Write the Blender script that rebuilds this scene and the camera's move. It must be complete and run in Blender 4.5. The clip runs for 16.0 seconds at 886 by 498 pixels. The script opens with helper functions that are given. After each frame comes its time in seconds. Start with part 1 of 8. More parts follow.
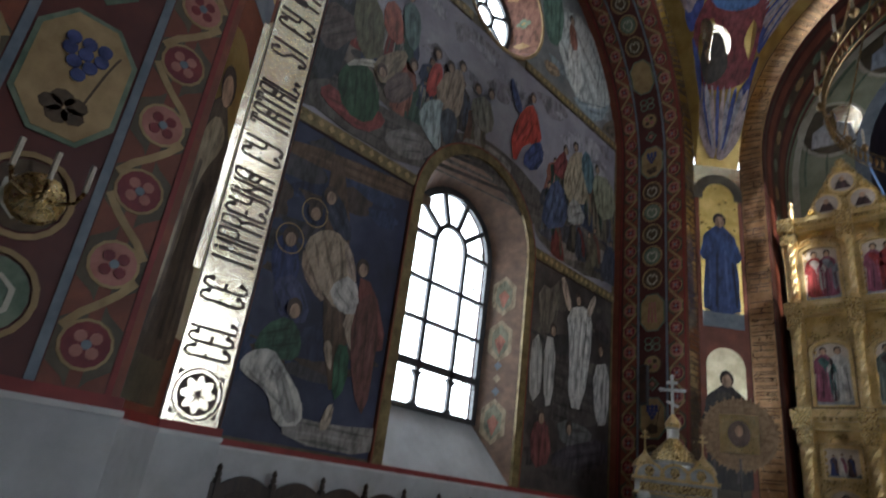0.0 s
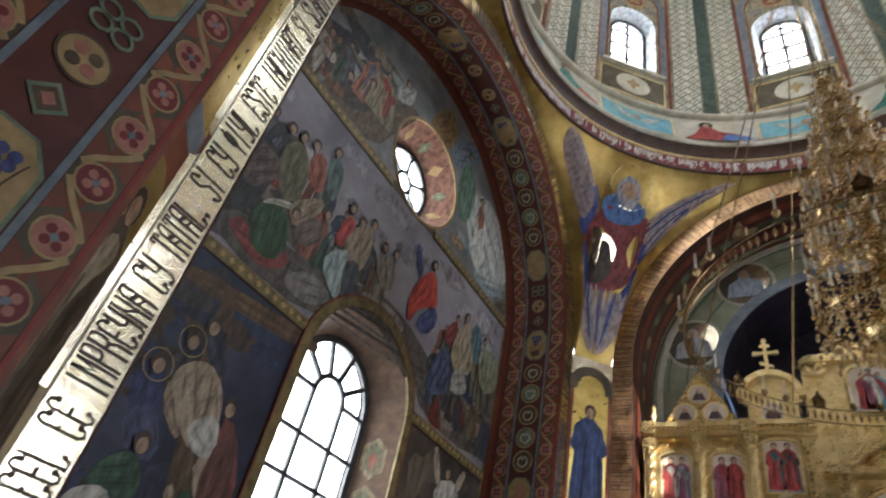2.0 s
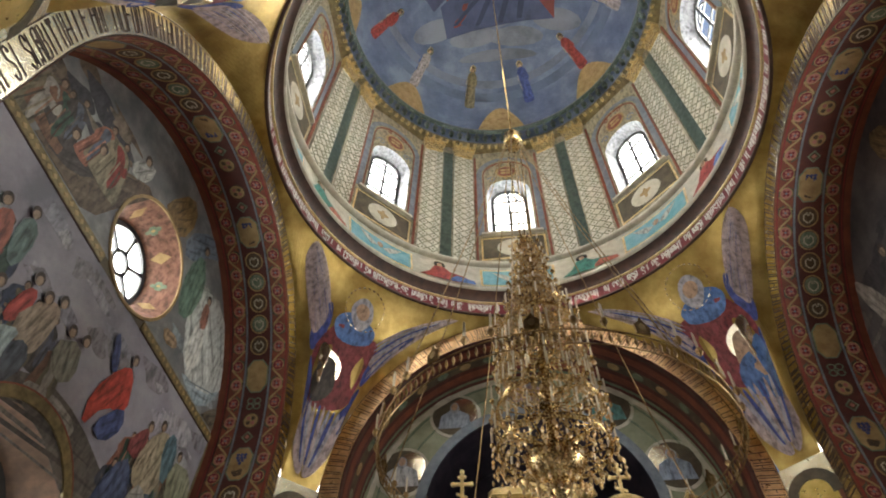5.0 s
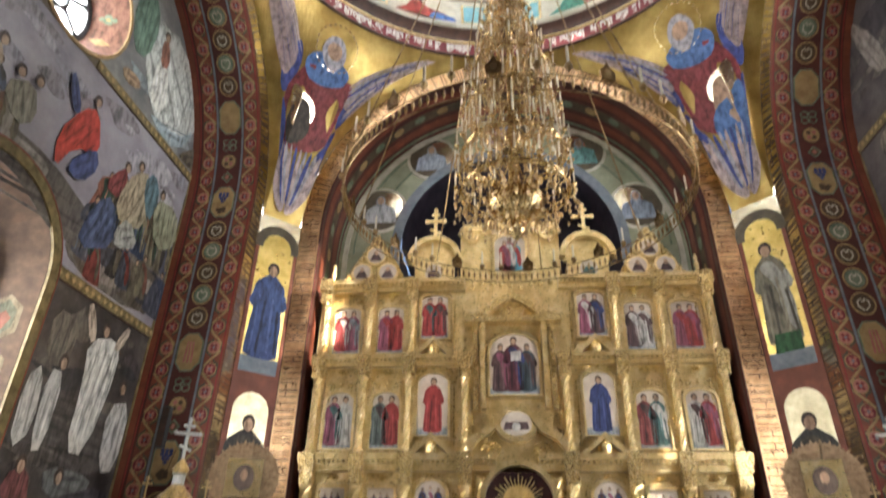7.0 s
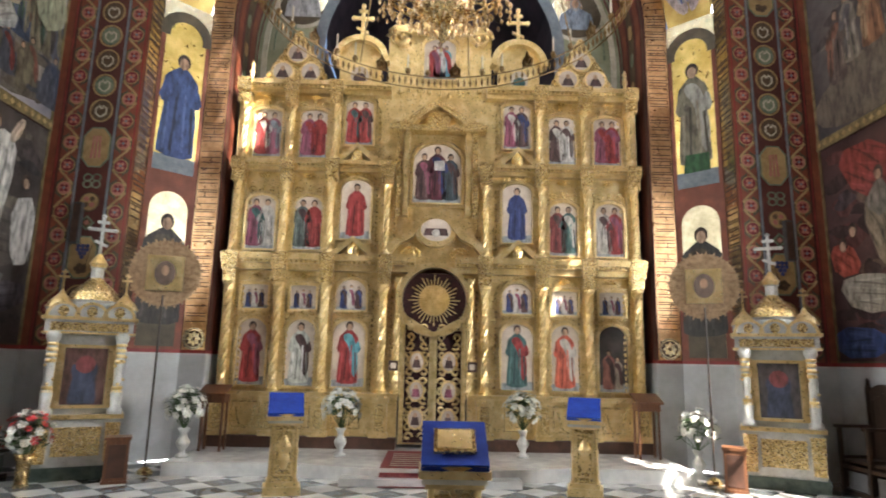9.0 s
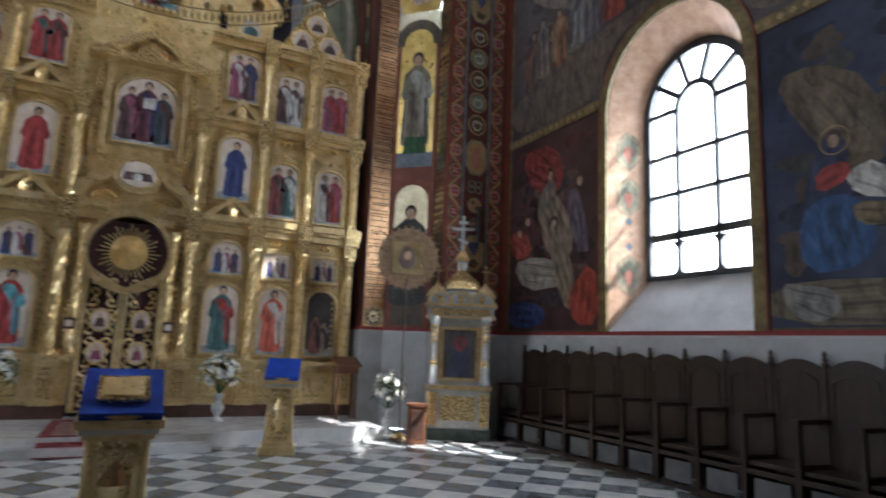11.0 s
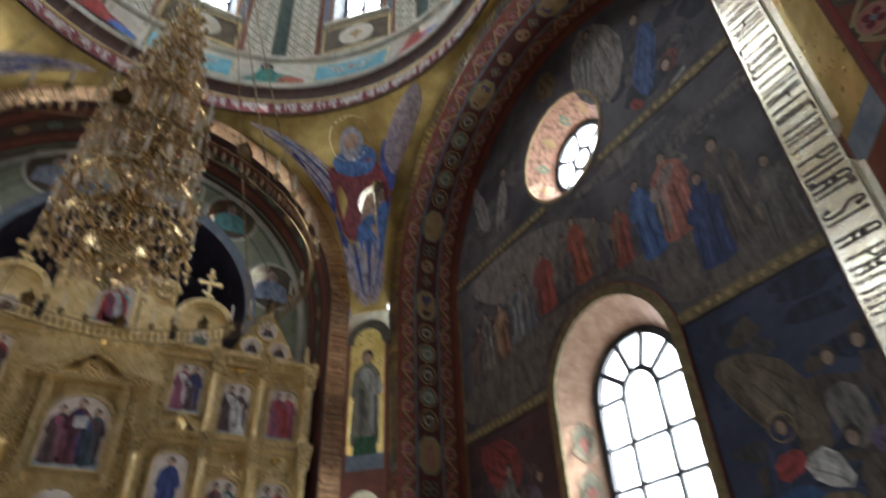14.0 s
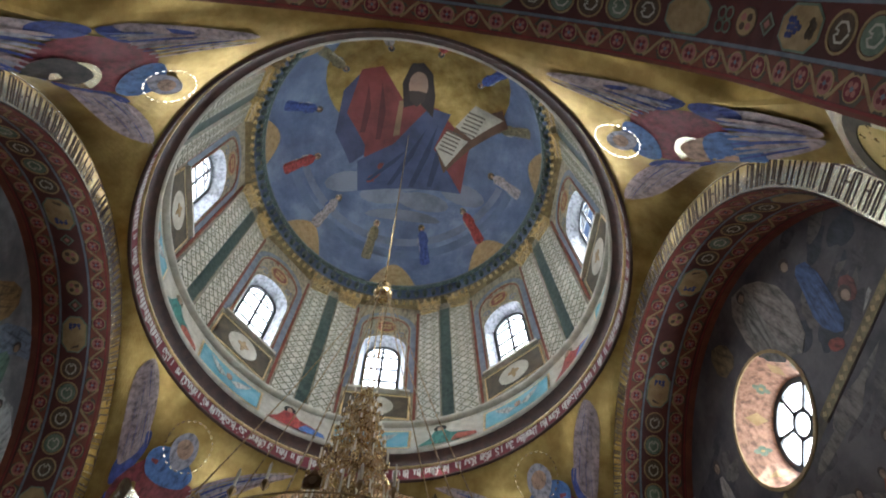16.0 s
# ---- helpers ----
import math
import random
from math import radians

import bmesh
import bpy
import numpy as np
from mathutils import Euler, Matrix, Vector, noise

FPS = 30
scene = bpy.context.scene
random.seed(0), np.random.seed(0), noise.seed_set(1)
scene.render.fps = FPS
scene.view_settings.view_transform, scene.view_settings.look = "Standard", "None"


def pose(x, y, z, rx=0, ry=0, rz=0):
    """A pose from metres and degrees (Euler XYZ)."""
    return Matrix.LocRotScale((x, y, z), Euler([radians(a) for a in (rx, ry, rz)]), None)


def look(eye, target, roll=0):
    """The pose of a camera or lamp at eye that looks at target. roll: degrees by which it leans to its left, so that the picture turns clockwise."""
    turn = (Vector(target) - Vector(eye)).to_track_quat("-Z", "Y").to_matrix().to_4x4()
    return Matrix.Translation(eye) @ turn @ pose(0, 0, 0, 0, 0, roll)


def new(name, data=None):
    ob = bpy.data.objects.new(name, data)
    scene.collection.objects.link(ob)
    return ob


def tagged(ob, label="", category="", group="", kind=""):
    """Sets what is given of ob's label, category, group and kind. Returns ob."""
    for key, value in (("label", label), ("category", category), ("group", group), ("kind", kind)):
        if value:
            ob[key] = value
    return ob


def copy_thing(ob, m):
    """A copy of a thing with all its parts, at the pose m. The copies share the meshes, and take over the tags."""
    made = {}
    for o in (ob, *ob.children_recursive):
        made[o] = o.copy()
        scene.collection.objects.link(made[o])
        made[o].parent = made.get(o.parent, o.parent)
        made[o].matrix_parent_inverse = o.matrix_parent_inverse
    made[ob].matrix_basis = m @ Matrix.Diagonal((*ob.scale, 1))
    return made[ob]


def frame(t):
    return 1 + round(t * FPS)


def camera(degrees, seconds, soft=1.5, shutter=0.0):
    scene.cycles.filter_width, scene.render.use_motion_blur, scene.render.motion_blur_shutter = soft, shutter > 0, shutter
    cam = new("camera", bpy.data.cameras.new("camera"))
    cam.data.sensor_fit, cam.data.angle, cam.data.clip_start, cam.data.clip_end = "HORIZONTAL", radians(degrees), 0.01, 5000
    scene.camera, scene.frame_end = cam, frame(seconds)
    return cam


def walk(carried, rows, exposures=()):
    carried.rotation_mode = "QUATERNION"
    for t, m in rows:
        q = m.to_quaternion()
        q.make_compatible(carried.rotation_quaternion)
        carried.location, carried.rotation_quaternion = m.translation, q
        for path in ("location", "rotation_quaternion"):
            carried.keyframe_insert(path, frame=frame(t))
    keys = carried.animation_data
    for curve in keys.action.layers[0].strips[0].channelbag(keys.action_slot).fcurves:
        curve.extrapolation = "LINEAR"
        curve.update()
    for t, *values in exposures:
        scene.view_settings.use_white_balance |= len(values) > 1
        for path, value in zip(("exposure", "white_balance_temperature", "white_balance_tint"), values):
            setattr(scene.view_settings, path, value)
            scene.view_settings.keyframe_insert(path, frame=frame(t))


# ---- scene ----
# seconds, eye x y z, yaw (to the left of east), pitch, roll
PATH = [
    (0.0, -0.874, -0.086, 1.633, 46.13, 21.77, 7.76),
    (0.5, -0.885, -0.098, 1.658, 44.23, 26.79, 9.35),
    (1.0, -0.851, -0.145, 1.663, 44.12, 32.06, 12.71),
    (1.5, -0.808, -0.184, 1.668, 41.57, 35.02, 13.94),
    (2.0, -0.765, -0.212, 1.697, 38.07, 37.27, 14.16),
    (2.5, -0.737, -0.204, 1.723, 32.18, 41.81, 12.36),
    (3.0, -0.734, -0.229, 1.689, 28.16, 46.94, 11.95),
    (3.2, -0.690, -0.183, 1.717, 27.40, 50.26, 12.33),
    (5.3, -0.414, 0.123, 1.675, 7.24, 51.61, 2.25),
    (5.5, -0.390, 0.141, 1.645, 6.53, 47.77, 2.08),
    (6.0, -0.269, 0.142, 1.745, 6.10, 39.06, 1.41),
    (6.5, -0.181, 0.123, 1.780, 6.25, 35.03, 1.27),
    (7.0, -0.181, 0.137, 1.753, 6.16, 28.12, 1.15),
    (7.5, -0.157, 0.180, 1.715, 8.15, 20.96, 2.57),
    (8.0, -0.171, 0.173, 1.705, 6.31, 13.01, 2.70),
    (8.2, -0.143, 0.179, 1.744, 5.02, 10.98, 2.10),
    (10.3, 0.030, 0.189, 1.549, -15.55, 10.50, 2.50),
    (10.5, 0.057, 0.203, 1.517, -18.65, 10.27, 2.45),
    (11.0, 0.113, 0.191, 1.527, -26.82, 9.15, 2.32),
    (11.5, 0.162, 0.179, 1.522, -36.00, 9.38, 2.42),
    (12.0, 0.204, 0.156, 1.521, -44.33, 10.71, 3.59),
    (12.5, 0.232, 0.164, 1.537, -49.12, 14.22, 4.04),
    (13.0, 0.270, 0.128, 1.649, -48.93, 20.56, 3.09),
    (13.5, 0.267, 0.108, 1.740, -40.67, 26.78, 0.55),
    (14.0, 0.285, 0.115, 1.874, -30.87, 34.82, -2.73),
    (14.5, 0.297, 0.254, 1.940, -21.34, 43.66, -1.93),
    (15.0, 0.358, 0.370, 1.950, -14.05, 56.31, -1.91),
    (15.5, 0.350, 0.417, 1.940, -7.17, 63.61, 0.32),
    (16.0, 0.338, 0.421, 1.933, -9.15, 66.84, -2.22),
]


def eye_pose(x, y, z, yaw, pitch, roll):
    return pose(x, y, z, 0, 0, yaw) @ pose(0, 0, 0, 90 + pitch) @ pose(0, 0, 0, 0, 0, roll)


cam = camera(71.92, 16.0, soft=1.8, shutter=0.5)
EXPOSURES = [(0.0, 0.97, 5950, 10), (1.5, 1.45, 6100, 10), (3.0, 1.65, 6850, 10), (5.5, 1.97, 7150, 10), (7.0, 2.65, 6700, 10), (8.0, 2.8, 6700, 10),
             (10.5, 2.2, 6050, 10), (11.0, 1.77, 5700, 10), (11.5, 1.3, 5550, 10), (12.0, 1.28, 5450, 10), (12.5, 1.3, 5500, 10), (14.0, 1.32, 6000, 10), (15.0, 1.5, 6000, 10), (16.0, 1.4, 6000, 10)]
walk(cam, [(r[0], eye_pose(*r[1:])) for r in PATH], EXPOSURES)

# ---- world, sun, exposure ----
world = bpy.data.worlds.new("sky")
scene.world = world
world.use_nodes = True
wt = world.node_tree
sky = wt.nodes.new("ShaderNodeTexSky")
sky.sky_type, sky.sun_disc = "NISHITA", False
sky.sun_elevation, sky.sun_rotation = radians(44), radians(139)
wt.links.new(sky.outputs[0], wt.nodes["Background"].inputs[0])
wt.nodes["Background"].inputs[1].default_value = 0.07
sun = new("sun", bpy.data.lights.new("sun", "SUN"))
sun.data.energy, sun.data.angle, sun.data.color = 5.0, radians(0.5), (1, 0.94, 0.84)
sun.matrix_world = look((16.2, -4.3, 17.5), (7.2, 6.2, 4.3))

# ---- plan: x to the south, y to the east, metres ----
YC, H, A, B = 6.2, 5.2, 4.1, 0.45   # crossing centre, half side, half opening, lettered band
ZS, ZW = 8.45, 1.87                 # springing of the arches, top of the plain dado
XW, XG = 6.69, 7.23                 # painted side walls, window plane
ZR, RR = 13.05, 5.05                # foot of the drum
YI = 11.75                          # front of the iconostasis
SOL = 0.2                           # height of the solea


# ---- materials ----
def nodes_of(name):
    m = bpy.data.materials.new(name)
    m.use_nodes = True
    return m, m.node_tree, m.node_tree.nodes["Principled BSDF"]


def mottled(name, a, b, rough=0.6, metal=0.0, scale=4.0, stretch=(1, 1, 1), bump=0.0, bscale=40.0, detail=6.0, c=None, spec=0.5):
    """Two or three colours mixed by noise at two scales in world space, with fine relief."""
    m, t, bs = nodes_of(name)
    g = t.nodes.new("ShaderNodeNewGeometry")
    mp = t.nodes.new("ShaderNodeMapping")
    mp.inputs["Scale"].default_value = stretch
    t.links.new(g.outputs["Position"], mp.inputs["Vector"])
    n = t.nodes.new("ShaderNodeTexNoise")
    n.inputs["Scale"].default_value, n.inputs["Detail"].default_value, n.inputs["Roughness"].default_value = scale, detail, 0.65
    t.links.new(mp.outputs[0], n.inputs["Vector"])
    r = t.nodes.new("ShaderNodeValToRGB")
    r.color_ramp.elements[0].position, r.color_ramp.elements[1].position = 0.36, 0.64
    r.color_ramp.elements[0].color, r.color_ramp.elements[1].color = (*a, 1), (*b, 1)
    if c:
        e = r.color_ramp.elements.new(0.5)
        e.color = (*c, 1)
    t.links.new(n.outputs[0], r.inputs[0])
    t.links.new(r.outputs[0], bs.inputs["Base Color"])
    n2 = t.nodes.new("ShaderNodeTexNoise")
    n2.inputs["Scale"].default_value = bscale
    t.links.new(g.outputs["Position"], n2.inputs["Vector"])
    mr = t.nodes.new("ShaderNodeMapRange")
    mr.inputs["To Min"].default_value, mr.inputs["To Max"].default_value = max(0.03, rough - 0.1), min(1, rough + 0.12)
    t.links.new(n2.outputs[0], mr.inputs[0])
    t.links.new(mr.outputs[0], bs.inputs["Roughness"])
    bs.inputs["Metallic"].default_value = metal
    bs.inputs["Specular IOR Level"].default_value = spec
    if bump:
        bp = t.nodes.new("ShaderNodeBump")
        bp.inputs["Strength"].default_value, bp.inputs["Distance"].default_value = bump, 0.02
        t.links.new(n2.outputs[0], bp.inputs["Height"])
        t.links.new(bp.outputs[0], bs.inputs["Normal"])
    return m


PAINTS = {}
NAVE = mottled("unseen_nave_wall", (0.1, 0.035, 0.025), (0.2, 0.08, 0.05), 0.6, 0, 1.2)


def paint(col):
    """Oil paint on plaster: folds of lighter and darker tone of one colour."""
    key = tuple(round(v, 3) for v in col)
    if key not in PAINTS:
        dark, light = tuple(v * 0.45 for v in key), tuple(min(0.9, v * 1.35 + 0.01) for v in key)
        PAINTS[key] = mottled("paint", dark, light, 0.55, scale=5.5, stretch=(2.0, 2.0, 0.8), c=key, bscale=60, bump=0.05, detail=9)
    return PAINTS[key]


GOLD = mottled("gilding", (0.7, 0.52, 0.24), (0.92, 0.75, 0.44), 0.3, 0.8, 5, bump=0.012, bscale=30, c=(0.82, 0.63, 0.31))
GOLD_FINE = mottled("carved_gilding", (0.5, 0.34, 0.13), (0.95, 0.79, 0.49), 0.27, 0.85, 24, bump=0.14, bscale=45, c=(0.8, 0.6, 0.27))
LEAF = mottled("gold_leaf", (0.82, 0.72, 0.52), (0.93, 0.85, 0.68), 0.22, 1.0, 6, bump=0.1, bscale=14)
GOLD_OLD = mottled("gold_ground", (0.3, 0.19, 0.055), (0.58, 0.42, 0.15), 0.34, 0.8, 1.1, bump=0.16, bscale=9, c=(0.42, 0.29, 0.09))
DULLGOLD = mottled("dull_gold_paint", (0.12, 0.085, 0.035), (0.26, 0.2, 0.09), 0.45, 0.25, 7, bump=0.15, bscale=30)
BRASS = mottled("brass", (0.42, 0.28, 0.11), (0.78, 0.6, 0.32), 0.25, 1.0, 9, bump=0.1)
SILVER = mottled("white_enamel", (0.42, 0.42, 0.4), (0.62, 0.62, 0.6), 0.3, 0.15, 5)
LETTER = mottled("letter_brown", (0.035, 0.018, 0.012), (0.07, 0.03, 0.02), 0.5, 0, 8)
MAROON = mottled("maroon_paint", (0.075, 0.015, 0.013), (0.13, 0.028, 0.02), 0.55, 0, 2.5, c=(0.095, 0.02, 0.016))
RUST = mottled("rust_red_paint", (0.17, 0.045, 0.022), (0.27, 0.075, 0.035), 0.55, 0, 3, c=(0.2, 0.055, 0.03))
OLIVE = mottled("olive_brown_paint", (0.07, 0.055, 0.035), (0.13, 0.1, 0.06), 0.6, 0, 4)
EDGE_RED = mottled("red_line", (0.2, 0.02, 0.018), (0.3, 0.035, 0.03), 0.55, 0, 5)
GREYBLUE = mottled("grey_blue_line", (0.13, 0.16, 0.2), (0.22, 0.25, 0.29), 0.55, 0, 5)
OCHRE = mottled("ochre_paint", (0.3, 0.19, 0.08), (0.46, 0.32, 0.15), 0.6, 0, 5, c=(0.38, 0.26, 0.12))
GRAPE = mottled("grape_blue", (0.02, 0.03, 0.12), (0.07, 0.09, 0.25), 0.45, 0, 12)
VINE = mottled("vine_brown", (0.07, 0.045, 0.025), (0.13, 0.085, 0.045), 0.6, 0, 12)
SAGE = mottled("sage_green", (0.1, 0.15, 0.1), (0.22, 0.27, 0.19), 0.6, 0, 6)
ROSE = mottled("rose_paint", (0.36, 0.13, 0.1), (0.48, 0.2, 0.16), 0.55, 0, 9)
WINE = mottled("wine_paint", (0.14, 0.012, 0.022), (0.22, 0.025, 0.03), 0.55, 0, 9)
PLASTER = mottled("dado_plaster", (0.4, 0.41, 0.42), (0.55, 0.56, 0.57), 0.5, 0, 1.6, bump=0.05, bscale=18)
MARBLE = mottled("white_marble", (0.5, 0.5, 0.5), (0.72, 0.71, 0.69), 0.2, 0, 2.2, bscale=6)
TILE_W = mottled("pale_marble", (0.48, 0.48, 0.47), (0.66, 0.65, 0.62), 0.16, 0, 3.5, bscale=6)
TILE_G = mottled("grey_marble", (0.1, 0.11, 0.12), (0.2, 0.22, 0.23), 0.16, 0, 4, bscale=6)
IVORY = mottled("ivory_paint", (0.46, 0.42, 0.33), (0.66, 0.62, 0.52), 0.6, 0, 3)
SAGE_PALE = mottled("pale_sage_paint", (0.24, 0.26, 0.17), (0.36, 0.37, 0.26), 0.6, 0, 2.5)
TEAL = mottled("turquoise_paint", (0.12, 0.36, 0.44), (0.28, 0.52, 0.58), 0.55, 0, 3)
DKGREEN = mottled("dark_green_marbling", (0.03, 0.05, 0.04), (0.09, 0.12, 0.1), 0.35, 0, 7)
WOOD = mottled("dark_wood", (0.022, 0.013, 0.009), (0.055, 0.032, 0.02), 0.42, 0, 5, stretch=(6, 6, 0.8), bump=0.15, bscale=40)
WOOD_MID = mottled("brown_wood", (0.1, 0.04, 0.02), (0.2, 0.085, 0.04), 0.4, 0, 5, stretch=(6, 6, 0.8))
DARKTRIM = mottled("dark_brown_trim", (0.05, 0.025, 0.018), (0.1, 0.045, 0.03), 0.45, 0, 5)
IRON = mottled("window_frame_paint", (0.03, 0.032, 0.035), (0.06, 0.062, 0.066), 0.5, 0, 8)
BLUECLOTH = mottled("royal_blue_cloth", (0.005, 0.03, 0.28), (0.01, 0.06, 0.42), 0.75, 0, 7, bump=0.3, bscale=120)
REDRUG = mottled("red_carpet", (0.12, 0.012, 0.02), (0.28, 0.06, 0.06), 0.9, 0, 14, bump=0.4, bscale=200)
PETAL = mottled("white_petals", (0.6, 0.6, 0.52), (0.82, 0.82, 0.78), 0.6, 0, 20)
PETAL_R = mottled("red_petals", (0.4, 0.02, 0.03), (0.6, 0.06, 0.06), 0.6, 0, 20)
LEAFGREEN = mottled("leaf_green", (0.02, 0.05, 0.015), (0.06, 0.12, 0.03), 0.55, 0, 18)
SKIN = (0.42, 0.26, 0.17)
WAX = mottled("candle_wax", (0.62, 0.55, 0.42), (0.78, 0.72, 0.6), 0.5, 0, 10)
CRYSTAL = mottled("amber_crystal", (0.5, 0.28, 0.1), (0.98, 0.86, 0.66), 0.08, 0.45, 45, bscale=30, c=(0.76, 0.52, 0.26))
BLACKRED = mottled("dark_red_velvet", (0.02, 0.004, 0.006), (0.05, 0.008, 0.01), 0.8, 0, 8)
NIGHT = mottled("dark_violet_lining", (0.025, 0.02, 0.035), (0.06, 0.045, 0.065), 0.7, 0, 2)


def glass_material():
    m, t, bs = nodes_of("window_glass")
    mix, tr = t.nodes.new("ShaderNodeMixShader"), t.nodes.new("ShaderNodeBsdfTransparent")
    bs.inputs["Base Color"].default_value, bs.inputs["Roughness"].default_value = (0.8, 0.85, 0.85, 1), 0.08
    mix.inputs[0].default_value = 0.12
    t.links.new(tr.outputs[0], mix.inputs[1])
    t.links.new(bs.outputs[0], mix.inputs[2])
    t.links.new(mix.outputs[0], t.nodes["Material Output"].inputs[0])
    return m


GLASS = glass_material()


# ---- building blocks ----
class Build:
    """Collects faces, each with one of the given materials."""

    def __init__(self, *mats):
        self.v, self.f, self.m, self.mats = [], [], [], list(mats)

    def add(self, verts, faces, mat=0):
        o = len(self.v)
        self.v += [tuple(p) for p in verts]
        self.f += [tuple(o + i for i in face) for face in faces]
        self.m += [mat] * len(faces)
        return self

    def box(self, c, s, mat=0, rot=None, taper=1.0):
        pts = []
        for z in (-1, 1):
            k = taper if z > 0 else 1
            for x, y in ((-1, -1), (1, -1), (1, 1), (-1, 1)):
                q = Vector((x * s[0] / 2 * k, y * s[1] / 2 * k, z * s[2] / 2))
                pts.append((rot @ q if rot else q) + Vector(c))
        return self.add(pts, [(3, 2, 1, 0), (4, 5, 6, 7), (0, 1, 5, 4), (1, 2, 6, 5), (2, 3, 7, 6), (3, 0, 4, 7)], mat)

    def lathe(self, prof, c=(0, 0, 0), n=12, mat=0, sx=1.0, sy=1.0, twist=0.0, flute=0.0):
        pts, faces, k = [], [], len(prof)
        for j, (r, z) in enumerate(prof):
            for i in range(n):
                a = 2 * math.pi * i / n + twist * z
                rr = r * (1 + flute * (1 if i % 2 else -1))
                pts.append((c[0] + rr * math.cos(a) * sx, c[1] + rr * math.sin(a) * sy, c[2] + z))
        for j in range(k - 1):
            for i in range(n):
                faces.append((j * n + i, j * n + (i + 1) % n, (j + 1) * n + (i + 1) % n, (j + 1) * n + i))
        faces += [tuple(range(n))[::-1], tuple((k - 1) * n + i for i in range(n))]
        return self.add(pts, faces, mat)

    def tube(self, path, r, n=6, mat=0, closed=False):
        path = [Vector(p) for p in path]
        m, pts, faces = len(path), [], []
        for i, p in enumerate(path):
            d = path[(i + 1) % m] - path[i - 1] if closed or 0 < i < m - 1 else (path[1] - path[0] if i == 0 else path[-1] - path[-2])
            d.normalize()
            u = d.cross(Vector((0, 0, 1)) if abs(d.z) < 0.9 else Vector((1, 0, 0))).normalized()
            w = d.cross(u)
            rr = r[i] if isinstance(r, (list, tuple)) else r
            pts += [p + rr * (math.cos(2 * math.pi * k / n) * u + math.sin(2 * math.pi * k / n) * w) for k in range(n)]
        for i in range(m if closed else m - 1):
            for k in range(n):
                faces.append((i * n + k, i * n + (k + 1) % n, (i + 1) % m * n + (k + 1) % n, (i + 1) % m * n + k))
        if not closed:
            faces += [tuple(range(n))[::-1], tuple((m - 1) * n + k for k in range(n))]
        return self.add(pts, faces, mat)

    def sheet(self, fn, nu, nv, mat=0):
        pts = [fn(i / nu, j / nv) for j in range(nv + 1) for i in range(nu + 1)]
        return self.add(pts, [(j * (nu + 1) + i, j * (nu + 1) + i + 1, (j + 1) * (nu + 1) + i + 1, (j + 1) * (nu + 1) + i) for j in range(nv) for i in range(nu)], mat)

    def plate(self, P, loop, w0, w1, mat=0):
        """A flat piece with the outline loop in (u, v), from depth w0 to w1 of the placing P(u, v, w)."""
        n = len(loop)
        pts = [P(u, v, w) for w in (w0, w1) for u, v in loop]
        faces = [tuple(range(n, 2 * n))] + [(i, (i + 1) % n, n + (i + 1) % n, n + i) for i in range(n)]
        return self.add(pts, faces, mat)

    def strip(self, P, line, half, w0, w1, mat=0, closed=False):
        """A flat moulding of the given half width along a line in (u, v)."""
        m, L, R = len(line), [], []
        for i in range(m):
            a, b = (line[i - 1], line[(i + 1) % m]) if closed or 0 < i < m - 1 else ((line[0], line[1]) if i == 0 else (line[-2], line[-1]))
            du, dv = b[0] - a[0], b[1] - a[1]
            k = math.hypot(du, dv) or 1
            L.append((line[i][0] - dv / k * half, line[i][1] + du / k * half))
            R.append((line[i][0] + dv / k * half, line[i][1] - du / k * half))
        for i in range(m if closed else m - 1):
            j = (i + 1) % m
            self.plate(P, [L[i], R[i], R[j], L[j]], w0, w1, mat)
        return self

    def holed(self, P, outer, holes, w=0.0, mat=0):
        bm = bmesh.new()
        for loop in (outer, *holes):
            vs = [bm.verts.new((u, v, 0)) for u, v in loop]
            for i in range(len(vs)):
                bm.edges.new((vs[i], vs[(i + 1) % len(vs)]))
        bmesh.ops.triangle_fill(bm, use_beauty=True, edges=bm.edges[:])
        bm.verts.index_update()
        self.add([P(v.co.x, v.co.y, w) for v in bm.verts], [[v.index for v in f.verts] for f in bm.faces], mat)
        bm.free()
        return self

    def data(self, name, smooth=False):
        me = bpy.data.meshes.new(name)
        me.from_pydata(self.v, [], self.f)
        for m in self.mats:
            me.materials.append(m)
        me.polygons.foreach_set("material_index", self.m)
        if smooth:
            me.polygons.foreach_set("use_smooth", [True] * len(self.f))
        me.update()
        return me

    def part(self, name, parent=None, label="", smooth=False):
        ob = new(name, self.data(name, smooth))
        ob.parent = parent
        return tagged(ob, label) if label else ob


def thing(name, label, category, group="", kind="", at=None):
    ob = new(name)
    if at is not None:
        ob.matrix_basis = at
    return tagged(ob, label, category, group, kind)


def plane(o, u, n):
    """A placing (u, v, w): along, up and out of an upright surface."""
    o, u, n = Vector(o), Vector(u), Vector(n)
    return lambda a, b, w=0.0: o + u * float(a) + Vector((0, 0, float(b))) + n * float(w)


def arc(c, r, a0, a1, n):
    return [(c[0] + r * math.cos(a0 + (a1 - a0) * i / n), c[1] + r * math.sin(a0 + (a1 - a0) * i / n)) for i in range(n + 1)]


def arched(c, half, z0, zs, n=16):
    """An outline with a round head, from the lower left anticlockwise."""
    return [(c - half, z0), (c + half, z0)] + arc((c, zs), half, 0, math.pi, n)


def ell(c, rx, ry, n=18):
    return [(c[0] + rx * math.cos(2 * math.pi * i / n), c[1] + ry * math.sin(2 * math.pi * i / n)) for i in range(n)]


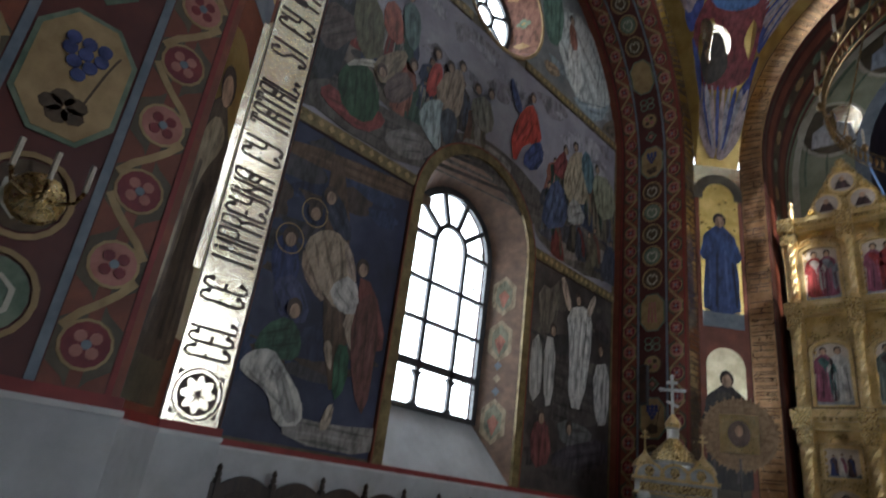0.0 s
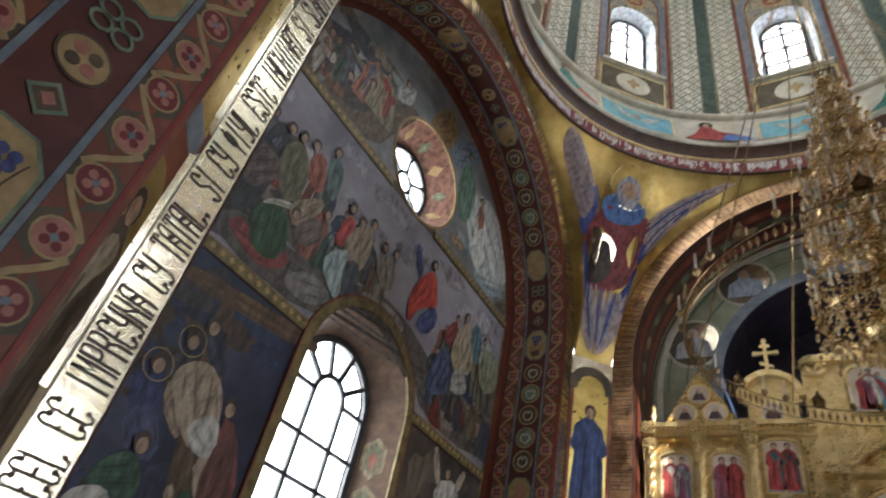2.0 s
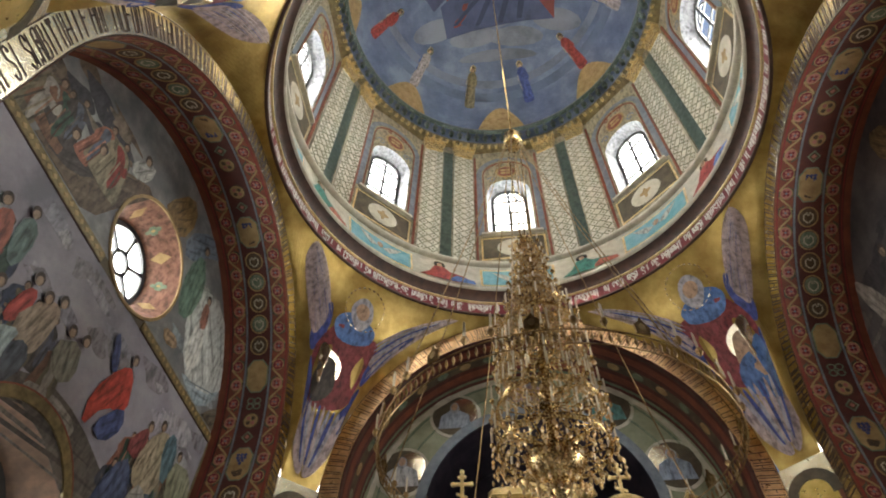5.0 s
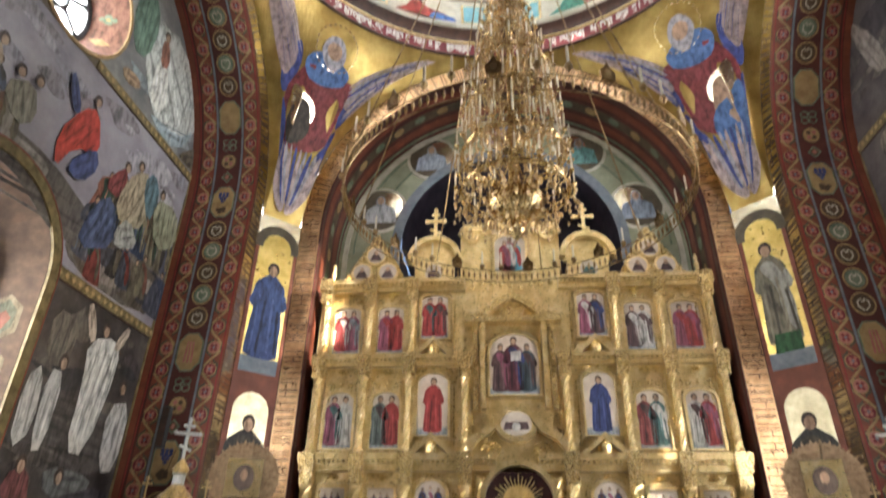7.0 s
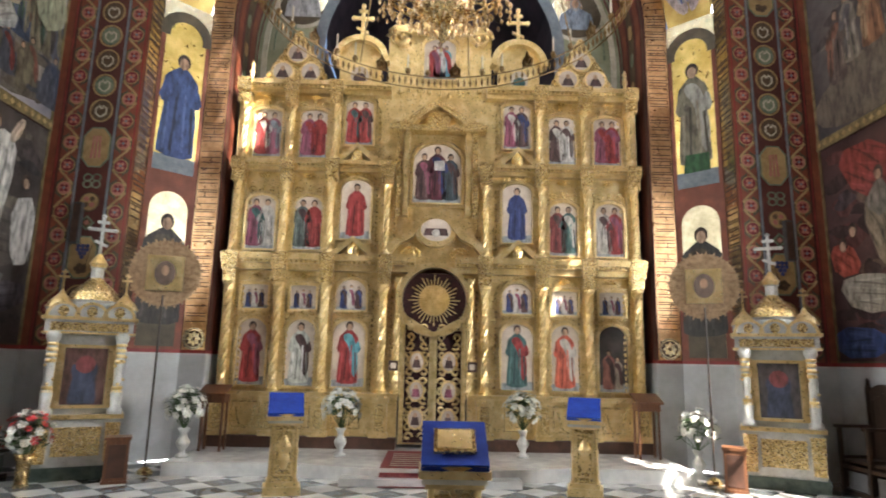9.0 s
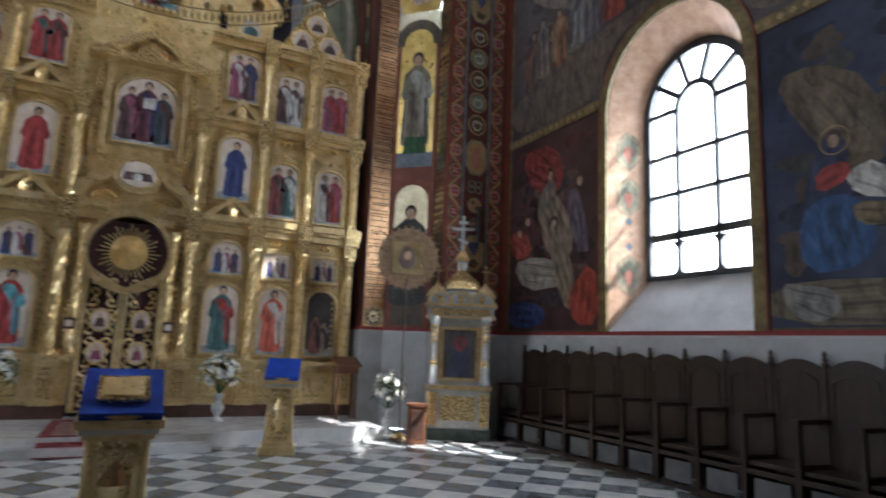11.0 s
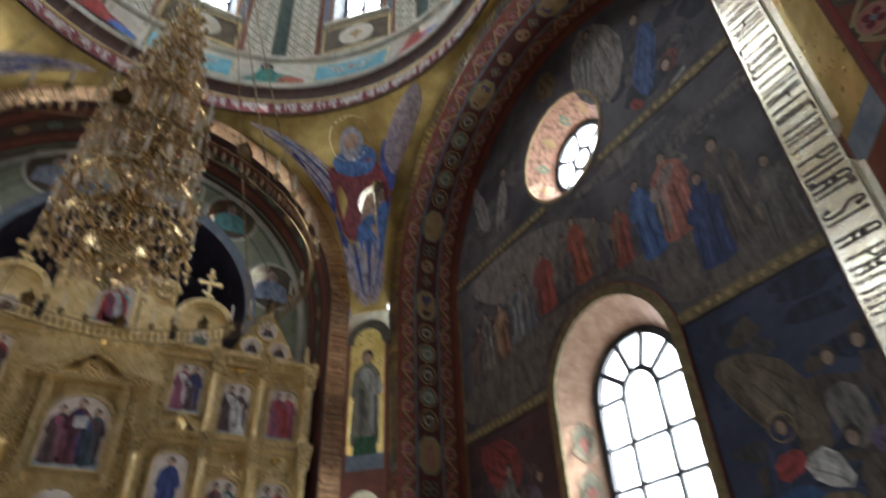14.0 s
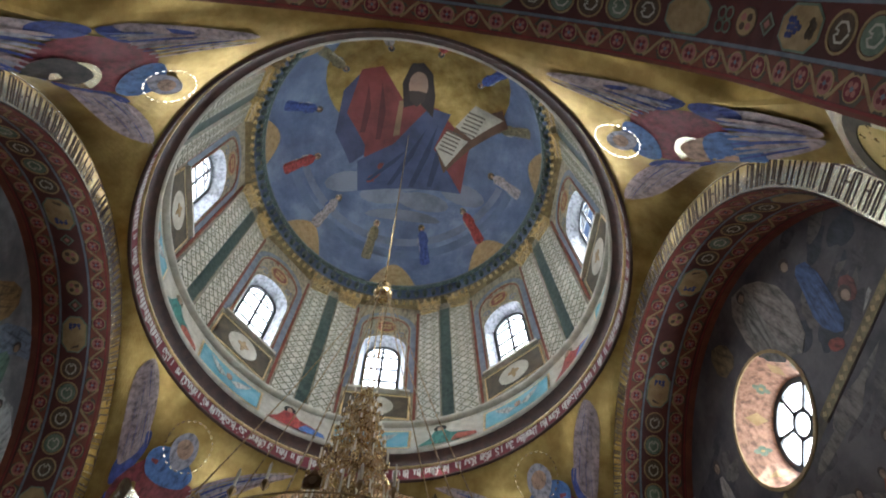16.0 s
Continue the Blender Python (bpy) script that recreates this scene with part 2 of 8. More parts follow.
def robe(c, z, h, lean=0.0, wide=0.3, knee=False):
    """A plain draped outline, h high, foot at (c, z)."""
    prof = [(0.5, 0.0), (0.52, 0.12), (0.46, 0.35), (0.42, 0.5), (0.5, 0.66), (0.46, 0.76), (0.22, 0.83), (0.1, 0.87)]
    if knee:
        prof = [(0.85, 0.0), (0.9, 0.15), (0.75, 0.38), (0.6, 0.6), (0.45, 0.76), (0.2, 0.85)]
    left = [(c - x * h * wide + lean * y * h, z + y * h) for x, y in prof]
    right = [(c + x * h * wide * 0.92 + lean * y * h, z + y * h) for x, y in prof]
    return right + left[::-1]


def smooth(pts, rounds=2):
    """Rounds the corners of a closed outline."""
    for _ in range(rounds):
        out = []
        for i in range(len(pts)):
            a, c = pts[i], pts[(i + 1) % len(pts)]
            out += [(a[0] * 0.75 + c[0] * 0.25, a[1] * 0.75 + c[1] * 0.25), (a[0] * 0.25 + c[0] * 0.75, a[1] * 0.25 + c[1] * 0.75)]
        pts = out
    return pts


def figure(P, c, z, h, col, col2=None, halo=True, lean=0.0, wide=0.3, knee=False, w=0.004, parent=None, skin=SKIN):
    """A plain painted shape: robe, mantle, oval and gilt disc."""
    b = Build(paint(col), paint(col2 or col), paint(skin), LEAF, paint((0.05, 0.03, 0.02)), paint(tuple(v * 0.4 for v in col)), paint(tuple(min(0.7, v * 1.5 + 0.02) for v in col)))
    if halo:
        b.plate(P, ell((c + lean * h * 0.9, z + 0.925 * h), 0.115 * h, 0.115 * h), w, w + 0.001, 3)
    b.plate(P, smooth(robe(c, z, h, lean, wide, knee), 1), w + 0.001, w + 0.003, 0)
    b.plate(P, smooth([(c - wide * h * 0.4 + lean * 0.7 * h, z + 0.78 * h), (c + wide * h * 0.2 + lean * 0.8 * h, z + 0.82 * h), (c + wide * h * 0.52, z + 0.34 * h), (c + wide * h * 0.34, z + 0.05 * h), (c + wide * h * 0.05, z + 0.3 * h), (c + wide * h * 0.1, z + 0.55 * h)]), w + 0.003, w + 0.005, 1)
    if h > 0.85:
        for q, (x0, x1) in enumerate(((-0.3, -0.36), (-0.1, -0.16), (0.12, 0.16), (0.3, 0.38))):
            b.strip(P, [(c + wide * h * x0 + lean * 0.6 * h, z + (0.62 - 0.05 * (q % 2)) * h), (c + wide * h * (x0 + x1) / 2 + lean * 0.3 * h, z + 0.3 * h), (c + wide * h * x1, z + 0.06 * h)], 0.012 * h, w + 0.0045, w + 0.0055, 5 if q % 2 else 6)
        for e in (-1, 1):
            b.plate(P, smooth([(c + e * wide * h * 0.45 + lean * 0.7 * h, z + 0.72 * h), (c + e * wide * h * 0.62 + lean * 0.6 * h, z + 0.5 * h), (c + e * wide * h * 0.1 + lean * 0.5 * h, z + 0.5 * h), (c + e * wide * h * 0.3 + lean * 0.6 * h, z + 0.6 * h)], 1), w + 0.0052, w + 0.0062, 1 if e > 0 else 0)
    b.plate(P, ell((c + lean * h * 0.9, z + 0.925 * h), 0.062 * h, 0.075 * h, 12), w + 0.003, w + 0.005, 4)
    b.plate(P, ell((c + lean * h * 0.9, z + 0.905 * h), 0.044 * h, 0.058 * h, 12), w + 0.005, w + 0.006, 2)
    return b.part("painted_shape", parent)


# ---- the large structure ----
def placing(k):
    """Along, outward from the crossing's centre, up, for the sides E, S, W, N."""
    return {"E": lambda a, d, z: Vector((a, YC + d, z)), "S": lambda a, d, z: Vector((d, YC + a, z)),
            "W": lambda a, d, z: Vector((a, YC - d, z)), "N": lambda a, d, z: Vector((-d, YC + a, z))}[k]


JAMB = ZS - ZW
SPAN = 2 * JAMB + math.pi * A


def arch(rad, s):
    """The point of an arch of that half width at the length s along the opening's edge."""
    if s < JAMB:
        return -rad, ZW + s
    if s > SPAN - JAMB:
        return rad, ZS - (s - (SPAN - JAMB))
    t = math.pi - (s - JAMB) / A
    return rad * math.cos(t), ZS + rad * math.sin(t)


def stations(a, b, step=0.35):
    n = max(1, round((b - a) / step))
    return [a + (b - a) * i / n for i in range(n + 1)]


def arch_sheet(b, fn, s0, s1, mat=0):
    st = stations(s0, s1)
    return b.sheet(lambda u, v: fn(st[round(u * (len(st) - 1))], v), len(st) - 1, 1, mat)


DEPTH = 1.49


def soffit(k, depth, ornate=True):
    F = placing(k)
    P = lambda d, s, w=0.0: F(arch(A - w, s)[0], H + d, arch(A - w, s)[1])
    top = thing("arch_soffit", "dark red arch soffit painted with borders and medallions" if ornate else "dark red stepped arch soffit over the iconostasis", "arch", "arches of the crossing", "structure")
    arch_sheet(Build(MAROON), lambda s, v: P(v * depth, s), 0, SPAN).part("vault", top)
    if not ornate:
        for d, m, wd in ((0.1, DARKTRIM, 0.1), (0.35, RUST, 0.22), (0.75, OLIVE, 0.3), (1.15, RUST, 0.24), (1.42, SAGE, 0.1)):
            b = Build(m)
            arch_sheet(b, lambda s, v: P(d - wd / 2 + v * wd, s, 0.012), 0, SPAN)
            b.part("painted_band", top)
        b = Build(SAGE, OCHRE)
        for i in range(40):
            s = 0.5 + i * (SPAN - 1) / 39
            b.plate(P, ell((0.75, s), 0.11, 0.16, 10), 0.013, 0.018, i % 2)
        b.part("scroll_ornament", top)
        return
    for d, m, wd in ((0.02, RUST, 0.04), (0.055, EDGE_RED, 0.03), (0.395, GREYBLUE, 0.045), (0.945, GREYBLUE, 0.045), (1.32, EDGE_RED, 0.03), (1.42, RUST, 0.14)):
        b = Build(m)
        arch_sheet(b, lambda s, v: P(d - wd / 2 + v * wd, s, 0.01), 0, SPAN)
        b.part("painted_line", top)
    for d0 in (0.075, 0.975):
        b = Build(RUST, OLIVE, OCHRE)
        arch_sheet(b, lambda s, v: P(d0 + v * 0.29, s, 0.004), 0, SPAN)
        n = round(SPAN / 0.41)
        step = SPAN / n
        for i in range(n):
            s = (i + 0.5) * step
            c = d0 + 0.145
            for e in (-1, 1):
                b.plate(P, [(c + e * 0.145, s - 0.1), (c + e * 0.145, s + 0.1), (c + e * 0.06, s + 0.16), (c + e * 0.03, s + 0.2), (c + e * 0.03, s - 0.2), (c + e * 0.06, s - 0.16)][::e], 0.004, 0.006, 1)
            e = 1 if i % 2 else -1
            b.strip(P, [(c - e * 0.13, s + 0.06), (c - e * 0.07, s + 0.14), (c, s + 0.2), (c + e * 0.07, s + 0.27), (c + e * 0.13, s + 0.35)], 0.02, 0.006, 0.008, 2)
        b.part("border", top)
        for i in range(n):
            s = (i + 0.5) * step
            b = Build(OCHRE, ROSE if i % 2 else WINE, WINE if i % 2 else ROSE, GREYBLUE)
            b.plate(P, ell((d0 + 0.145, s), 0.125, 0.125, 14), 0.006, 0.011, 0)
            b.plate(P, ell((d0 + 0.145, s), 0.11, 0.11, 14), 0.006, 0.013, 1)
            for q in range(4):
                t = q * math.pi / 2 + math.pi / 4
                b.plate(P, ell((d0 + 0.145 + 0.05 * math.cos(t), s + 0.05 * math.sin(t)), 0.03, 0.03, 8), 0.012, 0.016, 2)
            b.plate(P, ell((d0 + 0.145, s), 0.024, 0.024, 8), 0.012, 0.018, 3)
            b.part("roundel", top)
    # middle strip of medallions, alike on both sides of the crown
    mirrored = lambda d, s, w=0.0: P(d, SPAN - s, w)
    seq, s, i = ["oval", "oval", "grape", "diamond", "disc", "knot", "octagon", "oval", "oval", "oval"], 0.1, 0
    size = {"grape": 0.84, "octagon": 0.84, "diamond": 0.28, "disc": 0.38, "knot": 0.3, "oval": 0.44}
    while s < SPAN / 2 - 0.3:
        kind = seq[i % len(seq)]
        L = size[kind]
        c, m = (0.67, s + L / 2), 0.006
        for M in (P, mirrored):
            b = Build(OCHRE, SAGE, GRAPE, VINE, ROSE, IVORY)
            if kind in ("grape", "octagon"):
                oct_ = lambda k: [(c[0] + x * k, c[1] + y * (k + 0.12)) for x, y in ((1, -0.55), (1, 0.55), (0.45, 1), (-0.45, 1), (-1, 0.55), (-1, -0.55), (-0.45, -1), (0.45, -1))]
                b.plate(M, oct_(0.24), 0.004, 0.01, 1).plate(M, oct_(0.215), 0.004, 0.014, 0)
                if kind == "grape":
                    for row in range(4):
                        for q in range(4 - row if row else 3):
                            b.plate(M, ell((c[0] + (q - (3 - row if row else 2) / 2) * 0.075, c[1] + 0.19 - row * 0.062), 0.036, 0.036, 10), 0.014, 0.024, 2)
                    for q in range(5):
                        t = q * 1.256
                        b.plate(M, ell((c[0] + 0.06 * math.cos(t), c[1] - 0.19 + 0.05 * math.sin(t)), 0.055, 0.045, 8), 0.014, 0.018, 3)
                    b.strip(M, [(c[0] - 0.15 + 0.02 * q, c[1] + 0.2 - 0.08 * q + 0.02 * math.sin(q)) for q in range(6)], 0.006, 0.014, 0.017, 3)
                else:
                    for q in (-1, 0, 1):
                        b.plate(M, [(c[0] + q * 0.07 - 0.02, c[1] - 0.2), (c[0] + q * 0.07 + 0.02, c[1] - 0.2), (c[0] + q * 0.05 + 0.015, c[1] + 0.2), (c[0] + q * 0.05 - 0.015, c[1] + 0.2)], 0.014, 0.018, 4)
            elif kind == "diamond":
                for r, mm in ((0.13, 1), (0.095, 3), (0.05, 4)):
                    b.plate(M, [(c[0] + r, c[1]), (c[0], c[1] + r), (c[0] - r, c[1]), (c[0], c[1] - r)], 0.004, 0.02 - r * 0.08, mm)
            elif kind == "disc":
                b.plate(M, ell(c, 0.17, 0.17), 0.004, 0.01, 3).plate(M, ell(c, 0.15, 0.15), 0.004, 0.014, 0)
                for q in range(4):
                    t = q * math.pi / 2 + 0.78
                    b.plate(M, ell((c[0] + 0.07 * math.cos(t), c[1] + 0.07 * math.sin(t)), 0.045, 0.045, 8), 0.014, 0.017, 3 if q % 2 else 4)
            elif kind == "knot":
                for e in (-1, 1):
                    for q in (-1, 1):
                        b.strip(M, ell((c[0] + e * 0.075, c[1] + q * 0.06), 0.07, 0.06, 10), 0.012, 0.004, 0.012, 1, True)
            else:
                b.strip(M, ell(c, 0.19, 0.2, 18), 0.014, 0.004, 0.013, 0, True).plate(M, ell(c, 0.165, 0.175), 0.004, 0.009, 3 if i % 2 else 1)
                for e in (-1, 1):
                    b.strip(M, [(c[0] + e * 0.01, c[1] - 0.12), (c[0] + e * 0.09, c[1] - 0.05), (c[0] + e * 0.09, c[1] + 0.04), (c[0] + e * 0.03, c[1] + 0.09), (c[0] + e * 0.01, c[1] + 0.03)], 0.013, 0.009, 0.013, 5)
            b.part("medallion", top)
        s += L + 0.03
        i += 1


PALEGOLD = mottled("pale_gold_leaf", (0.5, 0.42, 0.26), (0.74, 0.65, 0.45), 0.32, 0.7, 4, bump=0.12, bscale=12, c=(0.62, 0.53, 0.34))
PANELGOLD = mottled("panel_gold_leaf", (0.6, 0.42, 0.12), (0.82, 0.62, 0.24), 0.3, 0.85, 3, bump=0.1, bscale=10, c=(0.7, 0.52, 0.17))
# gold leaf with the red soffit's reflection mixed into its colour
LEAF_REDDENED = mottled("gold_leaf_red_reflection", (0.52, 0.3, 0.15), (0.76, 0.5, 0.28), 0.3, 1.0, 6, bump=0.12, bscale=14)
# gilding made paler and half diffuse, to hold reflected window light in its colour
GILT_GLARE = mottled("gilding_with_glare", (0.7, 0.62, 0.42), (0.86, 0.78, 0.58), 0.42, 0.55, 5, bump=0.08, bscale=14)


# tall knotted capitals: strokes in a unit box, width and height
HOOK = [(1, 0.86), (0.8, 0.97), (0.35, 1), (0, 0.9), (0, 0.1), (0.35, 0), (0.8, 0.03), (1, 0.15)]
GLYPHS = {
    "A": [[(0, 0), (0, 0.88), (0.3, 1), (1, 1)], [(1, 1), (1, 0)], [(0, 0.46), (1, 0.36)], [(0, 0.6), (0.5, 0.68), (0.6, 0.6)]],
    "C": [HOOK, [(0, 0.52), (0.4, 0.56)]],
    "D": [[(0, 0), (0, 1), (0.8, 1), (1, 0.9), (1, 0)], [(-0.15, 0), (1.15, 0)]],
    "E": [HOOK, [(0, 0.5), (0.85, 0.5)]],
    "F": [[(0.5, 0), (0.5, 1)], [(0, 0.6), (0.2, 0.85), (0.8, 0.85), (1, 0.6), (0.8, 0.4), (0.2, 0.4), (0, 0.6)]],
    "G": [[(0, 0), (0, 1), (1, 1), (1, 0.84)]],
    "H": [[(0, 0), (0, 1)], [(1, 0), (1, 1)], [(0, 0.55), (1, 0.45)]],
    "I": [[(1, 0), (1, 1)]],
    "L": [[(0, 1), (0, 0), (0.8, 0), (1, 0.14)]],
    "M": [[(0, 0), (0, 1)], [(1, 0), (1, 1)], [(0, 1), (0.5, 0.5), (1, 1)]],
    "N": [[(0, 0), (0, 1)], [(1, 0), (1, 1)], [(0, 0.68), (1, 0.34)]],
    "O": [[(0.5, 1), (0, 0.85), (0, 0.15), (0.5, 0), (1, 0.15), (1, 0.85), (0.5, 1)]],
    "P": [[(0, 0), (0, 1), (0.8, 1), (1, 0.9), (1, 0.62), (0.7, 0.54), (0, 0.54)]],
    "R": [[(0, 0), (0, 1), (0.8, 1), (1, 0.9), (1, 0.66), (0.7, 0.56), (0, 0.56)], [(0.5, 0.56), (1, 0.4), (1, 0)]],
    "S": [[(1, 0.86), (0.7, 1), (0.2, 0.98), (0, 0.86), (0, 0.66), (1, 0.44), (1, 0.14), (0.7, 0), (0.25, 0.02), (0, 0.15)]],
    "T": [[(0, 0.86), (0, 1), (1, 1), (1, 0.86)], [(0.5, 1), (0.5, 0)]],
    "U": [[(0, 1), (0, 0.56), (0.3, 0.46), (1, 0.46)], [(1, 1), (1, 0.12), (0.7, 0), (0.2, 0.03)]],
    "V": [[(0, 0), (0, 1), (0.7, 1), (0.9, 0.8), (0.7, 0.56), (0, 0.54)], [(0.7, 0.54), (1, 0.4), (1, 0.12), (0.7, 0), (0, 0)]],
    "-": [[(0.1, 0.5), (0.9, 0.5)]],
    ",": [[(0.2, 0.12), (0.5, 0.1), (0.3, 0)]],
}
BALLS = {"C": ((1, 0.15), (1, 0.84)), "E": ((1, 0.15), (1, 0.84)), "S": ((0, 0.15), (1, 0.84)), "U": ((0.15, 0.04),), "A": ((0.6, 0.6),), "L": ((1, 0.12),), ",": ((0.3, 0.12),)}


def letter(b, P, ch, s, wd, lo, hi, thick, w0=0.002, w1=0.005, mat=0):
    """One capital along s, standing from lo to hi across."""
    at = lambda p: (lo + p[1] * (hi - lo), s + p[0] * wd)
    for line in GLYPHS.get(ch, ()):
        b.strip(P, [at(p) for p in line], thick, w0, w1, mat)
    for p in BALLS.get(ch, ()):
        b.plate(P, ell(at(p), thick * 1.9, thick * 1.9, 8), w0, w1 + 0.001, mat)


def lettered_band(k):
    F = placing(k)
    P = lambda r, s, w=0.0: F(arch(A + r, s)[0], H - w, arch(A + r, s)[1])
    top = thing("lettered_arch_band", "gilded arch band with tall dark ornamental lettering", "arch", "lettered bands of the crossing", "structure")
    # east band: the same leaf, its red reflection held in the colour
    b = Build(LEAF_REDDENED if k == "E" else LEAF)
    arch_sheet(b, lambda s, v: P(v * B, s), 0, SPAN)
    b.part("gilt_ground", top)
    for r in (0.008, B - 0.008):
        b = Build(LETTER)
        arch_sheet(b, lambda s, v: P(r - 0.008 + v * 0.016, s, 0.003), 0, SPAN)
        b.part("edge_line", top)
    if k in "NS":     # gilt fillet where the band meets the west pier
        for z0, z1 in ((2.9, 5.1), (5.6, 7.6)):
            Build(LEAF).plate(P, [(B + 0.065, z0 - ZW), (B + 0.125, z0 - ZW), (B + 0.125, z1 - ZW), (B + 0.065, z1 - ZW)], 0.05, 0.14).part("gilt_fillet", top)
    rnd = random.Random(ord(k))
    b = Build(LETTER)
    thick = 0.0115 if k != "E" else 0.008
    lo, hi = 0.05, B - 0.045
    words = {"N": "CEL CE IMPREUNA CU TATAL, SI CU FIUL ESTE INCHINAT SI SLAVIT", "S": "PILAT SI A PATIMIT SI S-A INGROPAT"}.get(k, "")
    step = {"N": 0.103, "S": 0.093}.get(k, 0.1)
    back = k == "S"      # on the south side the line runs down to the west jamb
    start = SPAN - 0.46 - step * len(words) if back else 0.46
    Q = (lambda r, x, w=0.0: P(r, SPAN - x, w)) if back else P
    for i, ch in enumerate(words):
        letter(b, Q, ch, start + i * step, step * (0.3 if ch == "I" else 0.66), lo, hi, thick)
    s, end = (0.5, start - 0.1) if back else (start + step * len(words) + 0.05, SPAN - 0.5)
    while s < end - 0.12:      # past reading: plain upright bars
        wd = rnd.choice((0.07, 0.085, 0.1))
        b.strip(Q, [(lo, s), (hi, s)], thick, 0.002, 0.005)
        if rnd.random() < 0.72:
            b.strip(Q, [(lo, s + wd), (hi, s + wd)], thick, 0.002, 0.005)
        if rnd.random() < 0.55:
            r_ = lo + rnd.choice((0.0, 0.45, 0.62, 1.0)) * (hi - lo)
            b.strip(Q, [(r_, s), (r_, s + wd)], thick, 0.002, 0.005)
        s += wd + (rnd.choice((0.04, 0.05)) if rnd.random() < 0.85 else 0.12)
    tagged(b.part("lettering", top), kind="stuff")
    for s0 in (0.2, SPAN - 0.2):
        b = Build(LETTER, LEAF)
        b.plate(P, [(0.05, s0 - 0.15), (B - 0.05, s0 - 0.15), (B - 0.05, s0 + 0.15), (0.05, s0 + 0.15)], 0.002, 0.004)
        b.plate(P, ell((B / 2, s0), 0.2, 0.2, 20), 0.002, 0.006, 1).strip(P, ell((B / 2, s0), 0.18, 0.18, 20), 0.007, 0.006, 0.008, 0, True)
        b.plate(P, ell((B / 2, s0), 0.15, 0.15, 20), 0.006, 0.008, 0)
        for q in range(8):
            t = q * math.pi / 4
            c, sn = math.cos(t), math.sin(t)
            b.plate(P, [(B / 2 + (x * c - y * sn), s0 + (x * sn + y * c)) for x, y in ((0.02, 0), (0.08, 0.035), (0.12, 0.02), (0.135, 0), (0.12, -0.02), (0.08, -0.035))], 0.008, 0.011, 1)
        b.part("rosette", top)


for k in "ESWN":
    soffit(k, 1.6 if k == "E" else DEPTH, k != "E")
    lettered_band(k)

# dado: plain plaster below the paintings, with a ledge and a red line over it
dado = thing("dado", "smooth pale grey plaster dado with a thin ledge", "wall", kind="structure")
for sx in (-1, 1):
    lines = [[(XW, YC + A), (H, YC + A), (H, YC + A + B), (A + B, YC + H), (A, YC + H), (A, 13.0)],
             [(XW, YC + A), (XW, YC - A)],
             [(XW, YC - A), (H, YC - A), (H, YC - A - B), (A + B, YC - H), (A, YC - H), (A, YC - H - DEPTH)]]
    for line in lines:
        for (x0, y0), (x1, y1) in zip(line, line[1:]):
            d = Vector((x1 - x0, y1 - y0, 0))
            n = Vector((d.y, -d.x, 0)).normalized()
            if n.dot(Vector((0 - (x0 + x1) / 2, YC - (y0 + y1) / 2, 0))) < 0:
                n = -n
            off = n * 0.01
            ang = math.atan2(d.y, d.x)
            for z0, z1, th, m, nm in ((0, ZW - 0.09, 0.04, PLASTER, "plaster_panel"), (ZW - 0.09, ZW - 0.06, 0.06, MARBLE, "ledge"), (ZW - 0.06, ZW, 0.034, EDGE_RED, "red_line")):
                c = Vector(((x0 + x1) / 2, (y0 + y1) / 2, (z0 + z1) / 2)) + off
                b = Build(m)
                b.box((0, 0, 0), (d.length + th * 0.7, th, z1 - z0), rot=Euler((0, 0, ang)).to_matrix())
                b.v = [(sx * (p[0] + c.x), p[1] + c.y, p[2] + c.z) for p in b.v]
                b.part(nm, dado)

# side walls with their windows
NWALL = plane((-XW, 0, 0), (0, 1, 0), (1, 0, 0))
SWALL = plane((XW, 0, 0), (0, 1, 0), (-1, 0, 0))
RZ, RO, RG = 10.08, 1.08, 0.76
WC, WH, WZ, WS = YC - 0.04, 0.96, 2.66, 5.22     # glazed opening: centre, half width, foot, springing
ZTOP = ZS + A + 0.15


def lamp(name, c, n, w, h, power, color=(0.93, 0.97, 1.0)):
    d = bpy.data.lights.new(name, "AREA")
    d.shape, d.size, d.size_y, d.energy, d.color = "RECTANGLE", w, h, power, color
    ob = new(name, d)
    ob.matrix_world = look(c, Vector(c) + Vector(n))
    return ob


def bars(P, line, half, w0, w1, name, parent, mat=None):
    Build(mat or IRON).strip(P, line, half, w0, w1).part(name, parent)


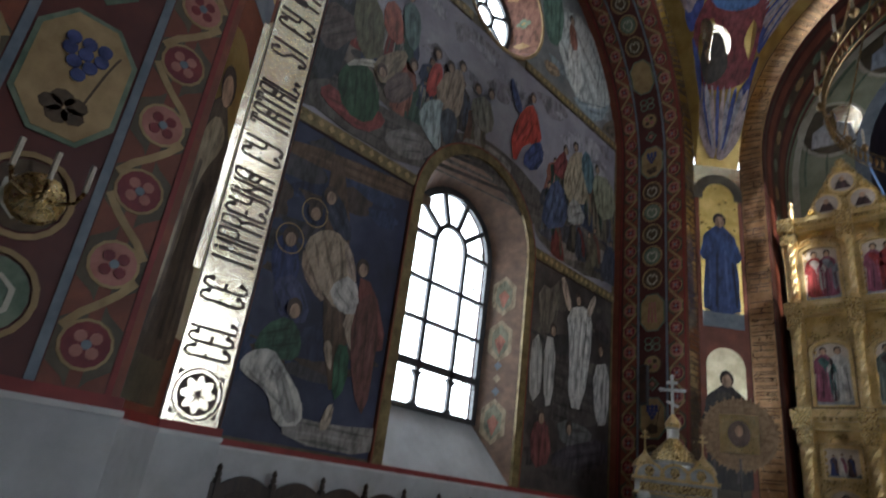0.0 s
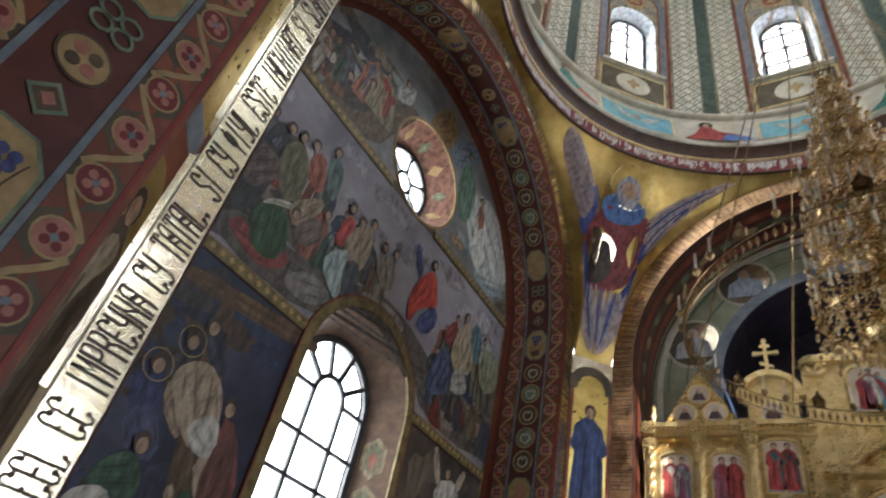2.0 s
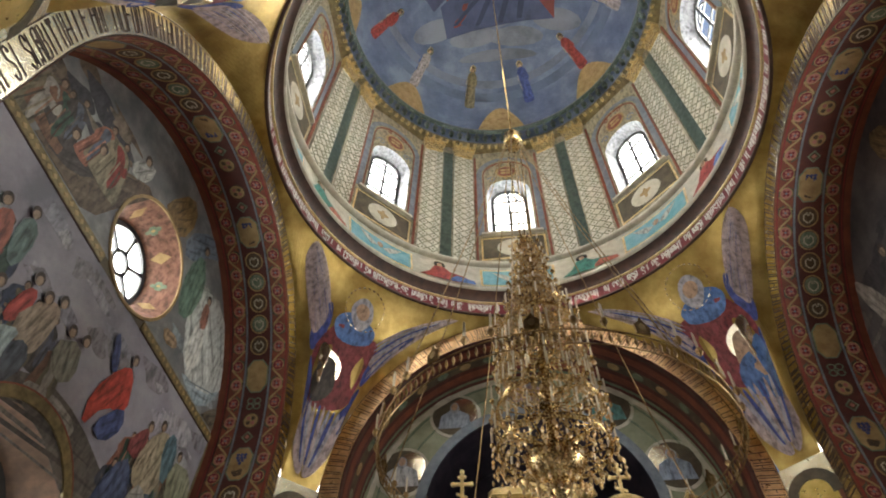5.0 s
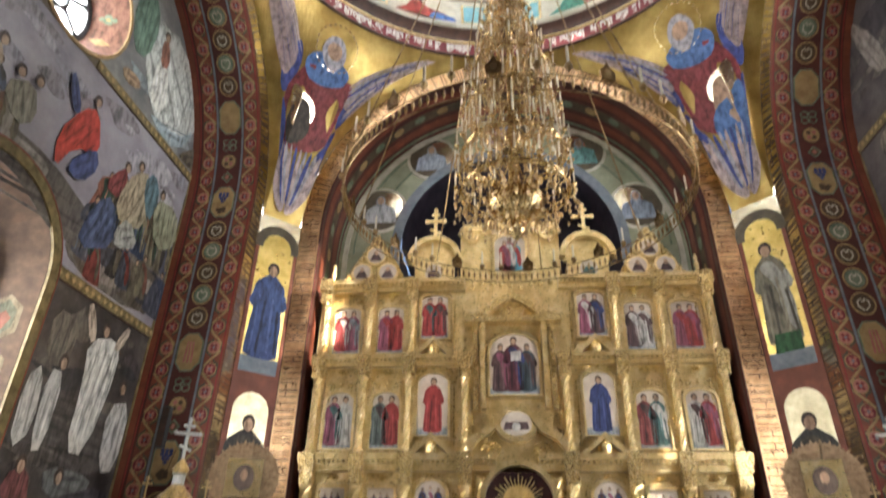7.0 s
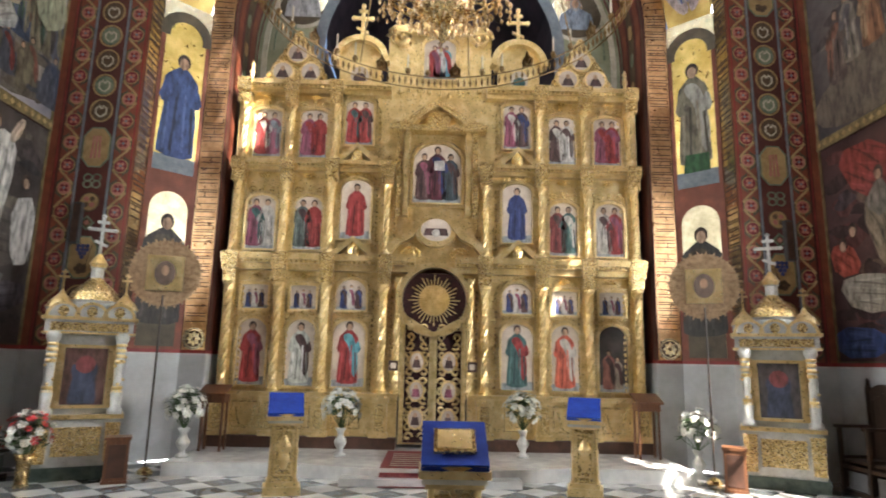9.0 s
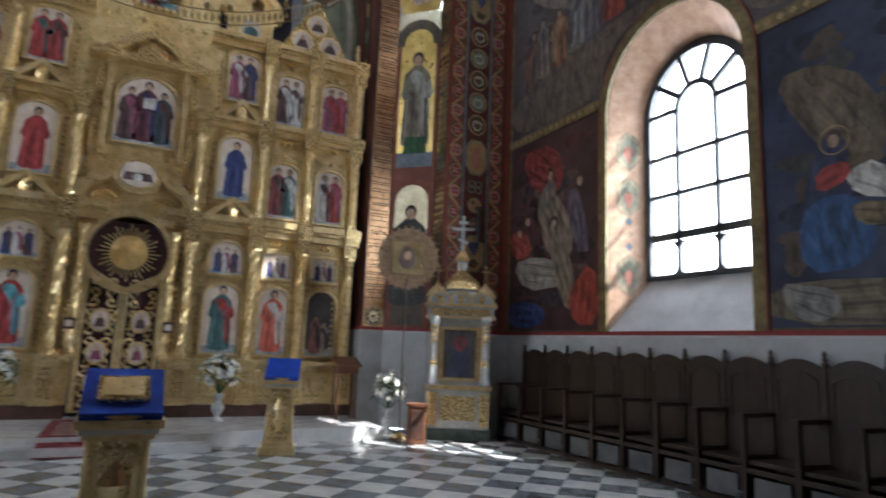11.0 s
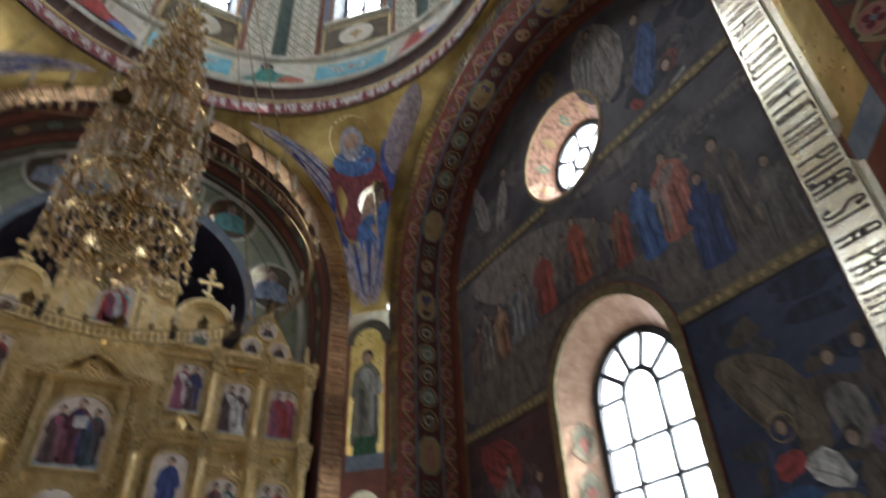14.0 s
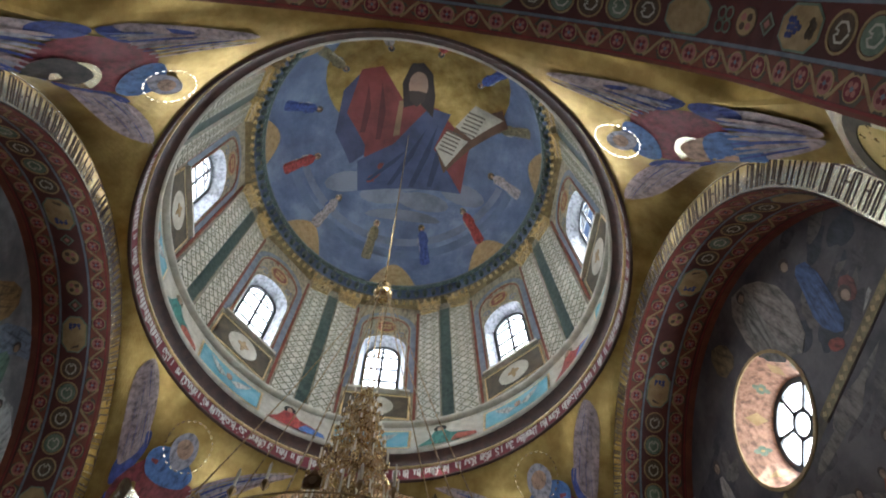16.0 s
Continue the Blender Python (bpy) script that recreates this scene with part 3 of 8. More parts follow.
def round_head_window(P, c, half, z0, zs, wg, parent, fine=True):
    """Dark frame with a round head: mullions, cross bars and a fan of petals; one pane of glass behind."""
    g = -wg
    Build(IRON).strip(P, arched(c, half - 0.035, z0 + 0.035, zs), 0.06, g, g + 0.06, closed=True).part("outer_frame", parent)
    r = half * 0.36
    for e in (-1, 1):
        bars(P, [(c + e * r, z0), (c + e * r, zs)], 0.034, g, g + 0.05, "mullion", parent)
    h = zs - z0
    for q, t in ((0.25, 0.055), (0.5, 0.03), (0.735, 0.03)):
        bars(P, [(c - half, z0 + h * q), (c + half, z0 + h * q)], t, g, g + 0.05, "cross_bar", parent)
    for e in (-1, 1):
        bars(P, [(c + e * half, zs + 0.02), (c + e * r, zs + 0.02)], 0.034, g, g + 0.05, "cross_bar", parent)
    bars(P, arc((c, zs), r, 0, math.pi, 12), 0.04, g, g + 0.05, "inner_arch", parent)
    for q in (36, 72, 108, 144):
        t = radians(q)
        bars(P, [(c + r * math.cos(t), zs + r * math.sin(t)), (c + half * math.cos(t), zs + half * math.sin(t))], 0.04, g, g + 0.05, "fan_bar", parent)
    for e in (-1, 0, 1):      # rounded corners of the lowest lights
        for f in (-1, 1):
            for zz, s in ((z0 + 0.05, 1), (z0 + h * 0.235 - 0.05, -1)):
                x = c + e * (half + r) / 2 * (1 if e else 0) + f * ((half - r) / 2 - 0.04 if e else r - 0.02)
                Build(IRON).plate(P, [(x, zz), (x - f * 0.08, zz), (x, zz + s * 0.09)], g, g + 0.05).part("corner_web", parent)
    pane = Build(GLASS).plate(P, arched(c, half - 0.02, z0 + 0.02, zs), g + 0.02, g + 0.026).part("pane", parent)
    pane.visible_shadow = False


for side, P, sx in (("north", NWALL, -1), ("south", SWALL, 1)):
    wall = thing("wall_" + side, "painted side wall pierced by a tall window and a round window", "wall", kind="structure")
    b = Build(OLIVE)
    b.holed(P, [(YC - A - 0.05, 0), (YC + A + 0.05, 0), (YC + A + 0.05, ZTOP), (YC - A - 0.05, ZTOP)], [arched(YC, 1.25, ZW, 5.35), ell((YC + 0.06, RZ), RO, RO, 32)])
    b.part("wall_face", wall)
    inner, outer = arched(WC, WH, WZ, WS), arched(YC, 1.25, ZW, 5.35)
    # one splay paint in two tones: north darkened as backlit, south paled as sunlit
    b = Build(mottled("splay_paint_by_light", (0.15, 0.1, 0.075), (0.27, 0.17, 0.12), 0.6, 0, 5, c=(0.2, 0.13, 0.095)) if sx < 0 else mottled("splay_paint_by_light", (0.44, 0.27, 0.17), (0.62, 0.42, 0.29), 0.6, 0, 5))
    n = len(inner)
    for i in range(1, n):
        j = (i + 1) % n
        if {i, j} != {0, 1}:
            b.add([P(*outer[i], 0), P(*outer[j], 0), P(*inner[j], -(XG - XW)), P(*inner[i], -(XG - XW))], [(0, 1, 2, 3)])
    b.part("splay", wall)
    Build(PLASTER).add([P(*outer[0], 0), P(*outer[1], 0), P(*inner[1], -(XG - XW)), P(*inner[0], -(XG - XW))], [(0, 1, 2, 3)]).part("sill", wall)
    # painted ornament on the splay of the far jamb
    for e in (-1, 1):
        PS = lambda u, v, w, e=e: P(YC + e * (1.25 - (0.29 + 0.04 * e) * u), v, -(XG - XW) * u) + Vector((0, 0, 0)) + w * Vector((-sx * 0.5, -e * 0.85, 0))
        b = Build(paint((0.34, 0.27, 0.18)), paint((0.34, 0.14, 0.1)), paint((0.2, 0.2, 0.14)), GREYBLUE)
        for z in (2.75, 4.0, 4.75):
            b.plate(PS, [(0.5 + x, z + y) for x, y in ((0, -0.34), (0.3, -0.18), (0.3, 0.18), (0, 0.34), (-0.3, 0.18), (-0.3, -0.18))], 0.003, 0.006, 0)
            b.plate(PS, [(0.5 + x, z + y) for x, y in ((0, -0.27), (0.2, -0.12), (0.2, 0.12), (0, 0.27), (-0.2, 0.12), (-0.2, -0.12))], 0.006, 0.008, 2)
            b.plate(PS, [(0.5 + x, z + y) for x, y in ((0, -0.22), (0.14, 0), (0, 0.1), (-0.14, 0))], 0.008, 0.01, 1)
        for z in (3.2, 3.4, 3.6):
            b.plate(PS, [(0.5, z - 0.07), (0.6, z), (0.5, z + 0.07), (0.4, z)], 0.003, 0.006, 0 if z == 3.4 else 3)
        b.part("splay_ornament", wall)
    ro, ri = ell((YC + 0.06, RZ), RO, RO, 32), ell((YC + 0.12, RZ), RG, RG, 32)
    # round splay likewise: shade put into the north tone, sunlight into the south
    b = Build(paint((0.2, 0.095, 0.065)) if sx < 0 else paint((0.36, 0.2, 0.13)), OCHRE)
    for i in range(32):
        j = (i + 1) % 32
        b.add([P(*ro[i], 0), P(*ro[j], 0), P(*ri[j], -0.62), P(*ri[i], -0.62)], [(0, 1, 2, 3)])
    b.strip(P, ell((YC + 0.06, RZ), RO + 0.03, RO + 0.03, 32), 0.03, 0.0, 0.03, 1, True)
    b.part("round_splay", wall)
    cone = lambda a, k, w=0.0: P(YC + 0.06 + 0.06 * k + (RO + (RG - RO) * k - 0.012 - w) * math.cos(a), RZ + (RO + (RG - RO) * k - 0.012 - w) * math.sin(a), -0.62 * k)
    for q in range(10):      # painted lozenges and quatrefoils round the splay
        a0 = q * math.pi / 5 + 0.3
        b = Build(OCHRE, RUST, SAGE)
        if q % 2:
            b.plate(cone, [(a0 - 0.13, 0.5), (a0, 0.22), (a0 + 0.13, 0.5), (a0, 0.78)], 0.0, 0.002, 0).plate(cone, [(a0 - 0.09, 0.5), (a0, 0.3), (a0 + 0.09, 0.5), (a0, 0.7)], 0.002, 0.004, 1)
        else:
            for x, y in ((-0.06, 0.5), (0.06, 0.5), (0, 0.37), (0, 0.63)):
                b.plate(cone, ell((a0 + x, y), 0.05, 0.1, 10), 0.0, 0.002, 2)
            b.plate(cone, ell((a0, 0.5), 0.03, 0.06, 8), 0.002, 0.004, 0)
        b.part("painted_ornament", wall)
    b = Build(MAROON)
    b.holed(P, [(YC - A - 0.5, 0), (YC + A + 0.5, 0), (YC + A + 0.5, ZTOP), (YC - A - 0.5, ZTOP)], [arched(WC, WH, WZ, WS), ell((YC + 0.12, RZ), RG, RG, 32)], -0.66)
    b.part("outer_skin", wall)
    win = thing("window_" + side, "tall round-headed window with dark bars and a fan of petals", "window", "side windows", "structure")
    round_head_window(P, WC, WH, WZ, WS, XG - XW, win)
    if sx < 0:
        b = Build(SAGE)
        for i in range(9):
            z = 2.9 + i * 0.3
            b.strip(P, [(YC + 0.62 + 0.12 * math.sin(q * 0.9) * (1 - q / 12), z + 0.12 * math.cos(q * 0.9) * (1 - q / 12)) for q in range(10)], 0.012, -0.51, -0.5)
        b.part("etched_scroll", win, "pale green scroll pattern on the glass")
    rose = thing("round_window_" + side, "round window with six petal lights in dark bars", "window", "round windows", "structure")
    RC = YC + 0.12
    Build(IRON).strip(P, ell((RC, RZ), RG - 0.02, RG - 0.02, 28), 0.05, -0.62, -0.56, closed=True).part("outer_frame", rose)
    Build(IRON).strip(P, ell((RC, RZ), 0.23, 0.23, 16), 0.035, -0.62, -0.57, closed=True).part("hub_ring", rose)
    for q in range(6):
        t = q * math.pi / 3 + 0.5
        c_, s_ = math.cos(t), math.sin(t)
        turn = lambda pts: [(RC + x * c_ - y * s_, RZ + x * s_ + y * c_) for x, y in pts]
        bars(P, turn([(0.23, 0), (RG, 0)]), 0.03, -0.62, -0.57, "spoke", rose)
        for e in (-1, 1):      # webs that round the petals
            Build(IRON).plate(P, turn([(RG, 0), (RG - 0.2, 0), (RG - 0.09, e * 0.05), (RG - 0.035, e * 0.2)]), -0.62, -0.57).part("corner_web", rose)
            Build(IRON).plate(P, turn([(0.22, 0), (0.33, 0), (0.25, e * 0.06)]), -0.62, -0.57).part("corner_web", rose)
    pane = Build(GLASS).plate(P, ell((RC, RZ), RG - 0.02, RG - 0.02, 28), -0.61, -0.605).part("pane", rose)
    pane.visible_shadow = False
    nx = (-sx, 0, 0)
    lamp("daylight", (sx * (XG + 0.1), YC, 4.45), nx, 1.9, 3.7, 48 if sx < 0 else 112)
    lamp("daylight", (sx * (XW + 0.72), YC, RZ), nx, 1.4, 1.4, 22 if sx < 0 else 60)

# chamfered piers with their painted panels, and the pendentives
for sx in (-1, 1):
    for sy in (-1, 1):
        u = Vector((-sx, sy, 0)).normalized() * (1 if sx * sy < 0 else 1)
        o = Vector((sx * (A + B + H) / 2, YC + sy * (A + B + H) / 2, 0))
        n = Vector((-sx, -sy, 0)).normalized()
        if u.x < 0:
            u = -u
        P = plane(o, u, n)
        hw = (H - A - B) / math.sqrt(2)
        pier = thing("pier_face", "chamfered pier face with two gilt painted panels", "pier", "chamfered piers", "structure")
        Build(RUST).add([P(-hw, 0), P(hw, 0), P(hw, ZS), P(-hw, ZS)], [(0, 1, 2, 3)]).part("face", pier)
        Build(PANELGOLD).plate(P, arched(0, hw * 0.83, 5.3, 7.75), 0.0, 0.006).part("gilt_panel", pier)
        Build(GREYBLUE).plate(P, [(-hw * 0.83, 5.08), (hw * 0.83, 5.08), (hw * 0.83, 5.38), (-hw * 0.83, 5.38)], 0.0, 0.008).part("painted_ledge", pier)
        Build(OLIVE).strip(P, [(-hw * 0.9, 7.7)] + arc((0, 7.75), hw * 0.9, math.pi, 0, 14) + [(hw * 0.9, 7.7)], 0.1, 0.004, 0.02).part("hood", pier)
        Build(GOLD_OLD, PALEGOLD).plate(P, arched(0, hw * 0.76, 3.2, 4.36), 0.0, 0.007, 1 if sy > 0 else 0).plate(P, [(-hw * 0.72, ZW + 0.05), (hw * 0.72, ZW + 0.05), (hw * 0.72, 3.2), (-hw * 0.72, 3.2)], 0, 0.006, 0).part("lower_panel", pier)
        Build(OLIVE).plate(P, [(-hw * 0.72, ZW + 0.05), (hw * 0.72, ZW + 0.05), (hw * 0.72, 2.6), (-hw * 0.72, 2.6)], 0.006, 0.009).part("lower_ground", pier)
        Build(LEAF).plate(P, [(-hw, 8.0), (hw, 8.0), (hw, ZS), (-hw, ZS)], 0.0, 0.004).part("gilt_field", pier)
        if sy > 0 and sx < 0:
            figure(P, 0, 5.36, 2.05, (0.03, 0.06, 0.19), (0.035, 0.075, 0.23), False, wide=0.34, w=0.008, parent=pier)
            figure(P, 0, 2.3, 2.0, (0.04, 0.03, 0.025), (0.06, 0.045, 0.03), wide=0.4, w=0.01, halo=False, parent=pier)
        elif sy > 0:
            figure(P, 0, 5.5, 2.05, (0.16, 0.14, 0.1), (0.3, 0.29, 0.26), False, wide=0.3, w=0.008, parent=pier)
            Build(paint((0.02, 0.09, 0.03))).plate(P, [(-0.25, 5.36), (0.25, 5.36), (0.24, 5.7), (-0.2, 5.72)], 0.012, 0.015).part("painted_shape", pier)
            figure(P, 0, 2.3, 2.0, (0.04, 0.035, 0.03), (0.07, 0.05, 0.03), wide=0.4, w=0.01, halo=False, parent=pier)
        else:
            figure(P, 0, 2.2, 2.2, (0.07, 0.045, 0.03), (0.3, 0.24, 0.16), False, wide=0.3, w=0.01, parent=pier)
            # strips of gilt ground, brightened in colour as if reflecting a window
            for e, z0, z1 in ((-1, 2.4, 5.1), (1, 2.4, 5.1), (-1, 5.5, 7.9), (1, 5.5, 7.9)):
                Build(GILT_GLARE).plate(P, [(e * hw * 0.97, z0), (e * hw * 0.66, z0), (e * hw * 0.66, z1), (e * hw * 0.97, z1 + 0.15)][::e], 0.006, 0.012).part("gilt_strip", pier)

        def low(s, sx=sx, sy=sy):
            r = A + B
            if s < 0.45:
                t = math.pi / 2 * (1 - s / 0.45)
                return Vector((sx * r * math.cos(t), YC + sy * H, ZS + r * math.sin(t)))
            if s > 0.55:
                t = math.pi / 2 * (s - 0.55) / 0.45
                return Vector((sx * H, YC + sy * r * math.cos(t), ZS + r * math.sin(t)))
            q = (s - 0.45) / 0.1
            return Vector((sx * (r + (H - r) * q), YC + sy * (H + (r - H) * q), ZS))

        def pend(s, v, w=0.0, sx=sx, sy=sy):
            l, t = low(s), math.pi / 2 * (1 - s)
            hi = Vector((sx * RR * math.cos(t), YC + sy * RR * math.sin(t), ZR))
            p = l.lerp(hi, v)
            c = Vector((0, YC, 11.0))
            out = (p - Vector((0, YC, p.z)))
            bulge = math.sin(math.pi * v) * 0.12 * (1 - abs(2 * s - 1))
            return p + out.normalized() * bulge + (c - p).normalized() * w

        pd = thing("pendentive", "gold-ground pendentive painted with winged shapes in red and blue", "pendentive", "pendentives", "structure")
        Build(GOLD_OLD).sheet(lambda a, c: pend(a, c), 64, 14).part("ground", pd)
        Q = lambda u_, v_, w=0.0, k_=1.0 if sy > 0 else 0.7: pend(0.5 + u_ * k_, v_, w + 0.015)
        b = Build(paint((0.22, 0.035, 0.04)), paint((0.055, 0.075, 0.26)), paint((0.44, 0.34, 0.33)), LEAF, paint(SKIN), paint((0.07, 0.15, 0.36)), paint((0.34, 0.32, 0.36)), paint((0.05, 0.035, 0.025)))

        def lob(pts, m, w):
            fine = smooth(pts, 2)
            cx, cy = sum(p_[0] for p_ in fine) / len(fine), sum(p_[1] for p_ in fine) / len(fine)
            b.add([Q(cx, cy, w)] + [Q(p_[0], p_[1], w) for p_ in fine], [(0, i_ + 1, (i_ + 1) % len(fine) + 1) for i_ in range(len(fine))], m)

        lob([(0.28, 0.6), (0.25, 0.97), (0.2, 0.95), (0.11, 0.74), (0.11, 0.58), (0.17, 0.41)], 2, 0.01)
        lob([(0.17, 0.41), (0.14, 0.66), (0.11, 0.78), (0.08, 0.66), (0.13, 0.38)], 1, 0.014)
        lob([(-0.07, 0.62), (-0.16, 0.66), (-0.3, 0.86), (-0.33, 0.8), (-0.24, 0.52), (-0.13, 0.36)], 2, 0.018)
        lob([(-0.07, 0.56), (-0.16, 0.58), (-0.24, 0.66), (-0.2, 0.5), (-0.1, 0.36)], 1, 0.022)
        lob([(0.14, 0.36), (0.08, 0.69), (0.02, 0.75), (-0.1, 0.7), (-0.1, 0.54), (-0.05, 0.36), (0.04, 0.3)], 0, 0.026)
        lob([(0.0, 0.02), (0.03, 0.04), (0.08, 0.3), (0.03, 0.34)], 2, 0.03)
        lob([(-0.02, 0.02), (0.015, 0.03), (-0.03, 0.33), (-0.08, 0.3)], 2, 0.034)
        lob([(0.05, 0.22), (0.1, 0.26), (0.14, 0.4), (0.08, 0.38)], 1, 0.038)
        lob([(-0.05, 0.22), (-0.02, 0.3), (-0.07, 0.44), (-0.12, 0.36)], 1, 0.042)
        lob([(0.09, 0.68), (0.05, 0.8), (-0.02, 0.8), (-0.07, 0.74), (-0.05, 0.68), (0.02, 0.64)], 5, 0.046)
        lob([(0.045, 0.82), (0.02, 0.9), (-0.02, 0.89), (-0.04, 0.8), (-0.01, 0.72), (0.02, 0.75)], 6, 0.05)
        lob([(0.03, 0.83), (0.01, 0.87), (-0.02, 0.85), (-0.02, 0.79), (0.01, 0.78)], 4, 0.054)
        lob(ell((0.05, 0.5), 0.05, 0.085, 14), 3, 0.07)
        lob([(0.08, 0.44), (0.07, 0.53), (0.03, 0.56), (0.01, 0.49), (0.0, 0.4), (0.04, 0.32), (0.09, 0.34)], 4 if sx > 0 else 7, 0.074)
        if sx > 0:
            lob([(0.0, 0.45), (0.1, 0.45), (0.12, 0.3), (0.06, 0.2), (-0.02, 0.3)], 5, 0.078)
        for q in range(24):      # ring round the upper head
            t0, t1 = q * math.pi / 12, (q + 0.6) * math.pi / 12
            lob([(0.0 + rr_ * math.cos(tt), 0.84 + rr_ * 1.7 * math.sin(tt)) for rr_, tt in ((0.062, t0), (0.066, t0), (0.066, t1), (0.062, t1))], 3, 0.06)
        for q in range(9):      # long feathers, light and dark in turn
            t = q / 8
            for x0, y0, x1, y1 in ((0.1 + 0.05 * t, 0.68 - 0.22 * t, 0.25 - 0.02 * t, 0.96 - 0.3 * t), (-0.08 - 0.03 * t, 0.66 - 0.26 * t, -0.3 + 0.12 * t, 0.84 - 0.34 * t), (-0.05 + 0.014 * q, 0.32, -0.012 + 0.004 * q, 0.06)):
                lob([(x0 - 0.005, y0), (x0 + 0.005, y0 + 0.015), (x1 + 0.004, y1 + 0.01), (x1 - 0.004, y1 - 0.01)], 1 if q % 3 == 2 else 6 if q % 2 else 2, 0.08 + 0.002 * q)
        tagged(b.part("winged_painting", pd), kind="stuff")


HAZE, ht, hb = nodes_of("bright_haze")
hb.inputs["Base Color"].default_value = (0, 0, 0, 1)
hb.inputs["Emission Color"].default_value, hb.inputs["Emission Strength"].default_value = (0.92, 0.98, 1.0, 1), 3.2
for e, z1 in ((-1, 34.0), (1, 15.9)):
    back = Build(HAZE).add([(e * (13.5 if e < 0 else 21.2), -20, -1), (e * (13.5 if e < 0 else 21.2), 40, -1), (e * (13.5 if e < 0 else 21.2), 40, z1), (e * (13.5 if e < 0 else 21.2), -20, z1)], [(0, 1, 2, 3)]).part("backdrop")
    tagged(back, "bright hazy daylight outside the windows", "backdrop", kind="structure")
far = Build(HAZE).add([(8, 19, -1), (34, 19, -1), (34, 19, 48), (8, 19, 48)], [(0, 1, 2, 3)]).part("backdrop")
tagged(far, "bright hazy daylight outside the windows", "backdrop", kind="structure")


# ---- drum and dome ----
def ring_point(r, a, z):
    return Vector((r * math.sin(a), YC + r * math.cos(a), z))


def revolve(name, prof, mat, parent, n=96, smooth=True, label=""):
    b = Build(mat)
    k = len(prof) - 1
    b.sheet(lambda u, v: ring_point(prof[round(v * k)][0], 2 * math.pi * u, prof[round(v * k)][1]), n, k)
    return b.part(name, parent, label, smooth)


drum = thing("drum", "ivory drum with paired pilasters, turquoise panels and gilt cornice", "drum", kind="structure")
revolve("inscription_ring", [(RR, ZR), (RR + 0.01, ZR + 0.44)], WINE, drum)
revolve("lower_moulding", [(RR + 0.02, ZR - 0.02), (RR - 0.04, ZR - 0.03), (RR - 0.05, ZR + 0.02), (RR, ZR + 0.05)], DARKTRIM, drum)
revolve("thin_fillet", [(RR + 0.01, ZR + 0.43), (RR - 0.03, ZR + 0.44), (RR - 0.04, ZR + 0.47), (RR - 0.02, ZR + 0.48)], GOLD, drum)
revolve("dark_cove", [(RR - 0.02, ZR + 0.48), (RR - 0.04, ZR + 0.58), (RR - 0.1, ZR + 0.68), (RR - 0.19, ZR + 0.74)], DARKTRIM, drum)
revolve("cornice_top", [(RR - 0.19, ZR + 0.74), (RR - 0.23, ZR + 0.76), (RR - 0.24, ZR + 0.83), (RR - 0.2, ZR + 0.88), (RR - 0.02, ZR + 0.96)], IVORY, drum)
revolve("frieze", [(RR - 0.02, ZR + 0.96), (5.3, 15.3)], IVORY, drum)
revolve("sill_course", [(5.3, 15.28), (5.16, 15.3), (5.14, 15.38), (5.2, 15.44), (5.3, 15.46)], IVORY, drum)
b = Build(mottled("white_letter_paint", (0.55, 0.53, 0.48), (0.75, 0.73, 0.68), 0.55, 0, 9))
PB = lambda z, a, w=0.0: ring_point(RR + 0.01 - w, a / RR, ZR + z)
PRAYER = "ESTI IN CERURI SFINTEASCA-SE NUMELE TAU VIE IMPARATIA TA FACA-SE VOIA TA PRECUM IN CER ASA SI PE PAMANT PAINEA NOASTRA"
pitch = radians(1.12) * RR
s0 = radians(-33) * RR - pitch * PRAYER.index("NUMELE")
for i, ch in enumerate(PRAYER):
    letter(b, PB, ch, s0 + i * pitch, pitch * 0.62, 0.09, 0.38, 0.016, 0.002, 0.008)
rnd = random.Random(5)
a = s0 + pitch * (len(PRAYER) + 1)
while a < s0 + 2 * math.pi * RR - 2 * pitch:      # past reading: plain bars
    if rnd.random() < 0.85:
        for q in range(2):
            b.strip(PB, [(0.09, a + q * pitch * 0.6), (0.38, a + q * pitch * 0.6)], 0.016, 0.002, 0.008)
    a += pitch
tagged(b.part("lettering", drum), kind="stuff")
FR = lambda a, z, w=0.0: ring_point(RR - 0.02 + (z - ZR - 0.96) / (15.3 - ZR - 0.96) * 0.27 - w, a, z)
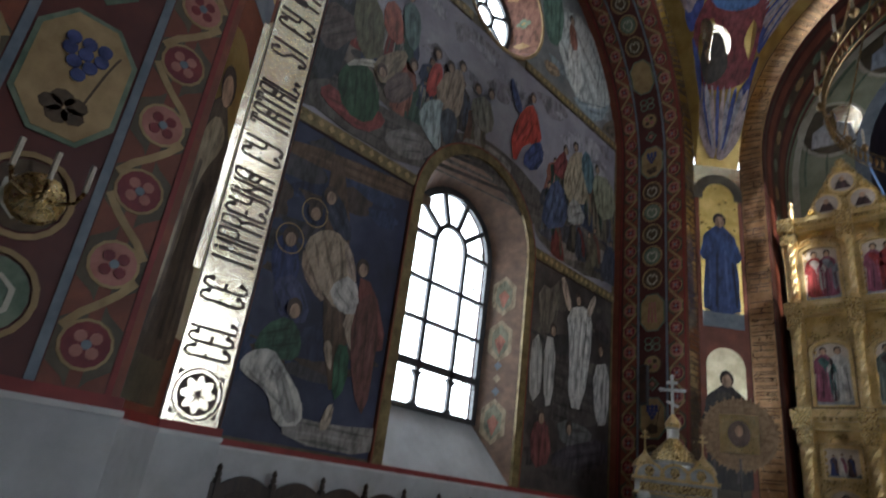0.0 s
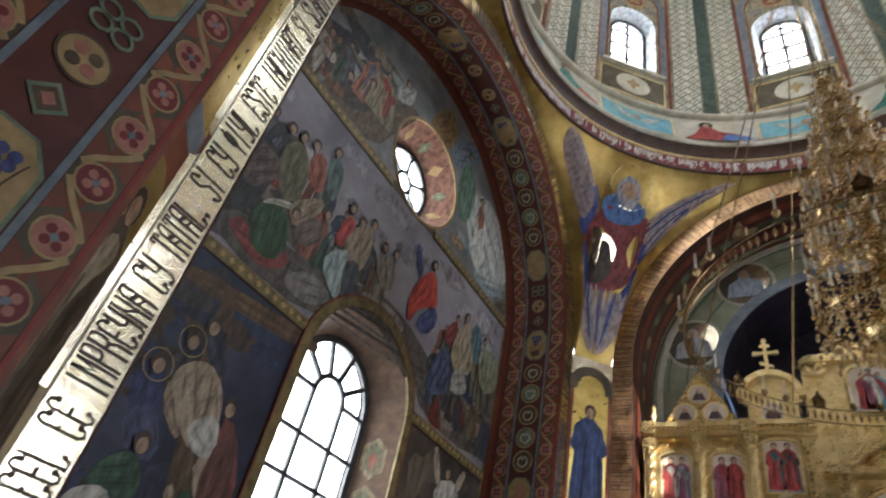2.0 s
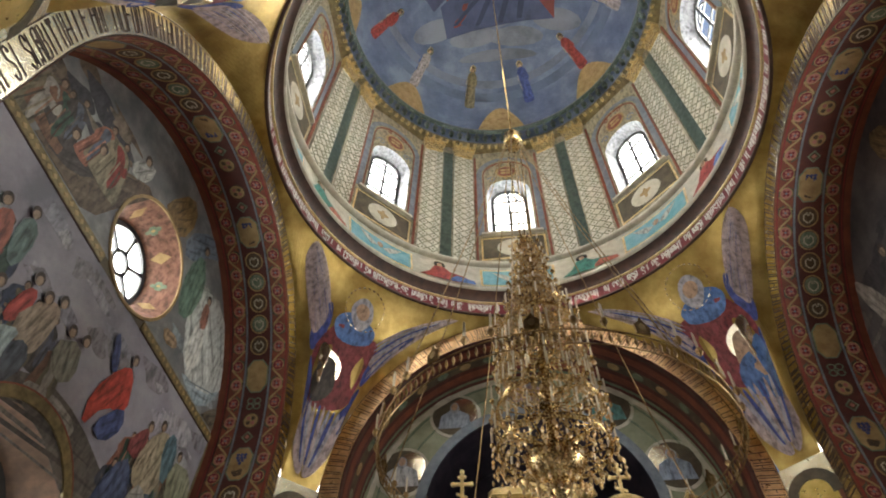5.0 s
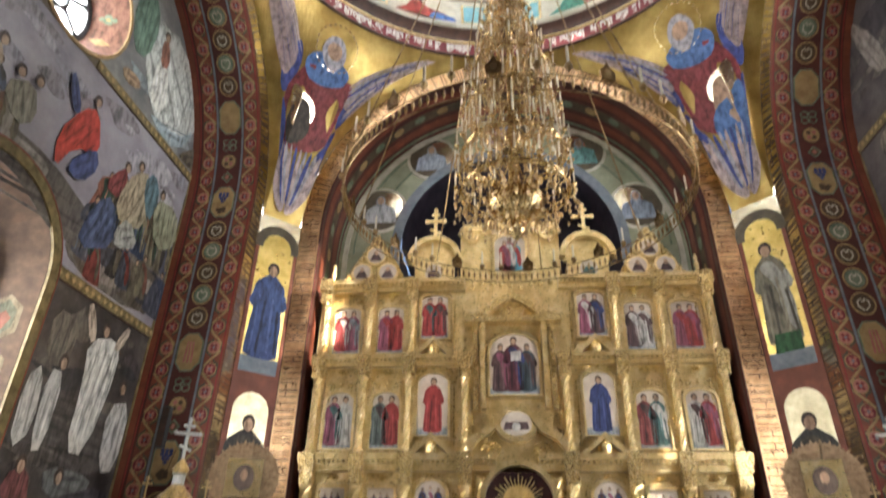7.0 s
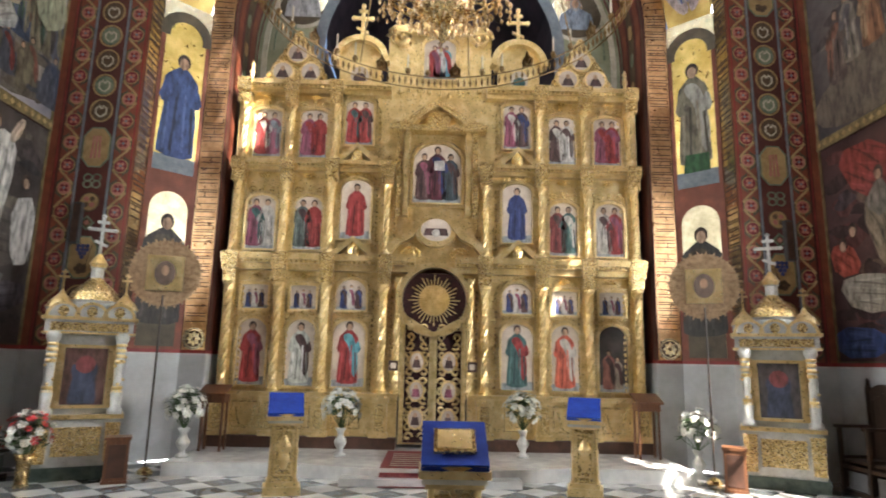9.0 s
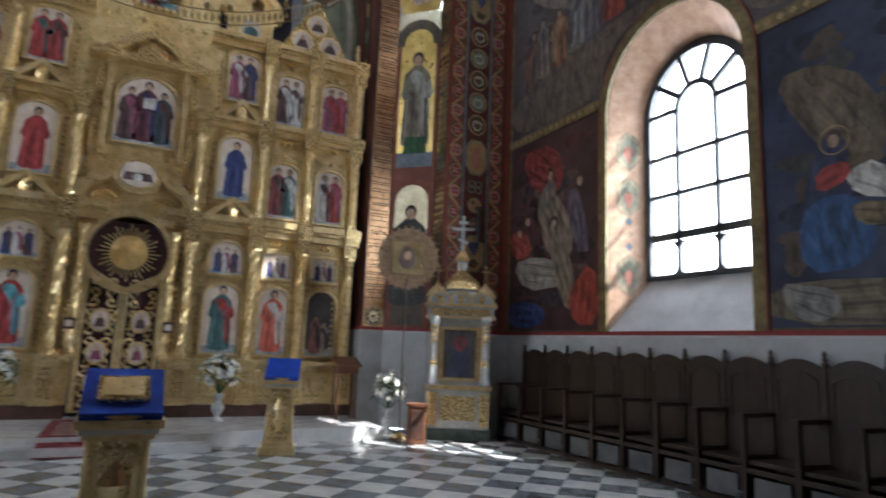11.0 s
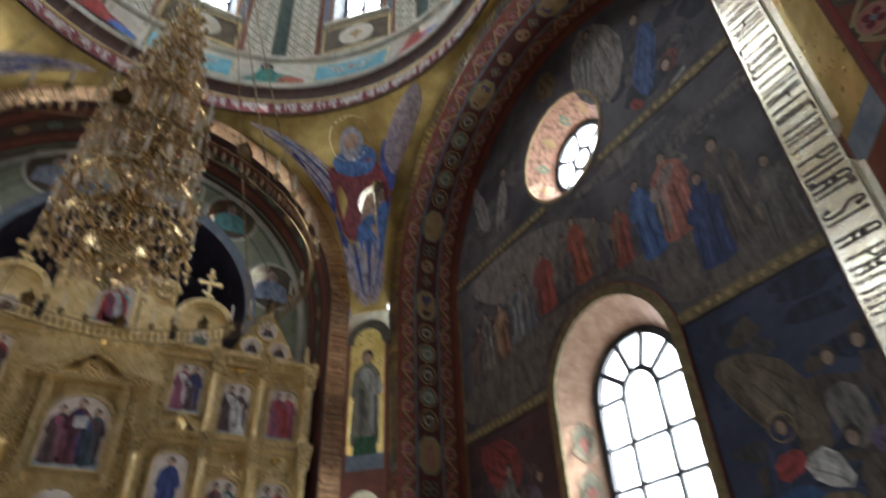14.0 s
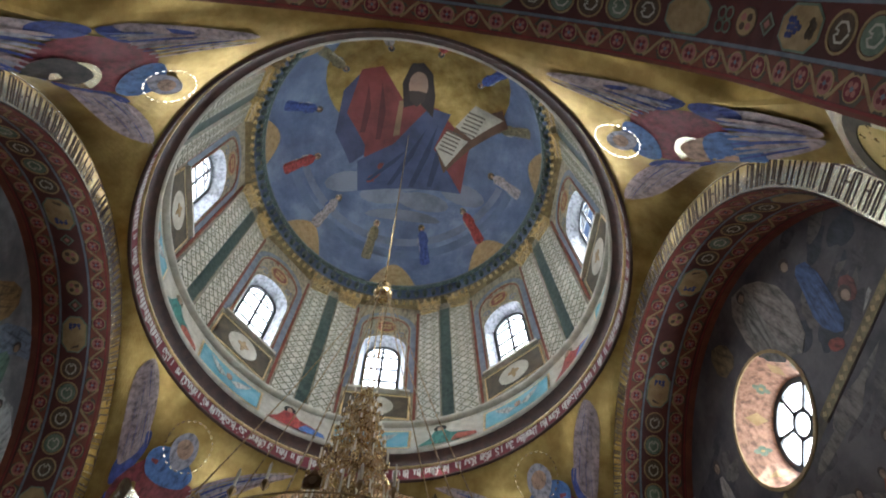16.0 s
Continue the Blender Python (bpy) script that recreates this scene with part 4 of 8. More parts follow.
for j in range(16):
    a0 = j * math.pi / 8
    fr = lambda pts: [(a0 + x / 5.2, y) for x, y in pts]
    if j % 2 == 0:
        b = Build(TEAL, GOLD, paint((0.5, 0.5, 0.45)), paint(SKIN))
        b.sheet(lambda u, v: FR(a0 + (2 * u - 1) * 1.05 / 5.2, 14.2 + 0.9 * v, 0.01), 12, 1, 1)
        b.sheet(lambda u, v: FR(a0 + (2 * u - 1) * 0.98 / 5.2, 14.27 + 0.76 * v, 0.018), 12, 1, 0)
        for e in (-1, 1):
            b.plate(FR, fr([(e * 0.08, 14.55), (e * 0.3, 14.75), (e * 0.7, 14.9), (e * 0.55, 14.68), (e * 0.3, 14.45)]), 0.045, 0.05, 2)
        b.plate(FR, fr(ell((0, 14.66), 0.1, 0.13, 10)), 0.05, 0.054, 3)
        b.part("turquoise_panel", drum)
    else:
        cc = [((0.36, 0.06, 0.05), (0.1, 0.2, 0.5)), ((0.05, 0.2, 0.16), (0.4, 0.1, 0.06)), ((0.12, 0.18, 0.4), (0.4, 0.3, 0.2))][j % 3]
        b = Build(paint(cc[0]), paint(cc[1]), LEAF, paint(SKIN))
        b.plate(FR, fr([(-0.8, 14.15), (0.3, 14.15), (0.75, 14.3), (0.5, 14.5), (0.1, 14.62), (-0.1, 14.85), (-0.35, 14.8), (-0.5, 14.45)]), 0.06, 0.066, 0)
        b.plate(FR, fr([(0.0, 14.16), (0.85, 14.16), (0.8, 14.32), (0.3, 14.5)]), 0.066, 0.07, 1)
        b.plate(FR, fr(ell((-0.2, 14.93), 0.17, 0.17, 14)), 0.05, 0.056, 2)
        b.plate(FR, fr(ell((-0.2, 14.9), 0.08, 0.1, 10)), 0.068, 0.072, 3)
        b.part("painted_shape", drum)

LATTICE = mottled("lattice_paint", (0.13, 0.13, 0.08), (0.22, 0.21, 0.14), 0.6, 0, 4)
RD, Z0, Z1 = 5.3, 15.44, 22.1
HALF = RD * math.tan(math.pi / 16) + 0.002
for j in range(16):
    a0 = j * math.pi / 8
    n = -Vector((math.sin(a0), math.cos(a0), 0))
    P = plane(ring_point(RD, a0, 0), (math.cos(a0), -math.sin(a0), 0), n)
    if j % 2 == 0:
        win = thing("drum_window", "small round-headed drum window with dark bars in a painted surround", "window", "drum windows", "structure")
        b = Build(paint((0.3, 0.26, 0.17)))
        hole = arched(0, 0.74, 17.1, 19.32)
        b.holed(P, [(-HALF, Z0), (HALF, Z0), (HALF, Z1), (-HALF, Z1)], [hole])
        b.part("wall_panel", win)
        inner = arched(0, 0.58, 17.34, 19.28)
        b = Build(paint((0.3, 0.31, 0.33)))
        for i in range(len(hole)):
            k2 = (i + 1) % len(hole)
            b.add([P(*hole[i], 0), P(*hole[k2], 0), P(*inner[k2], -0.42), P(*inner[i], -0.42)], [(0, 1, 2, 3)])
        b.part("splay", win)
        Build(GREYBLUE).strip(P, [(-0.96, 16.95)] + [(-0.96, 20.3)] + arc((0, 20.55), 0.96, math.pi, 0, 12) + [(0.96, 20.3), (0.96, 16.95)], 0.09, 0.0, 0.02).part("surround", win)
        Build(RUST).strip(P, [(-0.82, 17.0)] + [(-0.82, 20.2)] + arc((0, 20.45), 0.82, math.pi, 0, 12) + [(0.82, 20.2), (0.82, 17.0)], 0.022, 0.004, 0.03).part("inner_line", win)
        b = Build(RUST, OCHRE)
        b.plate(P, ell((0, 20.6), 0.38, 0.38, 20), 0.004, 0.02, 1).plate(P, ell((0, 20.6), 0.31, 0.31, 20), 0.004, 0.024, 0)
        for q in range(4):
            t = q * math.pi / 2 + 0.785
            b.plate(P, ell((0.13 * math.cos(t), 20.6 + 0.13 * math.sin(t)), 0.1, 0.07, 10), 0.024, 0.03, 1)
        b.part("medallion", win)
        b = Build(GREYBLUE, RUST)
        for e in (-1, 1):
            b.strip(P, [(e * (0.52 + 0.16 * (1 - q / 14) * math.cos(q * 0.6)), 20.15 + 0.2 * (1 - q / 14) * math.sin(q * 0.6)) for q in range(12)], 0.022, 0.0, 0.012, 0)
            b.strip(P, [(e * (0.3 + 0.14 * (1 - q / 14) * math.cos(q * 0.6)), 21.08 + 0.12 * (1 - q / 14) * math.sin(q * 0.6)) for q in range(12)], 0.02, 0.0, 0.012, 1)
        b.part("painted_scroll", win)
        b = Build(OLIVE, IVORY, GOLD, OCHRE)
        b.plate(P, [(-0.98, 15.7), (0.98, 15.7), (0.98, 16.75), (-0.98, 16.75)], 0.002, 0.012, 2).plate(P, [(-0.92, 15.76), (0.92, 15.76), (0.92, 16.69), (-0.92, 16.69)], 0.004, 0.018, 0)
        b.plate(P, ell((0, 16.22), 0.5, 0.4, 22), 0.01, 0.026, 1).plate(P, ell((0, 16.22), 0.07, 0.22, 10), 0.02, 0.032, 3).plate(P, ell((0, 16.25), 0.2, 0.08, 10), 0.02, 0.034, 3)
        b.part("apron_panel", win)
        Build(IVORY).box((0, 0, 0), (1.9, 0.14, 0.09), rot=Euler((0, 0, -a0)).to_matrix()).part("window_sill", win).matrix_basis = Matrix.Translation(P(0, 16.9, 0.05))
        Build(IRON).strip(P, arched(0, 0.55, 17.37, 19.28), 0.05, -0.42, -0.36, closed=True).part("outer_frame", win)
        bars(P, [(0, 17.34), (0, 19.85)], 0.042, -0.42, -0.37, "mullion", win)
        for z in (17.95, 18.6, 19.25):
            bars(P, [(-0.58, z), (0.58, z)], 0.032, -0.42, -0.37, "cross_bar", win)
        bars(P, arc((0, 19.28), 0.3, 0, math.pi, 8), 0.03, -0.42, -0.37, "inner_arch", win)
        pane = Build(GLASS).plate(P, arched(0, 0.57, 17.35, 19.28), -0.41, -0.405).part("pane", win)
        pane.visible_shadow = False
        Build(MAROON).holed(P, [(-1.3, 16), (1.3, 16), (1.3, 21.5), (-1.3, 21.5)], [arched(0, 0.58, 17.34, 19.28)], -0.44).part("outer_skin", win)
        lamp("daylight", P(0, 18.65, -0.52), n, 1.5, 3.0, 105)
        if j not in (4, 6):
            back = Build(HAZE).add([P(-2, 16, -1.6), P(2, 16, -1.6), P(2, 26, -1.6), P(-2, 26, -1.6)], [(0, 1, 2, 3)]).part("backdrop")
            tagged(back, "bright hazy daylight outside the drum windows", "backdrop", kind="structure")
    else:
        Build(paint((0.3, 0.26, 0.18))).add([P(-HALF, Z0), P(HALF, Z0), P(HALF, Z1), P(-HALF, Z1)], [(0, 1, 2, 3)]).part("wall_panel", drum)
        Build(DKGREEN).plate(P, [(-0.17, Z0), (0.17, Z0), (0.17, 21.6), (-0.17, 21.6)], 0.0, 0.02).part("green_strip", drum)
        for e in (-1, 1):
            Build(RUST).plate(P, [(e * 1.0 - 0.04, Z0), (e * 1.0 + 0.04, Z0), (e * 1.0 + 0.04, 21.7), (e * 1.0 - 0.04, 21.7)], 0.0, 0.03).part("brown_line", drum)
            pil = thing("pilaster", "ivory pilaster with a raised diamond lattice and gilt capital", "pilaster", "drum pilasters", "structure")
            c = e * 0.56
            Build(IVORY).plate(P, [(c - 0.33, Z0), (c + 0.33, Z0), (c + 0.33, 21.4), (c - 0.33, 21.4)], 0.0, 0.09).part("shaft", pil)
            b = Build(LATTICE)
            for row in range(19):
                for col in (-0.165, 0.165):
                    z = Z0 + 0.2 + row * 0.31
                    x = c + col + (0 if row % 2 else 0)
                    b.strip(P, [(x - 0.15, z), (x, z + 0.145), (x + 0.15, z), (x, z - 0.145)], 0.02, 0.09, 0.1, closed=True)
                    b.plate(P, ell((x, z), 0.03, 0.04, 6), 0.09, 0.098)
            b.part("lattice", pil)
            Build(GOLD_FINE).plate(P, [(c - 0.3, 21.4), (c + 0.3, 21.4), (c + 0.4, 21.95), (c - 0.4, 21.95)], 0.0, 0.17).plate(P, [(c - 0.42, 21.95), (c + 0.42, 21.95), (c + 0.42, 22.08), (c - 0.42, 22.08)], 0.0, 0.22).part("capital", pil)

gallery = thing("dome_gallery", "gilt cornice with a dark green balustrade at the foot of the dome", "balustrade", kind="structure")
revolve("cornice", [(5.42, 22.05), (5.2, 22.1), (5.12, 22.22), (5.08, 22.26), (5.08, 22.36), (5.2, 22.38)], DULLGOLD, gallery)
revolve("top_rail", [(5.0, 22.92), (4.86, 22.92), (4.86, 23.04), (5.0, 23.04), (5.0, 22.92)], DKGREEN, gallery)
b = Build(GOLD_FINE)
for i in range(120):
    b.box(ring_point(5.05, i * math.pi / 60, 22.04), (0.1, 0.12, 0.12), rot=Euler((0, 0, -i * math.pi / 60)).to_matrix())
tagged(b.part("dentil_course", gallery), kind="stuff")
bal = Build(DKGREEN)
bal.lathe([(0.07, 0), (0.06, 0.06), (0.11, 0.22), (0.035, 0.38), (0.03, 0.46), (0.05, 0.56)], n=6)
bal_mesh = bal.data("baluster", True)
for i in range(96):
    ob = new("baluster", bal_mesh)
    ob.parent = gallery
    ob.matrix_basis = Matrix.Translation(ring_point(4.97, i * math.pi / 48, 22.37))

DR, DZ, DHT = 5.25, 22.4, 5.0
dome = thing("dome", "blue painted dome with a large central painting on gold", "dome", kind="structure")
SKYB = mottled("dome_blue_paint", (0.09, 0.12, 0.2), (0.22, 0.28, 0.38), 0.6, 0, 0.6, c=(0.14, 0.18, 0.28))
revolve("shell", [(DR * math.cos(t), DZ + DHT * math.sin(t)) for t in np.linspace(0, math.pi / 2 - 0.005, 22)], SKYB, dome)


def on_dome(u, v, w=0.0):
    """u to the south, v to the west, on the inside of the dome."""
    r = min(math.hypot(u, v), DR - 0.01)
    k = r / (math.hypot(u, v) or 1)
    z = DZ + DHT * math.sqrt(1 - (r / DR) ** 2)
    p = Vector((u * k, YC - v * k, z))
    return p + (Vector((0, YC, DZ)) - p).normalized() * w


def dome_patch(name, pts, mat, w):
    pts = [Vector((*p, 0)) for p in pts]
    fine = []
    for i in range(len(pts)):
        fine += [pts[i].lerp(pts[(i + 1) % len(pts)], q / 4) for q in range(4)]
    c = sum(fine, Vector()) / len(fine)
    n, rings, vs, fs = len(fine), 5, [], []
    for j in range(1, rings + 1):
        vs += [on_dome(*(c.lerp(p, j / rings))[:2], w) for p in fine]
    vs.append(on_dome(c.x, c.y, w))
    for j in range(rings - 1):
        fs += [(j * n + i, j * n + (i + 1) % n, (j + 1) * n + (i + 1) % n, (j + 1) * n + i) for i in range(n)]
    fs += [(rings * n, i, (i + 1) % n) for i in range(n)]
    Build(mat).add(vs, fs).part(name, dome)


def broad(col):
    """Large painted forms high in the dome, with slow changes of tone."""
    return mottled("dome_paint", tuple(v * 0.6 for v in col), tuple(v * 1.2 + 0.005 for v in col), 0.55, 0, 0.55, c=col)


BX = lambda pts, k=1.32: [(0.2 + (x - 0.2) * k, 2.5 + (y - 2.5) * k) for x, y in pts]
dome_patch("gold_ground", ell((0.2, 2.1), 3.5, 2.75, 32), GOLD_OLD, 0.02)
for cx, cy, rx, ry, cc in ((-2.3, -2.0, 0.9, 0.4, 0.3), (-0.8, -2.5, 1.0, 0.35, 0.34), (0.9, -2.6, 1.1, 0.35, 0.3), (2.5, -2.0, 0.9, 0.4, 0.26), (0.1, -3.2, 1.6, 0.2, 0.24)):
    dome_patch("painted_cloud", ell((cx, cy), rx, ry, 14), broad((0.08 + cc * 0.42, 0.09 + cc * 0.46, 0.12 + cc * 0.5)), 0.035)
dome_patch("painted_cloud", [(-1.9, -1.35), (-0.6, -1.1), (0.6, -1.15), (2.0, -1.3), (1.2, -2.0), (0.2, -2.3), (-1.0, -2.1)], broad((0.2, 0.23, 0.3)), 0.03)
for r_, m_ in ((4.0, broad((0.17, 0.2, 0.26))), (4.35, broad((0.12, 0.16, 0.24)))):
    b = Build(m_)
    b.sheet(lambda u, v: on_dome((r_ + v * 0.22) * math.sin((0.3 + 0.4 * u) * 2 * math.pi), (r_ + v * 0.22) * math.cos((0.3 + 0.4 * u) * 2 * math.pi), 0.03), 40, 1)
    b.part("painted_cloud_ring", dome)
dome_patch("painted_mantle", BX([(-2.0, 1.9), (-1.5, 2.5), (-1.1, 2.4), (-0.9, 0.2), (-1.7, -0.4), (-2.2, 0.6)]), broad((0.06, 0.07, 0.14)), 0.04)
dome_patch("painted_robe", BX([(-1.9, 1.2), (-1.5, 2.6), (-0.9, 2.75), (-0.2, 1.7), (0.9, 1.6), (2.0, 0.6), (1.9, -0.9), (-1.3, -1.0), (-1.3, 0.2)]), broad((0.2, 0.04, 0.035)), 0.06)
dome_patch("painted_drape", BX([(-1.5, -0.3), (-0.4, 0.3), (0.6, 1.6), (1.3, 1.5), (0.9, 0.3), (1.9, -0.9), (-1.4, -1.2)]), broad((0.06, 0.08, 0.16)), 0.08)
dome_patch("gilt_disc", ell((0.2, 2.35), 1.2, 1.2, 20), GOLD_OLD, 0.05)
dome_patch("painted_shape", BX([(-0.2, 1.5), (-0.3, 2.3), (-0.05, 2.95), (0.3, 3.0), (0.6, 2.7), (0.75, 2.0), (0.75, 1.3), (0.3, 1.7)]), broad((0.035, 0.022, 0.018)), 0.09)
dome_patch("painted_shape", ell((0.2, 2.2), 0.4, 0.6, 14), broad((0.34, 0.22, 0.15)), 0.11)
dome_patch("painted_shape", [(-0.16, 1.95), (0.2, 2.0), (0.56, 1.95), (0.5, 1.55), (0.2, 1.3), (-0.1, 1.55)], broad((0.05, 0.032, 0.026)), 0.13)
dome_patch("painted_drape", BX([(-0.35, 1.7), (-0.2, 1.75), (-0.25, 0.6), (-0.45, 0.55)]), broad((0.26, 0.17, 0.08)), 0.085)
for fx, fy, gx, gy in ((-1.2, -0.9, 0.2, 0.3), (-0.5, -1.0, 0.6, 0.9), (0.2, -1.0, 0.95, 1.1), (0.8, -0.9, 1.05, 0.6), (-1.5, 0.6, -1.3, 2.2), (-1.0, 0.4, -0.9, 2.3)):
    dome_patch("painted_fold", BX([(fx, fy), (fx + 0.16, fy), ((fx + gx) / 2 + 0.2, (fy + gy) / 2), (gx, gy), ((fx + gx) / 2, (fy + gy) / 2)]), broad((0.03, 0.04, 0.09)) if fy < 0 else broad((0.11, 0.022, 0.02)), 0.1)
dome_patch("painted_book", BX([(1.0, 0.2), (1.55, 1.2), (2.75, 2.0), (3.0, 1.5), (2.1, 0.6), (1.3, -0.4)]), broad((0.12, 0.06, 0.03)), 0.1)
dome_patch("painted_page", BX([(0.95, 0.35), (1.25, 0.95), (1.95, 0.75), (1.35, -0.2)]), broad((0.5, 0.46, 0.36)), 0.12)
dome_patch("painted_page", BX([(1.5, 1.15), (2.0, 1.95), (2.85, 1.7), (2.05, 0.85)]), broad((0.5, 0.46, 0.36)), 0.12)
for q in range(6):
    for (cx, cy), (dx, dy) in (((1.15, 0.65), (0.5, -0.12)), ((1.75, 1.35), (0.5, -0.1))):
        o = (cx + (q - 2.5) * 0.02 - (q - 2.5) * 0.06, cy - (q - 2.5) * 0.13)
        dome_patch("painted_line", BX([o, (o[0] + dx, o[1] + dy), (o[0] + dx, o[1] + dy + 0.05), (o[0], o[1] + 0.05)]), broad((0.1, 0.08, 0.06)), 0.14)
rnd = random.Random(9)
for q in range(12):
    t = q * math.pi / 6 + 0.26
    D = lambda u, v, w=0.0, t=t: on_dome((4.75 - v) * math.sin(t) + u * math.cos(t), (4.75 - v) * math.cos(t) - u * math.sin(t), w + 0.05)
    cols = [((0.3, 0.05, 0.04), (0.35, 0.3, 0.25)), ((0.05, 0.08, 0.25), (0.3, 0.3, 0.33)), ((0.18, 0.15, 0.08), (0.35, 0.32, 0.28)), ((0.35, 0.3, 0.28), (0.1, 0.15, 0.3))][q % 4]
    figure(D, 0.0, 0.0, 1.15, *cols, wide=0.36, parent=dome)
for q in range(8):
    t = q * math.pi / 4
    D = lambda u, v, w=0.0, t=t: on_dome((5.18 - v * 0.45) * math.sin(t + u / 4.9), (5.18 - v * 0.45) * math.cos(t + u / 4.9), w + 0.03)
    b = Build(OCHRE, RUST)
    b.plate(D, [(-0.85, 0.0)] + [(-0.85 + 0.17 * i, 1.0 * math.sin(math.pi * (i + 0.6) / 11.2)) for i in range(11)] + [(0.85, 0.0)], 0, 0.01, 0)
    b.plate(D, [(-0.7, 0.05)] + [(-0.7 + 0.14 * i, 0.8 * math.sin(math.pi * (i + 0.6) / 11.2)) for i in range(11)] + [(0.7, 0.05)], 0.01, 0.02, 1)
    b.part("painted_arch", dome)

# ---- sanctuary behind the iconostasis ----
EW = plane((0, 13.0, 0), (1, 0, 0), (0, -1, 0))
apse = thing("wall_east", "pale sage painted wall with a wide dark arch opening and round medallions", "wall", kind="structure")
Build(SAGE_PALE).holed(EW, [(-A - 0.1, 0), (A + 0.1, 0), (A + 0.1, ZTOP), (-A - 0.1, ZTOP)], [arched(0, 2.6, 0.3, 8.7, 24)]).part("wall_face", apse)
Build(GREYBLUE).strip(EW, [(-2.72, 4), (-2.72, 8.7)] + arc((0, 8.7), 2.72, math.pi, 0, 24) + [(2.72, 8.7), (2.72, 4)], 0.12, 0.0, 0.05).part("inner_arch_moulding", apse)
Build(IVORY).strip(EW, [(-3.95, 4), (-3.95, 8.5)] + arc((0, 8.5), 3.95, math.pi, 0, 24) + [(3.95, 8.5), (3.95, 4)], 0.06, 0.0, 0.03).part("outer_line", apse)
Build(SAGE).strip(EW, arc((0, 8.6), 3.35, math.pi, 0, 40), 0.02, 0.0, 0.02).strip(EW, arc((0, 8.6), 3.75, math.pi, 0, 40), 0.02, 0.0, 0.02).part("fine_line", apse)
# dark violet sheets line and close the opening
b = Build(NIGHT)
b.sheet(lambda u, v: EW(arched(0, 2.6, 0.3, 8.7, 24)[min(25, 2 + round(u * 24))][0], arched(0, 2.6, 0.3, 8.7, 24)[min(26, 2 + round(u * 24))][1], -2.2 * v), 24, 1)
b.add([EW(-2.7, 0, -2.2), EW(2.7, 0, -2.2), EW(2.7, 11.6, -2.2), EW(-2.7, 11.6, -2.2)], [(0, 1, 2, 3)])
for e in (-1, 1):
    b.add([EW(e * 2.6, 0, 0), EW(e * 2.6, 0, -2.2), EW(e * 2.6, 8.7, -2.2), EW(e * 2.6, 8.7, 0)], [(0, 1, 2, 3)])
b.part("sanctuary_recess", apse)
for x, z, c1 in ((-3.15, 9.82, (0.4, 0.4, 0.42)), (3.12, 9.7, (0.25, 0.3, 0.4)), (-1.9, 11.35, (0.3, 0.34, 0.42)), (1.9, 11.35, (0.1, 0.25, 0.25)), (0, 12.05, (0.3, 0.2, 0.2))):
    b = Build(IVORY, OLIVE, LEAF, paint(c1), paint(SKIN), paint((0.3, 0.3, 0.32)))
    b.plate(EW, ell((x, z), 0.66, 0.66, 24), 0.0, 0.02, 0).plate(EW, ell((x, z), 0.58, 0.58, 24), 0.02, 0.026, 1)
    b.plate(EW, ell((x + (0.2 if x < 0 else -0.2), z + 0.1), 0.36, 0.42, 18), 0.026, 0.03, 2)
    b.plate(EW, [(x - 0.42, z - 0.38), (x + 0.42, z - 0.38), (x + 0.34, z + 0.02), (x + 0.08, z + 0.16), (x - 0.12, z + 0.16), (x - 0.36, z)], 0.03, 0.034, 3)
    b.plate(EW, ell((x - 0.02, z + 0.24), 0.12, 0.16, 12), 0.034, 0.038, 5).plate(EW, ell((x - 0.02, z + 0.26), 0.085, 0.11, 12), 0.038, 0.042, 4)
    b.part("round_medallion", apse)

# ---- nave behind camera: unseen added walls close the place, dark red for gold reflections ----
nave = thing("wall_west", "plain dark red walls closing the unseen nave behind", "wall", kind="structure")
yw = YC - H - DEPTH
for e in (-1, 1):
    Build(NAVE).add([(e * 5.4, yw, 0), (e * 5.4, -9, 0), (e * 5.4, -9, 12.8), (e * 5.4, yw, 12.8)], [(0, 1, 2, 3)]).part("side_wall", nave)
WP = plane((0, yw, 0), (1, 0, 0), (0, -1, 0))
Build(MAROON).holed(WP, [(-5.4, 0), (5.4, 0), (5.4, 12.8), (-5.4, 12.8)], [[(-A, 0.002), (A, 0.002)] + arc((0, ZS), A, 0, math.pi, 32)]).part("arch_wall", nave)
Build(NAVE).add([(-5.4, -9, 0), (5.4, -9, 0), (5.4, -9, 12.8), (-5.4, -9, 12.8)], [(0, 1, 2, 3)]).part("end_wall", nave)
Build(NAVE).add([(-5.4, yw, 12.8), (5.4, yw, 12.8), (5.4, -9, 12.8), (-5.4, -9, 12.8)], [(0, 1, 2, 3)]).part("nave_vault", nave)


# ---- murals on the side walls ----
def mural(P, name, label, loop, bg, holes=()):
    m = thing(name, label, "mural", "wall paintings", at=None)
    Build(bg).holed(P, loop, list(holes), 0.006).part("painted_ground", m)
    return m


def cornice(P, u0, u1, z, h, parent):
    Build(DULLGOLD).plate(P, [(u0, z), (u1, z), (u1, z + h), (u0, z + h)], 0.0, 0.03).part("gilt_moulding", parent)
    # dark strip drawn below the moulding as its shadow
    Build(LETTER).plate(P, [(u0, z - 0.02), (u1, z - 0.02), (u1, z), (u0, z)], 0.0, 0.02).part("shadow_line", parent)
    b = Build(OCHRE)
    n = round((u1 - u0) / 0.16)
    for i in range(n):
        c = u0 + (i + 0.5) * (u1 - u0) / n
        b.plate(P, [(c - 0.05, z + h / 2), (c, z + h * 0.8), (c + 0.05, z + h / 2), (c, z + h * 0.2)], 0.03, 0.036)
